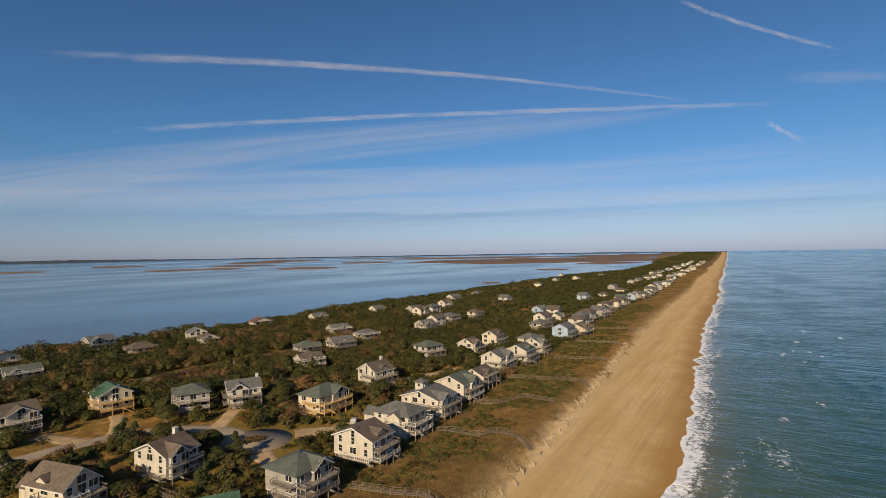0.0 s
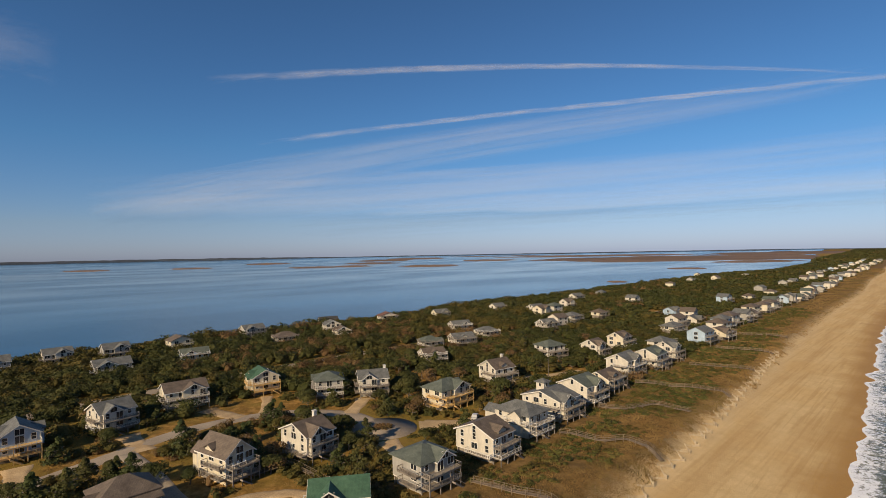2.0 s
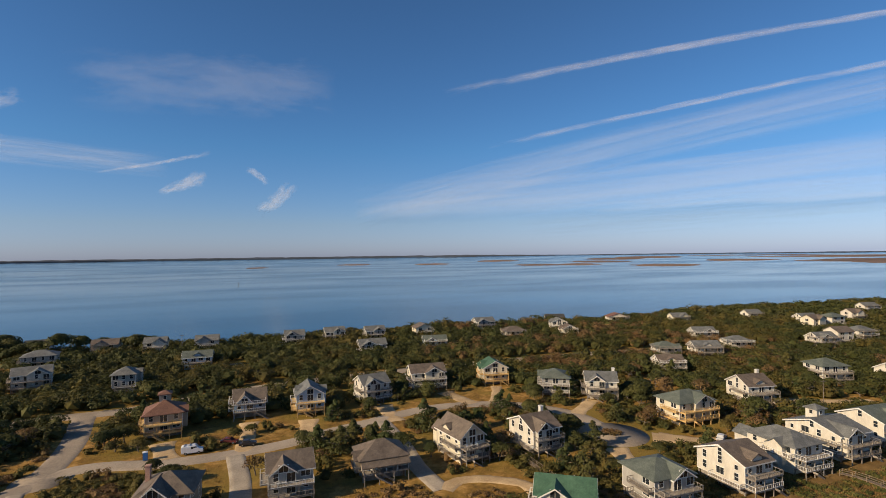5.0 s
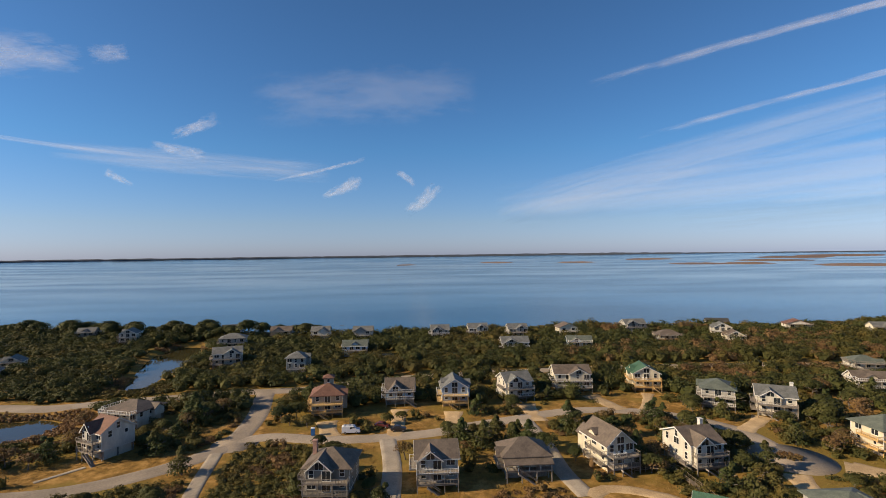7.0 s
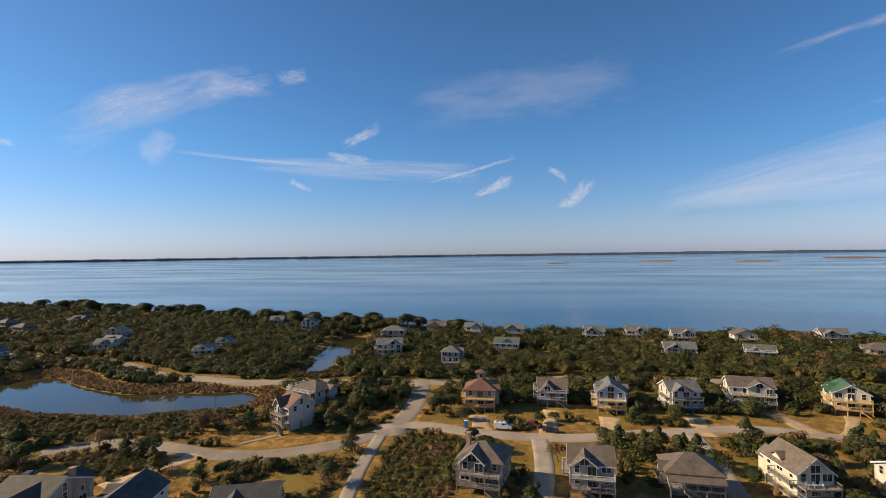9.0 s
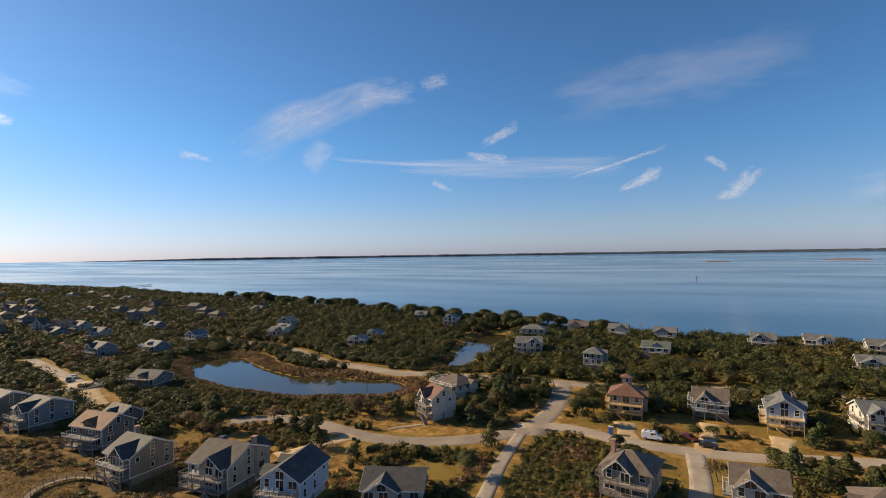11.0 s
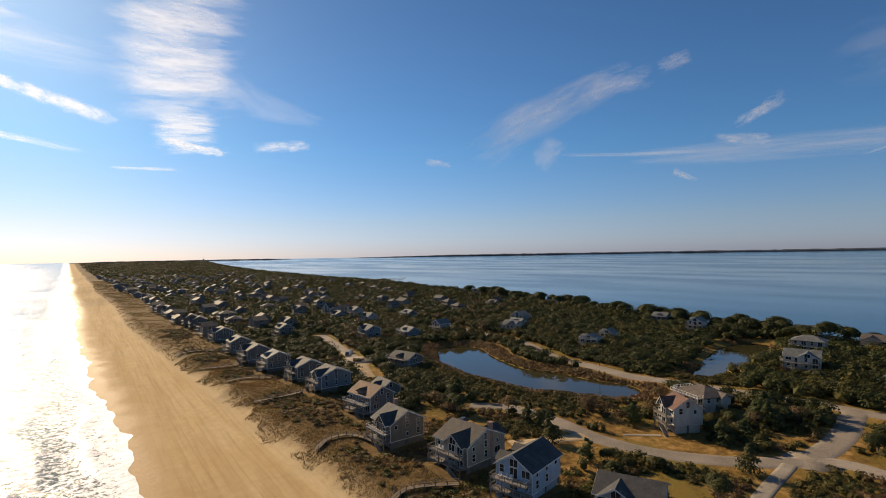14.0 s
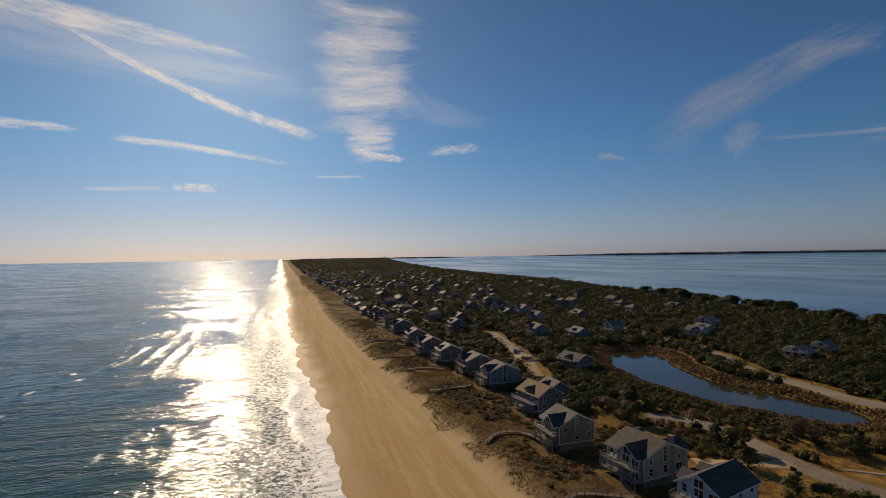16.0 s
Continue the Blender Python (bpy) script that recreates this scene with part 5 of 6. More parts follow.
lane("road", [(-130, -325), (-126, -300), (-118, -261), (-113, -240)], 6.0, ASPHALT, "asphalt lane ending in a circle", "road", 0.10)
disc("cul_de_sac", -112, -232, 9, ASPHALT, "round asphalt turning place with planted island", "road", 0.13)
lane("sand_drive", [(-110, -225), (-104, -208), (-100, -198)], 6, GRAVEL, "sandy drive behind the front houses", "driveway", 0.15)
for x0, y0, x1, y1, w in ((-166, 70, -184, 66, 5.0), (-165, 78, -184, 88, 3.4), (-158, 40, -176, 40, 5), (-152, 12, -170, 14, 5), (-149, -5, -174, -4, 4.5), (-150, -24, -164, -27, 5),
                          (-143, 97, -155, 112, 4.5), (-117, 105, -106, 120, 6), (-118, 108, -98, 128, 3.6), (-114, 90, -98, 84, 5), (-118, -96, -96, -104, 4.5), (-130, 170, -115, 200, 5)):
    lane("driveway", [(x0, y0), ((x0 + x1) / 2 + 0.5, (y0 + y1) / 2), (x1, y1)], w, GRAVEL, "sandy gravel driveway of a beach house", "driveway", 0.14)


def boardwalk(pts, label):
    """A walkway over the dune: planks on posts, with rails."""
    ob = new("boardwalk")
    x0, y0 = pts[0]
    ob.matrix_world = pose(x0, y0, 0)
    tagged(ob, label, "boardwalk", "dune boardwalks")
    c = smooth_path(pts, 1.2)
    h = land(np.array([p.x for p in c]), np.array([p.y for p in c])) + 0.6
    side = [Vector((-(b - a).y, (b - a).x)).normalized() for a, b in zip([c[0]] + c[:-1], c[1:] + [c[-1]])]

    def run(name, off, w, z, thick):
        """One long board that follows the walk."""
        bm, rings = bmesh.new(), []
        for p, s, hh in zip(c, side, h):
            q = Vector((p.x - x0, p.y - y0)) + s * off
            rings.append([bm.verts.new((q.x + s.x * e, q.y + s.y * e, hh + z + t)) for e, t in ((-w / 2, 0), (w / 2, 0), (w / 2, thick), (-w / 2, thick))])
        for a, b in zip(rings, rings[1:]):
            for k in range(4):
                bm.faces.new((a[k], a[(k + 1) % 4], b[(k + 1) % 4], b[k]))
        bm.faces.new(rings[0])
        bm.faces.new(rings[-1][::-1])
        part(name, bm, WALKWOOD, ob)
    run("deck", 0, 1.3, -0.07, 0.14)
    for e in (-0.65, 0.65):
        run("handrail", e, 0.09, 0.9, 0.07)
        run("middle_rail", e, 0.05, 0.46, 0.05)
        for k in range(0, len(c), 2):
            q = c[k] + side[k] * e
            upright(ob, "post", WALKWOOD, q.x - x0, q.y - y0, 0.14, h[k] - 1.8, h[k] + 1.0)


for pts in ([(-80, 126), (-69, 128), (-63, 133), (-52, 128)], [(-84, 156), (-76, 159), (-71, 171), (-59, 168)], [(-88, 193), (-76, 196), (-61, 201), (-56, 198)],
            [(-78, 86), (-68, 88), (-60, 90), (-54, 86)], [(-84, 240), (-72, 243), (-60, 247)], [(-66, -128), (-63, -136), (-57, -137), (-51, -132)],
            [(-69, -92), (-65, -94), (-58, -96), (-52, -93)], [(-68, -190), (-60, -188), (-50, -190)], [(-66, -222), (-58, -226), (-48, -224)], [(-62, -262), (-52, -258), (-44, -260)],
            [(-88, 290), (-72, 292), (-62, 288)], [(-92, 340), (-76, 344), (-66, 342)], [(-60, -305), (-50, -308), (-40, -304)]):
    boardwalk(pts, "weathered wooden boardwalk over the dune")
boardwalk([(-119, 53), (-119.5, 62), (-112, 63), (-103, 63)], "grey plank walk beside a house")

# ---- plants ----
rng = np.random.default_rng(3)
MX0, MY0, MW, MH = -520, -720, 520, 1440       # plan of the planted stretch, one metre a cell
taken = np.zeros((MH, MW), bool)


def take(cx, cy, r, rx=None, ry=None, turn=0.0):
    """Mark a disc or a turned rectangle as occupied."""
    rr = r if rx is None else math.hypot(rx, ry)
    x0, x1 = int(max(0, cx - rr - MX0)), int(min(MW, cx + rr - MX0 + 2))
    y0, y1 = int(max(0, cy - rr - MY0)), int(min(MH, cy + rr - MY0 + 2))
    if x0 >= x1 or y0 >= y1:
        return
    gx, gy = np.meshgrid(np.arange(x0, x1) + MX0 - cx, np.arange(y0, y1) + MY0 - cy)
    if rx is None:
        m = np.hypot(gx, gy) < r
    else:
        c, s = math.cos(radians(turn)), math.sin(radians(turn))
        m = (np.abs(gx * c + gy * s) < rx) & (np.abs(-gx * s + gy * c) < ry)
    taken[y0:y1, x0:x1] |= m


for cx, cy, hx, hy, tn in FOOTPRINTS:
    c, s = math.cos(radians(tn)), math.sin(radians(tn))
    take(cx + 2.0 * c, cy + 2.0 * s, 0, hx + (0.6 if cx < -195 else 1.8), hy + (0.0 if cx < -195 else 0.5), tn)
for cx, cy, r in CLEAR:
    take(cx, cy, r)
# lawns and bare yards
for cx, cy, hx, hy, tn in ((-134, -12, 10, 5, 0), (-133, -82, 8, 14, 10), (-134, -68, 6, 8, 40), (-158, -28, 7, 9, 0), (-158, 2, 5, 12, 0), (-172, 54, 8, 8, 0), (-175, 80, 9, 8, 0), (-138, 46, 8, 5, 0),
                           (-100, -125, 6, 6, 0), (-104, 30, 8, 10, 0), (-107, 48, 8, 10, 0), (-100, 6, 9, 10, 0), (-136, 22, 5, 6, 0), (-130, 75, 6, 6, 0), (-100, 88, 5, 6, 0), (-162, 25, 4, 8, 0), (-105, 142, 4, 8, 0),
                           (-108, -64, 6, 8, 0), (-106, -90, 6, 10, 0), (-92, -140, 6, 6, 0), (-158, -60, 6, 4, 0), (-125, 8, 20, 3, 0), (-104, -20, 8, 4, 0)):
    take(cx, cy, 0, hx, hy, tn)


def free(x, y):
    ix, iy = np.floor(x - MX0).astype(int), np.floor(y - MY0).astype(int)
    ok = (ix >= 0) & (ix < MW) & (iy >= 0) & (iy < MH)
    return ~ok | ~taken[np.clip(iy, 0, MH - 1), np.clip(ix, 0, MW - 1)]


def scatter(x0, x1, y0, y1, gap):
    """Jittered places over a stretch of the plan."""
    gx, gy = np.meshgrid(np.arange(x0, x1, gap), np.arange(y0, y1, gap))
    x = gx.ravel() + rng.uniform(-0.55, 0.55, gx.size) * gap
    y = gy.ravel() + rng.uniform(-0.55, 0.55, gx.size) * gap
    return x, y


def inland_of(x, y):
    return coast(y) - x


def soup(x, y, z, r, h, count, size, flat=1.0, up=0.4):
    """Leaf clumps on the lobes of crowns: x, y, z the foot, r the radius, h the height. Returns corners, three a leaf."""
    n = len(x)
    k = np.repeat(np.arange(n), count)
    m = len(k)
    lobes = 7
    lx = rng.normal(size=(n, lobes, 3))
    lx /= np.linalg.norm(lx, axis=2, keepdims=True)
    lx[:, :, 2] = np.abs(lx[:, :, 2]) * 0.9 - 0.15
    lob = rng.integers(0, lobes, m)
    d = rng.normal(size=(m, 3))
    d /= np.linalg.norm(d, axis=1, keepdims=True)
    d[:, 2] = np.where(d[:, 2] < -0.35, -d[:, 2], d[:, 2])
    off = lx[k, lob] * 0.52 + d * (0.50 + 0.12 * rng.random((m, 1)))
    c = np.stack([x[k] + off[:, 0] * r[k], y[k] + off[:, 1] * r[k], z[k] + h[k] * (0.55 + 0.42 * off[:, 2] * flat)], -1)
    nrm = d + 0.33 * rng.normal(size=(m, 3))
    nrm[:, 2] += up
    nrm /= np.linalg.norm(nrm, axis=1, keepdims=True)
    t = np.cross(nrm, rng.normal(size=(m, 3)))
    t /= np.linalg.norm(t, axis=1, keepdims=True)
    b = np.cross(nrm, t)
    s = size * (0.6 + 0.8 * rng.random((m, 1))) * np.sqrt(r[k] / r.mean())[:, None]
    return np.stack([c + t * s, c - t * s * 0.5 + b * s * 0.8, c - t * s * 0.5 - b * s * 0.8], 1).reshape(-1, 3)


ICO_V = bmesh.new()
bmesh.ops.create_icosphere(ICO_V, subdivisions=1, radius=1)
ICO_P = np.array([v.co[:] for v in ICO_V.verts])
ICO_F = np.array([[v.index for v in f.verts] for f in ICO_V.faces])
ICO_V.free()


def cores(x, y, z, r, h):
    """The dense inside of each crown."""
    n = len(x)
    p = ICO_P[None] * (0.72 + 0.25 * rng.random((n, len(ICO_P), 1)))
    v = np.stack([x[:, None] + p[:, :, 0] * r[:, None] * 0.70, y[:, None] + p[:, :, 1] * r[:, None] * 0.70, z[:, None] + h[:, None] * (0.40 + 0.40 * p[:, :, 2])], -1)
    f = ICO_F[None] + (np.arange(n) * len(ICO_P))[:, None, None]
    return v.reshape(-1, 3), f.reshape(-1, 3)


def thicket(name, x, y, r, h, count, size, material, label, category, sink=0.3, flat=1.0):
    z = land(x, y) - sink
    v = soup(x, y, z, r, h, count, size, flat)
    f = np.arange(len(v)).reshape(-1, 3)
    cv, cf = cores(x, y, z, r, h)
    ob = sheet(name, np.concatenate([v, cv]), np.concatenate([f, cf + len(v)]), material)
    return tagged(ob, label, category, kind="stuff")


def woods(x0, x1, y0, y1, gap, keep):
    """Places for trees: inland, dry, off roads and houses."""
    x, y = scatter(x0, x1, y0, y1, gap)
    u = inland_of(x, y)
    ok = free(x, y) & (u > 70) & (x > sound_edge(y) + 6) & (pond_gap(x, y) > np.where(x > -205, 9, 3))
    ok &= ~((x > -153) & (x < -118) & (y > -218) & (y < -108)) & ~((x > -222) & (x < -196) & (y > -124) & (y < -96))
    ok &= keep(x, y, u)
    return x[ok], y[ok]


def yards(x, y):
    """Where the front lanes lie: more open."""
    return (x > -178) & (y > -142) & (y < 152)


def split(x, y, share, seed):
    m = rough_field(x, y, 26, 3, seed) * 0.5 + 0.5 + rng.uniform(-0.18, 0.18, len(x)) < share
    return m


# dense oak woods, nearest
def forest_block(xr, yr, gap, count, size, scale=1.0):
    x, y = woods(*xr, *yr, gap, lambda a, b, u: ~yards(a, b) & ((b < 1300) | (u < 300)))
    if not len(x):
        return
    north = np.clip((y + 50) / 150, 0, 1)
    tall = np.clip(1 - (x - sound_edge(y)) / 60, 0, 1) * np.clip((-y - 70) / 60, 0, 1) * np.clip((700 + y) / 200, 0, 1)
    hh = (4.9 + 1.5 * rough_field(x, y, 30, 3, 61) + 1.0 * rough_field(x, y, 11, 1, 62) + 0.9 * np.clip((-200 - x) / 60, 0, 1) + rng.uniform(-0.8, 0.8, len(x)) + 3.0 * tall * rng.random(len(x))) * scale
    hh *= 0.72 + 0.28 * np.clip((inland_of(x, y) - 70) / 70, 0, 1)
    rr = gap * rng.uniform(0.55, 0.85, len(x))
    # broad crowns stand up here and there over the wind-clipped rest
    crown = rng.random(len(x)) < 0.18
    rr, hh = np.where(crown, rr * rng.uniform(1.2, 1.55, len(x)), rr), np.where(crown, hh * rng.uniform(1.08, 1.3, len(x)), hh * rng.uniform(0.75, 1.05, len(x)))
    brush = split(x, y, 0.06 + 0.13 * north + 0.24 * np.exp(-((y - 165) / 75) ** 2) + 0.20 * np.clip((-y - 140) / 160, 0, 1), 63) & (rng.random(len(x)) < 0.8)
    myrt = ~brush & split(x, y, 0.42, 65)
    oak = ~brush & ~myrt
    for sel, mat_, nm, lb in ((oak, OAK, "oak_wood", "dark olive live oak canopy"), (myrt, MYRTLE, "myrtle_thicket", "olive wax myrtle and bay thicket"), (brush, BRUSH, "bare_brush", "leafless reddish brown brush among the oaks")):
        if sel.sum():
            thicket(nm, x[sel], y[sel], rr[sel], hh[sel], count, size, mat_, lb, "woods" if nm != "bare_brush" else "brush")


forest_block((-260, -60), (-330, 330), 4.7, 175, 0.36)
forest_block((-420, -260), (-330, 330), 5.2, 105, 0.50)
forest_block((-480, 0), (330, 760), 6.0, 42, 0.80)
forest_block((-540, 20), (-760, -330), 6.0, 42, 0.80)
forest_block((-480, 0), (760, 1700), 9.0, 20, 1.5)
forest_block((-640, 60), (-1700, -760), 9.0, 15, 1.6)
forest_block((-700, 0), (1700, 4700), 20.0, 10, 3.2, 0.7)
forest_block((-900, 160), (-4700, -1700), 20.0, 10, 3.2, 0.7)

# shrubs of the yards
x, y = woods(-180, -74, -145, 155, 2.6, lambda a, b, u: yards(a, b))


def lots(x, y):
    """Empty lots, overgrown from edge to edge."""
    return ((y < -24) & (y > -47) & (x > -142) & (x < -98)) | ((y < -52) & (y > -74) & (x > -124) & (x < -98)) | ((x > -128) & (x < -100) & (y < -104) & (y > -142)) | ((x > -150) & (x < -126) & (y < -118))


m = ~lots(x, y) & (rough_field(x, y, 13, 3, 71) > -0.08) & (rng.random(len(x)) < 0.92)
x, y = x[m], y[m]
r, h = rng.uniform(1.2, 2.3, len(x)), rng.uniform(1.0, 3.4, len(x))
b = split(x, y, 0.34, 73)
lx, ly = woods(-152, -96, -145, 155, 1.75, lambda a, b, u: lots(a, b))
lb = rough_field(lx, ly, 9, 3, 77) > 0.22
for sel, mat_, lab in ((~lb, MYRTLE, "dense low olive thicket on an empty lot"), (lb, BRUSH, "bare brown twigs in the thicket of an empty lot")):
    thicket("lot_thicket", lx[sel], ly[sel], rng.uniform(1.1, 1.8, sel.sum()), rng.uniform(1.0, 2.0, sel.sum()), 64, 0.19, mat_, lab, "shrubs")
thicket("yard_shrubs", x[~b], y[~b], r[~b], h[~b], 90, 0.26, MYRTLE, "olive green shrubs between houses", "shrubs")
thicket("yard_brush", x[b], y[b], r[b], h[b], 90, 0.24, BRUSH, "reddish brown bare shrubs between houses", "brush")

# low reddish growth in front of the houses
x, y = scatter(-114, -88, 2, 62, 1.9)
m = (((x + 104) / 9) ** 2 + ((y - 27) / 12) ** 2 < 1) | (((x + 98) / 6) ** 2 + ((y - 46) / 7) ** 2 < 1)
taken_lawn = taken.copy()
taken[:] = False
for cx, cy, rr_ in CLEAR:
    take(cx, cy, rr_)
for cx, cy, hx, hy, tn in FOOTPRINTS:
    take(cx, cy, 0, hx + 1.5, hy + 1.0, tn)
m &= free(x, y)
taken[:] = taken_lawn
x, y = x[m], y[m]
thicket("heath", x, y, rng.uniform(0.8, 1.5, len(x)), rng.uniform(0.5, 1.0, len(x)), 60, 0.2, BRUSH, "low reddish brown heath between house and dune", "brush", 0.15)

# low growth between the lane and the pond
x, y = scatter(-151, -118, -216, -108, 2.4)
m = free(x, y) & (pond_gap(x, y) > 4) & (rough_field(x, y, 14, 2, 75) > -0.62)
x, y = x[m], y[m]
ex, ey = scatter(-222, -196, -126, -94, 2.3)
m = free(ex, ey) & (pond_gap(ex, ey) > 2)
x, y = np.concatenate([x, ex[m]]), np.concatenate([y, ey[m]])
thicket("bank_shrubs", x, y, rng.uniform(1.3, 2.3, len(x)), rng.uniform(1.2, 2.2, len(x)) + 1.2 * np.clip(rough_field(x, y, 18, 2, 76), 0, 1), 70, 0.28, MYRTLE, "olive shrubs on the pond's bank", "shrubs")

# dune scrub behind the ridge
x, y = scatter(-120, -30, -420, 520, 2.3)
u = inland_of(x, y)
south = np.clip((-40 - y) / 60, 0, 1)
m = free(x, y) & (u > 50 - 8 * np.clip(y / 60, 0, 1) - 9 * south) & (u < 84) & (rough_field(x, y, 20, 3, 81) + (u - 64) / 40 > 0.02 - 0.5 * np.clip(y / 60, 0, 1) - 0.42 * south)
x, y, south = x[m], y[m], south[m]
dry = rng.random(len(x)) < 0.62 * south
for sel, mat_, lab in ((~dry, SCRUB, "low green scrub behind the dune ridge"), (dry, BRUSH, "low russet scrub on the dune ridge")):
    thicket("dune_scrub", x[sel], y[sel], rng.uniform(0.9, 1.9, sel.sum()), rng.uniform(0.5, 1.3, sel.sum()), 50, 0.22, mat_, lab, "scrub", 0.2)

# reeds round the ponds
x, y = scatter(-330, -125, -260, -95, 1.3)
g = pond_gap(x, y)
m = (g > -1.0) & (g < 7.5) & free(x, y) & (rough_field(x, y, 18, 2, 83) > -0.55 + (x < -205) * 0.75)
x, y = x[m], y[m]
thicket("reeds", x, y, rng.uniform(0.6, 1.0, len(x)), rng.uniform(0.9, 1.7, len(x)), 20, 0.24, REEDS, "dry brown reeds at the pond's edge", "reeds", 0.1)


def grass_tufts(name, x, y, h, spread, blades, material, label):
    """Tufts of upright blades."""
    k = np.repeat(np.arange(len(x)), blades)
    m = len(k)
    a = rng.uniform(0, 2 * np.pi, m)
    ox, oy = rng.normal(0, spread, m), rng.normal(0, spread, m)
    bx, by = x[k] + ox, y[k] + oy
    bz = land(bx, by) - 0.03
    ln = rng.uniform(0.15, 0.6, m) * h[k]
    w = (0.05 + 0.07 * rng.random(m)) * (1 + 1.2 * (spread > 0.6))
    p0 = np.stack([bx - np.cos(a) * w, by - np.sin(a) * w, bz], -1)
    p1 = np.stack([bx + np.cos(a) * w, by + np.sin(a) * w, bz], -1)
    p2 = np.stack([bx + rng.normal(0, 0.45, m) * ln, by + rng.normal(0, 0.45, m) * ln, bz + h[k] * rng.uniform(0.6, 1.1, m)], -1)
    v = np.stack([p0, p1, p2], 1).reshape(-1, 3)
    return tagged(sheet(name, v, np.arange(len(v)).reshape(-1, 3), material), label, "grass", kind="stuff")


x, y = scatter(-115, -20, -300, 330, 0.80)
u = inland_of(x, y)
m = free(x, y) & (u > 33 + 3 * rough_field(x, y, 9, 2, 90)) & (u < 80) & (rough_field(x, y, 11, 3, 91) > -0.5 + np.clip((40 - u) / 8, 0, 1) * 0.75)
grass_tufts("dune_grass", x[m], y[m], rng.uniform(0.3, 0.75, m.sum()) * (0.7 + 0.5 * np.clip(rough_field(x[m], y[m], 6, 2, 96), -0.6, 1)), 0.40, 10, DUNEGRASS, "tawny dune grass in tufts")
x, y = scatter(-150, 60, -1500, 1500, 2.4)
u = inland_of(x, y)
m = free(x, y) & (np.abs(y - 15) > 315) & (u > 34) & (u < 80) & (rough_field(x, y, 15, 3, 92) > -0.3)
grass_tufts("dune_grass_far", x[m], y[m], rng.uniform(0.5, 1.0, m.sum()), 0.8, 6, DUNEGRASS, "tawny dune grass further along")
x, y = scatter(-205, -72, -145, 155, 0.9)
m = (inland_of(x, y) > 74) & (pond_gap(x, y) > 3) & (rough_field(x, y, 16, 3, 94) > -0.15)
taken_all = taken.copy()
taken[:] = False
for cx, cy, rr_ in CLEAR:
    take(cx, cy, rr_ - 0.5)
for cx, cy, hx, hy, tn in FOOTPRINTS:
    take(cx, cy, 0, hx, hy, tn)
m &= free(x, y)
taken[:] = taken_all
grass_tufts("yard_grass", x[m], y[m], rng.uniform(0.12, 0.4, m.sum()), 0.35, 4, DUNEGRASS, "rough brown and green yard grass")


# single trees
def tree_kind(name, seed, r, h, count, size, material, conic):
    """One tree: a tapered trunk with limbs, and a ragged crown."""
    rnd_ = random.Random(seed)
    tree = new(name)
    bm = bmesh.new()
    rings = []
    for k in range(6):
        t = k / 5
        rad = 0.20 * (1 - 0.75 * t) * h / 5
        cx, cy = 0.25 * math.sin(3 * t + seed), 0.25 * math.cos(2 * t + seed) - 0.25
        rings.append([bm.verts.new((cx + rad * math.cos(a * math.pi / 3), cy + rad * math.sin(a * math.pi / 3), t * h * 0.8 - 0.3)) for a in range(6)])
    for a, b in zip(rings, rings[1:]):
        for k in range(6):
            bm.faces.new((a[k], a[(k + 1) % 6], b[(k + 1) % 6], b[k]))
    for k in range(7):
        a, t = rnd_.uniform(0, 6.28), rnd_.uniform(0.25, 0.7)
        p = Vector((0.25 * math.sin(3 * t + seed), 0.25 * math.cos(2 * t + seed) - 0.25, t * h * 0.8))
        beam(bm, p, p + Vector((math.cos(a) * r * 0.7, math.sin(a) * r * 0.7, h * 0.16)), 0.10, 0.10)
    part("trunk", bm, BARK, tree)
    z0 = np.zeros(1)
    if conic:
        v = []
        for lv in range(9):
            t = lv / 8
            rr = r * (1.0 - 0.8 * t ** 1.6) * rnd_.uniform(0.8, 1.15)
            v.append(soup(np.array([rnd_.uniform(-0.3, 0.3) * r]), np.array([rnd_.uniform(-0.3, 0.3) * r]), z0 + h * (0.10 + 0.78 * t) - 0.9, np.array([rr]), np.array([1.9]), count // 9, size))
        v = np.concatenate(v)
    else:
        v = soup(z0, z0, z0, np.array([r]), np.array([h]), count, size)
    sheet("crown", v, np.arange(len(v)).reshape(-1, 3), material, tree)
    return tree


KINDS = [("cedar_tree", tree_kind("cedar_tree", 1, 2.5, 5.4, 1500, 0.21, PINE, True), "dark green cedar with a ragged crown"),
         ("pine_tree", tree_kind("pine_tree", 2, 3.1, 6.4, 1700, 0.24, PINE, True), "bushy dark green pine with yellowish tips"),
         ("oak_tree", tree_kind("oak_tree", 3, 3.1, 5.2, 1300, 0.24, OAK, False), "round olive live oak"),
         ("oak_tree", tree_kind("oak_tree", 4, 2.4, 4.2, 1000, 0.22, OAK, False), "small wind-clipped live oak"),
         ("bare_tree", tree_kind("bare_tree", 5, 2.6, 5.0, 480, 0.22, BRUSH, False), "leafless reddish brown tree"),
         ("myrtle_bush", tree_kind("myrtle_bush", 6, 2.0, 3.0, 800, 0.2, MYRTLE, False), "rounded olive wax myrtle bush")]
placed = []


def plant(k, x, y, s, turn):
    name, proto, label = KINDS[k]
    m = pose(x, y, land1(x, y) - 0.15, 0, 0, turn) @ Matrix.Diagonal((s, s, s * rnd.uniform(0.9, 1.12), 1))
    if k not in placed:
        placed.append(k)
        t = proto
        t.matrix_basis = m
    else:
        t = copy_thing(proto, Matrix.Identity(4))
        t.matrix_basis = m
    tagged(t, label, "tree" if k < 5 else "bush", "trees among the houses")


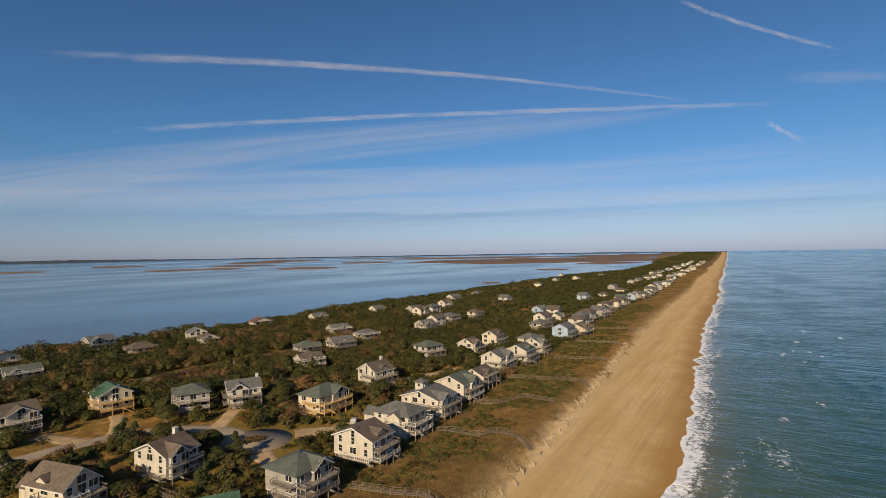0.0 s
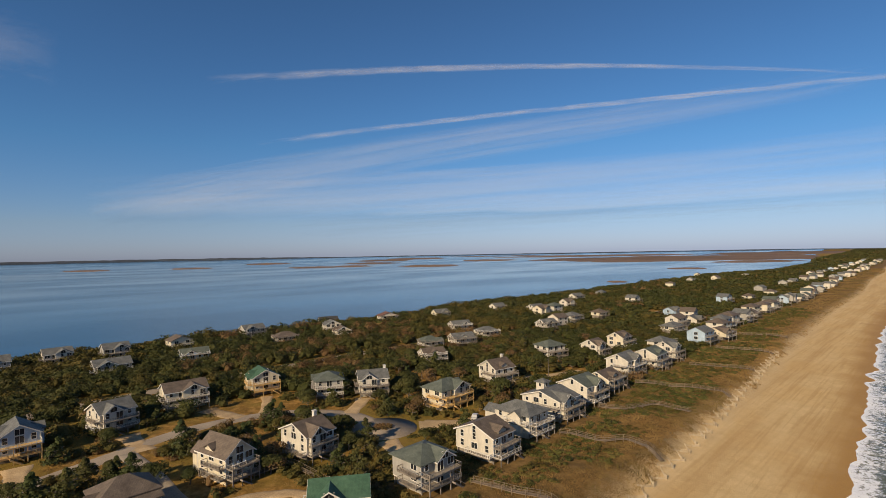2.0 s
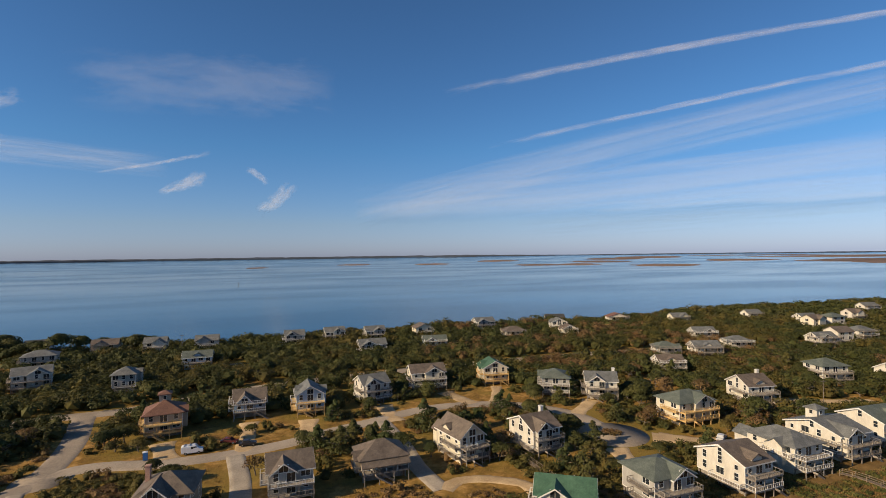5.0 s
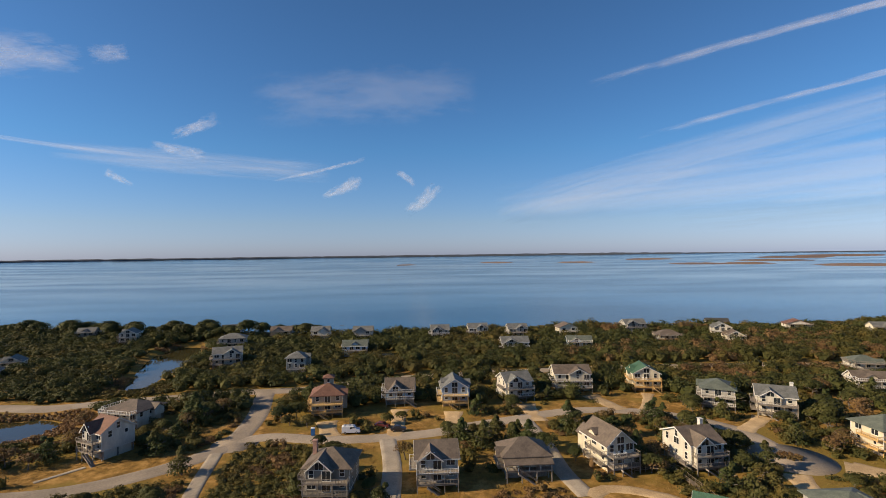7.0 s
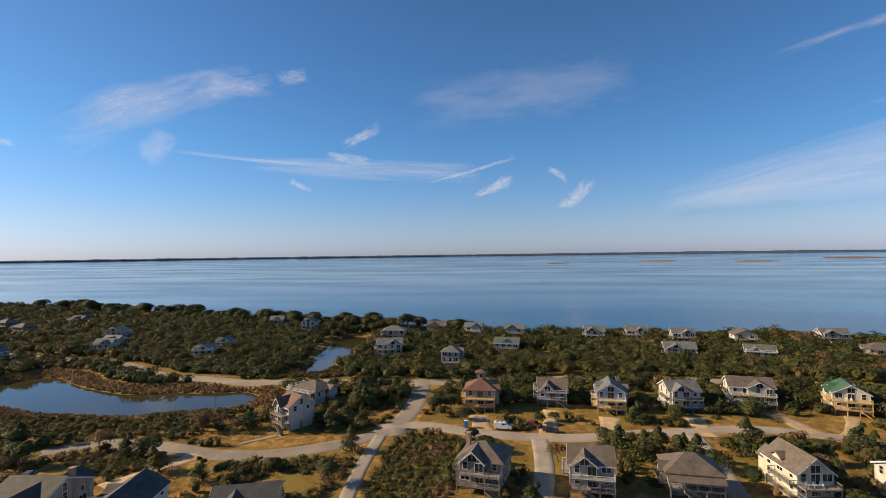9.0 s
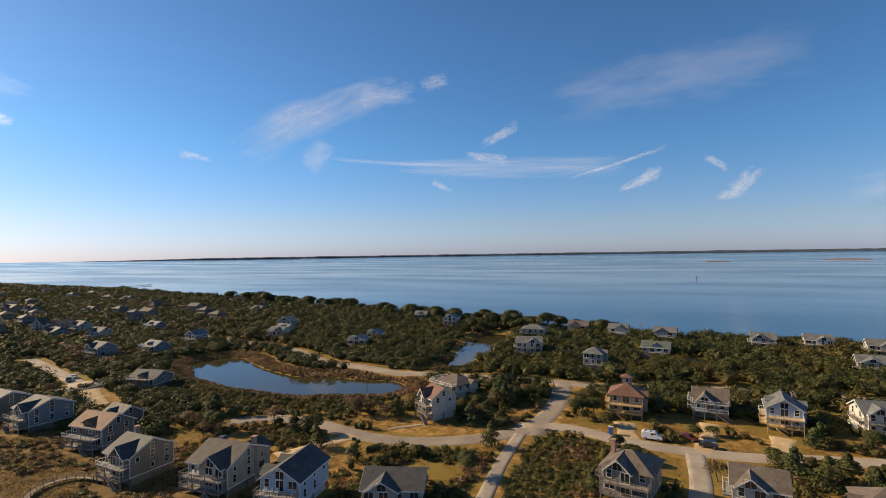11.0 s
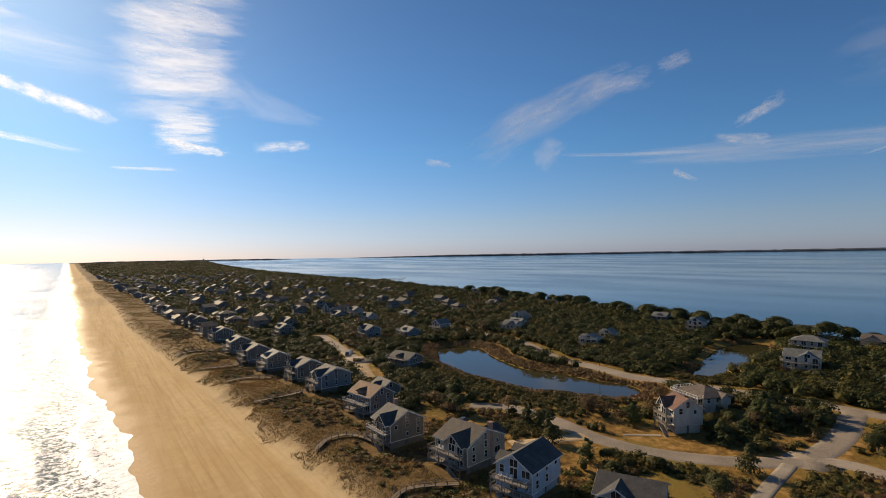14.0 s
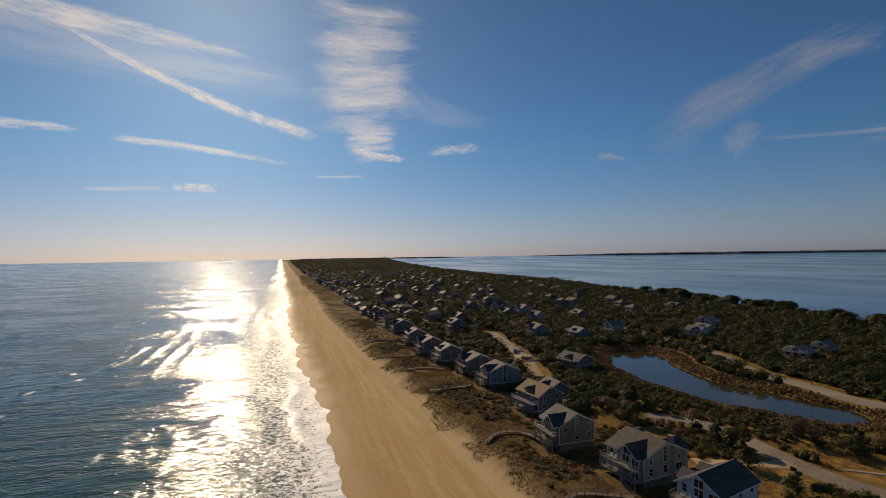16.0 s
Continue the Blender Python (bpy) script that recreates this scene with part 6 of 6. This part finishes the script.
# the trees that stand out beside lanes and houses
for k, x, y, s in ((1, -140, 14, 1.1), (1, -138, 19, 1.0), (0, -141, 56, 1.0), (1, -146, 47, 1.15), (0, -143, 62, 1.0), (1, -131, 79, 1.05), (2, -128, 84, 0.9), (0, -136, 70, 0.9), (4, -134, 52, 1.1), (4, -131, 57, 1.1),
                   (2, -133, 36, 0.9), (0, -138, 28, 1.0), (1, -135, 31, 1.0), (5, -160, -8, 1.0), (5, -163, -3, 0.9), (5, -159, -32, 1.2), (5, -161, -38, 1.0), (2, -168, -66, 1.1), (0, -164, -70, 1.0), (1, -172, -72, 1.0),
                   (0, -152, -68, 0.9), (5, -146, -60, 0.8), (0, -112, -113, 0.9), (2, -113, -108, 1.0), (1, -106, -98, 0.9), (0, -104, -84, 0.9), (4, -134, -108, 1.1), (4, -138, -112, 1.0), (4, -132, -2, 0.8), (1, -163, 108, 1.1),
                   (2, -146, 126, 1.2), (2, -150, 132, 1.1), (0, -108, 70, 0.9), (0, -104, 112, 0.9), (1, -112, 138, 1.0), (2, -118, 146, 1.1), (5, -112, 80, 1.0), (0, -98, 70, 0.8), (4, -150, 140, 1.2), (4, -142, 150, 1.2)):
    plant(k, x, y, s * 1.25, rnd.uniform(0, 360))
x, y = woods(-190, -84, -150, 240, 6.2, lambda a, b, u: (u > 84) & (rough_field(a, b, 22, 2, 97) > -0.15))
pick = rng.permutation(len(x))[:210]
for i in pick:
    plant(int(rng.choice([0, 1, 2, 2, 3, 3, 4, 5, 5])), float(x[i]), float(y[i]), float(rng.uniform(0.8, 1.3)), float(rng.uniform(0, 360)))
x, y = woods(-440, -320, -520, -60, 7.0, lambda a, b, u: a < sound_edge(b) + 34)
for i in rng.permutation(len(x))[:70]:
    plant(2, float(x[i]), float(y[i]), float(rng.uniform(1.7, 2.7)), float(rng.uniform(0, 360)))


# ---- small things ----
def sand_fence(x, y, turn):
    """A short slatted fence that catches sand."""
    bm = bmesh.new()
    for k in range(18):
        o = -2.0 + k * 4.0 / 17
        box(bm, o - 0.045, o + 0.045, -0.015, 0.015, -0.2, 0.72 + 0.12 * math.sin(k * 2.3))
    for z in (0.2, 0.55):
        box(bm, -2.0, 2.0, -0.02, -0.012, z, z + 0.03)
    f = new("sand_fence")
    part("slats", bm, DRIFTWOOD, f)
    for o in (-1.95, 1.95):
        upright(f, "post", DRIFTWOOD, o, -0.06, 0.12, -0.6, 1.0)
    f.matrix_world = pose(x, y, land1(x, y), 0, 0, turn)
    return tagged(f, "short weathered slat fence at the dune's foot", "fence", "sand fences along the dune")


first = None
for k, yy in enumerate(np.arange(60, 300, 3.2)):
    xx = float(coast(yy)) - 33.0 - 0.02 * max(0, yy - 100) + 0.5 * math.sin(k * 1.7)
    m = pose(xx, float(yy), land1(xx, float(yy)) - 0.05, 0, 0, 52 if k % 2 else 128)
    if first is None:
        first = sand_fence(xx, float(yy), 52)
    else:
        copy_thing(first, m)


def car(x, y, turn, body_col, label, van=False):
    """A parked vehicle with body, glass, wheels and lamps."""
    c = new("van" if van else "car")
    c.matrix_world = pose(x, y, land1(x, y) + 0.16, 0, 0, turn)
    ln, wd, hg = (5.4, 2.0, 2.2) if van else (4.7, 1.85, 1.6)
    bm = bmesh.new()
    prof = [(-ln / 2, 0.45), (-ln / 2, hg - 0.12), (-ln / 2 + 0.25, hg), (ln * 0.18, hg), (ln * 0.31, hg * 0.62), (ln / 2 - 0.1, hg * 0.52), (ln / 2, 0.45)] if van else \
        [(-ln / 2, 0.4), (-ln / 2, 0.95), (-ln * 0.36, 1.0), (-ln * 0.26, hg), (ln * 0.08, hg), (ln * 0.22, 1.02), (ln / 2 - 0.15, 0.9), (ln / 2, 0.4)]
    rows_ = []
    for yy_, ins in ((-wd / 2, 0.06), (-wd / 2 + 0.1, 0), (wd / 2 - 0.1, 0), (wd / 2, 0.06)):
        rows_.append([bm.verts.new((px * (1 - ins * 0.3), yy_ * (1 - (0.10 if pz > hg * 0.7 else 0)), pz - ins)) for px, pz in prof])
    for a, b2 in zip(rows_, rows_[1:]):
        for k in range(len(prof)):
            bm.faces.new((a[k], a[(k + 1) % len(prof)], b2[(k + 1) % len(prof)], b2[k]))
    bm.faces.new(rows_[0])
    bm.faces.new(rows_[-1][::-1])
    part("body", bm, paint(label[:12], body_col, 0.25), c)
    bm = bmesh.new()
    g0, g1 = (-ln * 0.05, ln * 0.2) if van else (-ln * 0.25, ln * 0.12)
    box(bm, g0, g1, -wd / 2 - 0.005 + 0.04, wd / 2 + 0.005 - 0.04, hg * 0.64, hg * 0.9)
    part("side_glass", bm, GLASS, c)
    for px in (-ln * 0.3, ln * 0.3):
        for s in (-1, 1):
            bm = bmesh.new()
            bmesh.ops.create_cone(bm, cap_ends=True, segments=18, radius1=0.34, radius2=0.34, depth=0.22, matrix=Matrix.Translation((px, s * (wd / 2 - 0.08), 0.34)) @ Matrix.Rotation(math.pi / 2, 4, "X"))
            w = part("wheel", bm, TYRE, c)
            bm = bmesh.new()
            bmesh.ops.create_cone(bm, cap_ends=True, segments=14, radius1=0.2, radius2=0.18, depth=0.24, matrix=Matrix.Translation((px, s * (wd / 2 - 0.06), 0.34)) @ Matrix.Rotation(math.pi / 2, 4, "X"))
            part("rim", bm, RIM, w)
    for s in (-1, 1):
        bm = bmesh.new()
        box(bm, ln / 2 - 0.06, ln / 2 + 0.02, s * wd * 0.36 - 0.18, s * wd * 0.36 + 0.18, 0.62, 0.8)
        part("headlight", bm, RIM, c)
    if van:
        bm = bmesh.new()
        for s in (-0.6, 0.6):
            beam(bm, (-ln * 0.4, s, hg + 0.15), (ln * 0.15, s, hg + 0.15), 0.08, 0.08)
        for px in (-ln * 0.35, -ln * 0.1, ln * 0.12):
            beam(bm, (px, -0.75, hg + 0.1), (px, 0.75, hg + 0.1), 0.08, 0.2)
        part("ladder_rack", bm, RIM, c)
    tagged(c, label, "van" if van else "car", "parked vehicles")


TYRE = paint("black_rubber", (0.02, 0.02, 0.02), 0.8)
RIM = paint("grey_metal", (0.5, 0.5, 0.5), 0.35, 0.8)
car(-152.5, -18, 92, (0.75, 0.76, 0.78), "white work van with ladder rack on the lane", van=True)
car(-157, -9, 70, (0.11, 0.03, 0.03), "dark red car parked on a sandy yard")
car(-153.5, -4, 88, (0.025, 0.025, 0.03), "black car parked at the lane's edge")
car(-96, -126, 20, (0.10, 0.11, 0.13), "dark grey car parked under a house")
car(-108, 121, 120, (0.45, 0.46, 0.47), "silver car on a sandy drive")
car(-113, -247, 60, (0.05, 0.05, 0.06), "dark car by the turning circle")
car(-117, -251, 60, (0.6, 0.6, 0.6), "pale car by the turning circle")

toilet = new("portable_toilet")
toilet.matrix_world = pose(-151.5, -29, land1(-151.5, -29) + 0.12, 0, 0, 10)
tagged(toilet, "bright blue portable toilet beside the lane", "portable toilet")
bm = bmesh.new()
box(bm, -0.58, 0.58, -0.58, 0.58, 0.1, 2.1)
bmesh.ops.bevel(bm, geom=bm.edges[:], offset=0.05, segments=2, affect="EDGES")
part("cabin", bm, paint("blue_plastic", (0.05, 0.22, 0.50), 0.4), toilet)
bm = bmesh.new()
roof_hip(bm, -0.62, 0.62, -0.62, 0.62, 2.1, 0.2, 0.06)
part("roof", bm, paint("pale_plastic", (0.6, 0.65, 0.7), 0.5), toilet)
bm = bmesh.new()
box(bm, 0.57, 0.61, -0.4, 0.4, 0.2, 2.0)
part("door", bm, paint("blue_door", (0.07, 0.28, 0.58), 0.4), toilet)


def pole(x, y, h):
    p = new("utility_pole")
    p.matrix_world = pose(x, y, land1(x, y))
    bm = bmesh.new()
    bmesh.ops.create_cone(bm, cap_ends=True, segments=10, radius1=0.16, radius2=0.10, depth=h + 1, matrix=Matrix.Translation((0, 0, h / 2 - 0.5)))
    part("post", bm, BARK, p)
    bm = bmesh.new()
    box(bm, -0.08, 0.08, -1.1, 1.1, h - 0.6, h - 0.42)
    part("crossarm", bm, BARK, p)
    tagged(p, "grey wooden utility pole among the trees", "utility pole", "utility poles")


for x, y, h in ((-195, -150, 10), (-192, -196, 10), (-300, -40, 12), (-118, 178, 9)):
    pole(x, y, h)

def channel_marker(x, y, h):
    p = new("channel_marker")
    p.matrix_world = pose(x, y, -0.5)
    bm = bmesh.new()
    bmesh.ops.create_cone(bm, cap_ends=True, segments=10, radius1=0.45, radius2=0.35, depth=h, matrix=Matrix.Translation((0, 0, h / 2)))
    part("post", bm, BARK, p)
    bm = bmesh.new()
    box(bm, 0.36, 0.44, -0.7, 0.7, h - 1.5, h)
    part("board", bm, BARK, p)
    tagged(p, "dark wooden channel marker standing in the sound", "channel marker", "channel markers")


for x, y, h in ((-1108, -44, 6.5), (-1980, -560, 6.0)):
    channel_marker(x, y, h)

def pier(x0, y0, x1, y1, width, high, gap, label):
    """A long deck on piles, out over the water."""
    p = new("pier")
    base = float(lip((x0 + x1) / 2, (y0 + y1) / 2, 0.0))
    p.matrix_world = pose(x0, y0, base)
    tagged(p, label, "pier", "piers")
    ex, ey = x1 - x0, y1 - y0
    ln = math.hypot(ex, ey)
    bm = bmesh.new()
    beam(bm, (0, 0, high), (ex, ey, high), width, 0.5)
    part("deck", bm, BARK, p)
    nx, ny = -ey / ln * width * 0.42, ex / ln * width * 0.42
    for k in range(int(ln / gap) + 1):
        for sd in (-1, 1):
            upright(p, "pile", BARK, ex * k * gap / ln + nx * sd, ey * k * gap / ln + ny * sd, width * 0.12, -1.0, high)


pier(-535, -1028, -640, -1056, 3.0, 1.8, 8.0, "low dark wooden pier reaching into the sound")
pier(185, -3750, 548, -3850, 9.0, 7.0, 30.0, "far dark fishing pier out over the ocean")

# a planted island in each turning circle
for x, y, r in ((-123, 96, 3.0), (-112, -232, 3.2)):
    n = 26
    a, d = rng.uniform(0, 6.28, n), r * np.sqrt(rng.random(n))
    thicket("planted_island", x + np.cos(a) * d, y + np.sin(a) * d, np.full(n, 0.7), np.full(n, 0.9), 40, 0.2, BRUSH, "brown shrubs planted in the turning circle", "shrubs", 0.0)

# a water tower and a pier far down the coast
# the tower's grey has distance haze mixed into it
WATERTOWER = paint("hazy_grey_paint", (0.24, 0.28, 0.32), 0.7)
tower = new("water_tower")
tower.matrix_world = pose(-760, -4250, 17)
tagged(tower, "distant grey water tower above the woods", "water tower")
bm = bmesh.new()
bmesh.ops.create_cone(bm, cap_ends=True, segments=12, radius1=4.5, radius2=3.8, depth=30, matrix=Matrix.Translation((0, 0, 15)))
part("stem", bm, WATERTOWER, tower)
bm = bmesh.new()
bmesh.ops.create_uvsphere(bm, u_segments=20, v_segments=12, radius=6.5)
for v in bm.verts:
    v.co.z = v.co.z * 0.7 + 31
part("tank", bm, WATERTOWER, tower)

# ---- sky: contrails and thin clouds, far off ----
FAR = 4550.0
TRAIL = cloud_material("contrail_ice", (14.0, 1.6), 0.60, 0.7, 0.36)
# sunlit copies are made more opaque to imitate light scattered forward near the sun
SUNTRAIL = cloud_material("sunlit_contrail_ice", (14.0, 1.6), 0.62, 0.6, 0.62)
VEIL = cloud_material("cirrus_veil", (3.0, 5.0), 0.47, 1.0, 0.23)
FAINT = cloud_material("cirrus_haze", (3.0, 3.0), 0.45, 0.9, 0.12)
FLUFF = cloud_material("cirrus_patch", (4.0, 3.0), 0.42, 0.9, 0.36)
TOWERFLUFF = cloud_material("streaked_cirrus", (10.0, 1.5), 0.50, 0.9, 0.48)
SUNFLUFF = cloud_material("sunlit_cirrus_patch", (5.0, 2.4), 0.46, 0.8, 0.55)


def on_dome(az, el, r=FAR, level=False):
    # away from the sun the clouds lie in one flat layer; towards it they stand far behind all else
    flat = np.minimum(r, (300 + (FAR - r)) / np.sin(np.radians(np.maximum(el, 1.0))))
    r = flat if level else r
    return np.stack([-np.sin(np.radians(az)) * np.cos(np.radians(el)) * r, np.cos(np.radians(az)) * np.cos(np.radians(el)) * r, EYE + np.sin(np.radians(el)) * r], -1)


SKY_N = [0]


def ribbon(name, a, b, c, w0, w1, material, label, category):
    """A band of cloud through three points of the sky (heading, height), w0 to w1 degrees wide."""
    SKY_N[0] += 1
    t = np.linspace(0, 1, 49)
    a, b, c = (np.array(p, float) for p in (a, b, c))
    mid = 2 * b - 0.5 * (a + c)
    p = (1 - t)[:, None] ** 2 * a + 2 * (t * (1 - t))[:, None] * mid + (t ** 2)[:, None] * c
    d = np.gradient(p, axis=0)
    d[:, 0] *= np.cos(np.radians(p[:, 1]))
    d /= np.linalg.norm(d, axis=1, keepdims=True)
    nn = np.stack([-d[:, 1] / np.cos(np.radians(p[:, 1])), d[:, 0]], -1)
    w = (w0 + (w1 - w0) * t) / 2
    cols = 9
    v = np.concatenate([on_dome(*(p + nn * (w * s)[:, None]).T, r=FAR - 6 * SKY_N[0], level=abs((b[0] - SUN_AZ + 180) % 360 - 180) > 42) for s in np.linspace(-1, 1, cols)])
    ob = sheet(name, v, grid_faces(49, cols), material, None, True)
    uv = ob.data.uv_layers.new(name="UVMap")
    idx = np.empty(len(ob.data.loops), np.int32)
    ob.data.loops.foreach_get("vertex_index", idx)
    uv.data.foreach_set("uv", np.stack([t[idx % 49], (idx // 49) / (cols - 1)], -1).astype(np.float32).ravel())
    return tagged(ob, label, category, kind="structure")


ribbon("contrail", (70.0, 17.6), (37.0, 20.0), (4.4, 14.5), 1.2, 0.35, TRAIL, "long thin white contrail across blue sky", "contrail")
ribbon("contrail", (65.0, 11.8), (31.5, 15.4), (-5.3, 13.0), 0.75, 0.6, TRAIL, "long white contrail across blue sky", "contrail")
ribbon("contrail", (6.5, 24.3), (-0.5, 20.4), (-7.3, 16.9), 0.6, 0.4, TRAIL, "short white contrail high in the sky", "contrail")
ribbon("contrail", (-1.2, 12.0), (-2.6, 10.8), (-4.2, 9.7), 0.7, 0.5, TRAIL, "short fading white contrail", "contrail")
ribbon("contrail", (-2.7, 15.4), (-6.9, 14.8), (-12.6, 13.5), 1.8, 1.2, FAINT, "faint contrail over the ocean", "contrail")
ribbon("cirrus_band", (80, 4.0), (48, 11.4), (4, 14.6), 5.5, 3.2, VEIL, "broad faint band of cirrus", "cloud")
ribbon("cirrus_band", (80, 4.6), (42, 7.6), (-12, 8.4), 6.5, 4.5, VEIL, "pale low band of cirrus over the sound", "cloud")
ribbon("cirrus_band", (62, 3.4), (24, 4.8), (-14, 4.6), 5.0, 4.0, VEIL, "pale low band of cirrus near the horizon", "cloud")
ribbon("cirrus_wisp", (141.5, 10.6), (131.0, 16.0), (121.5, 18.0), 6.0, 3.6, FLUFF, "brushed wisp of white cirrus", "cloud")
ribbon("cirrus_wisp", (121.2, 18.4), (119.6, 18.8), (118.0, 19.2), 1.8, 2.0, VEIL, "small tuft at the end of a cirrus wisp", "cloud")
ribbon("cirrus_wisp", (134.0, 9.6), (132.6, 10.9), (131.6, 12.4), 3.4, 3.2, VEIL, "ragged lower edge of a cirrus wisp", "cloud")
ribbon("cirrus_wisp", (114.4, 12.0), (112.3, 13.0), (110.0, 14.2), 1.2, 1.7, FLUFF, "small bright wisp of cloud", "cloud")
ribbon("cirrus_wisp", (119.9, 8.2), (119.0, 7.7), (117.7, 7.0), 1.2, 0.5, FLUFF, "small bright fleck of cloud", "cloud")
ribbon("cirrus_wisp", (90.4, 4.7), (88.2, 6.2), (86.8, 8.0), 1.9, 2.0, FLUFF, "hooked wisp of cloud", "cloud")
ribbon("cirrus_wisp", (91.5, 9.3), (90.3, 8.7), (89.3, 7.7), 0.9, 0.9, FLUFF, "small fleck of cloud", "cloud")
ribbon("cirrus_wisp", (124.1, 9.7), (112.0, 9.5), (98.6, 9.1), 2.4, 2.8, VEIL, "long low wisp of cloud over the sound", "cloud")
ribbon("cirrus_wisp", (116.2, 11.1), (113.5, 10.6), (111.0, 10.2), 1.2, 1.6, FLUFF, "small fleck of cloud", "cloud")
ribbon("cirrus_wisp", (99.6, 6.5), (97.3, 7.4), (95.2, 8.4), 0.8, 2.2, FLUFF, "small wisp of cloud", "cloud")
ribbon("cirrus_wisp", (131.5, 10.7), (124.5, 10.2), (117.0, 9.9), 0.5, 0.5, VEIL, "thin streak of cloud over the sound", "cloud")
ribbon("contrail", (105.1, 8.0), (99.8, 9.3), (94.8, 10.7), 0.3, 0.6, TRAIL, "short thin contrail over the sound", "contrail")
ribbon("cirrus_wisp", (146.4, 10.4), (144.9, 10.2), (143.3, 10.0), 1.1, 0.8, FLUFF, "small bright fleck of cloud", "cloud")
ribbon("cirrus_wisp", (107, 16.0), (95.2, 17.4), (82.0, 17.6), 6.0, 8.0, FAINT, "faint high veil of cirrus", "cloud")
ribbon("cirrus_tower", (171.6, 27.5), (172.0, 20.4), (171.6, 13.4), 13.0, 12.0, TOWERFLUFF, "tall white patch of cirrus near the sun", "cloud")
ribbon("cirrus_tower", (171.4, 15.2), (171.4, 12.8), (171.2, 10.4), 7.0, 6.0, TOWERFLUFF, "ragged foot of a white cirrus patch", "cloud")
ribbon("cirrus_wisp", (173.8, 12.0), (170.6, 11.1), (167.2, 10.8), 1.2, 1.2, SUNFLUFF, "flat white streak below a cirrus patch", "cloud")
ribbon("cirrus_wisp", (169.5, 18.2), (164.9, 16.1), (157.5, 14.6), 6.5, 2.0, FAINT, "thin cirrus drawn out sideways", "cloud")
ribbon("contrail", (-157.5, 21.6), (-171.5, 16.2), (176.5 - 360, 12.9), 0.7, 1.9, SUNTRAIL, "bright broad contrail below the sun", "contrail")
ribbon("cirrus_wisp", (-162.0, 11.5), (-170.4, 11.2), (-180.4, 9.9), 1.0, 0.8, SUNFLUFF, "flat lens of white cloud over the ocean", "cloud")
ribbon("cirrus_wisp", (-168.5, 7.2), (-170.4, 7.2), (-173.2, 7.2), 1.2, 1.1, SUNFLUFF, "small flat cloud over the ocean", "cloud")
ribbon("cirrus_wisp", (-150.0, 11.5), (-155.5, 11.8), (-161.0, 12.0), 1.5, 0.8, SUNFLUFF, "flat white cloud over the ocean", "cloud")
ribbon("cirrus_wisp", (-161.0, 6.6), (-164.6, 6.8), (-168.2, 7.0), 0.6, 0.6, FLUFF, "thin streak of cloud over the ocean", "cloud")
ribbon("cirrus_wisp", (165.0, 11.4), (162.0, 11.7), (159.0, 11.9), 1.3, 1.6, FLUFF, "small flat cloud above the woods", "cloud")
ribbon("cirrus_wisp", (178.0, 8.7), (174.8, 8.8), (171.6, 8.9), 0.4, 0.4, FLUFF, "thin streak of cloud", "cloud")
ribbon("cirrus_veil", (-150, 20.0), (-166.4, 19.4), (176 - 360, 18.0), 8.0, 4.0, VEIL, "bright veil of cirrus round the sun", "cloud")
ribbon("cirrus_veil", (-150, 21.6), (-162, 21.4), (-176, 20.6), 3.0, 2.0, SUNFLUFF, "bright ragged streak of cirrus under the sun", "cloud")
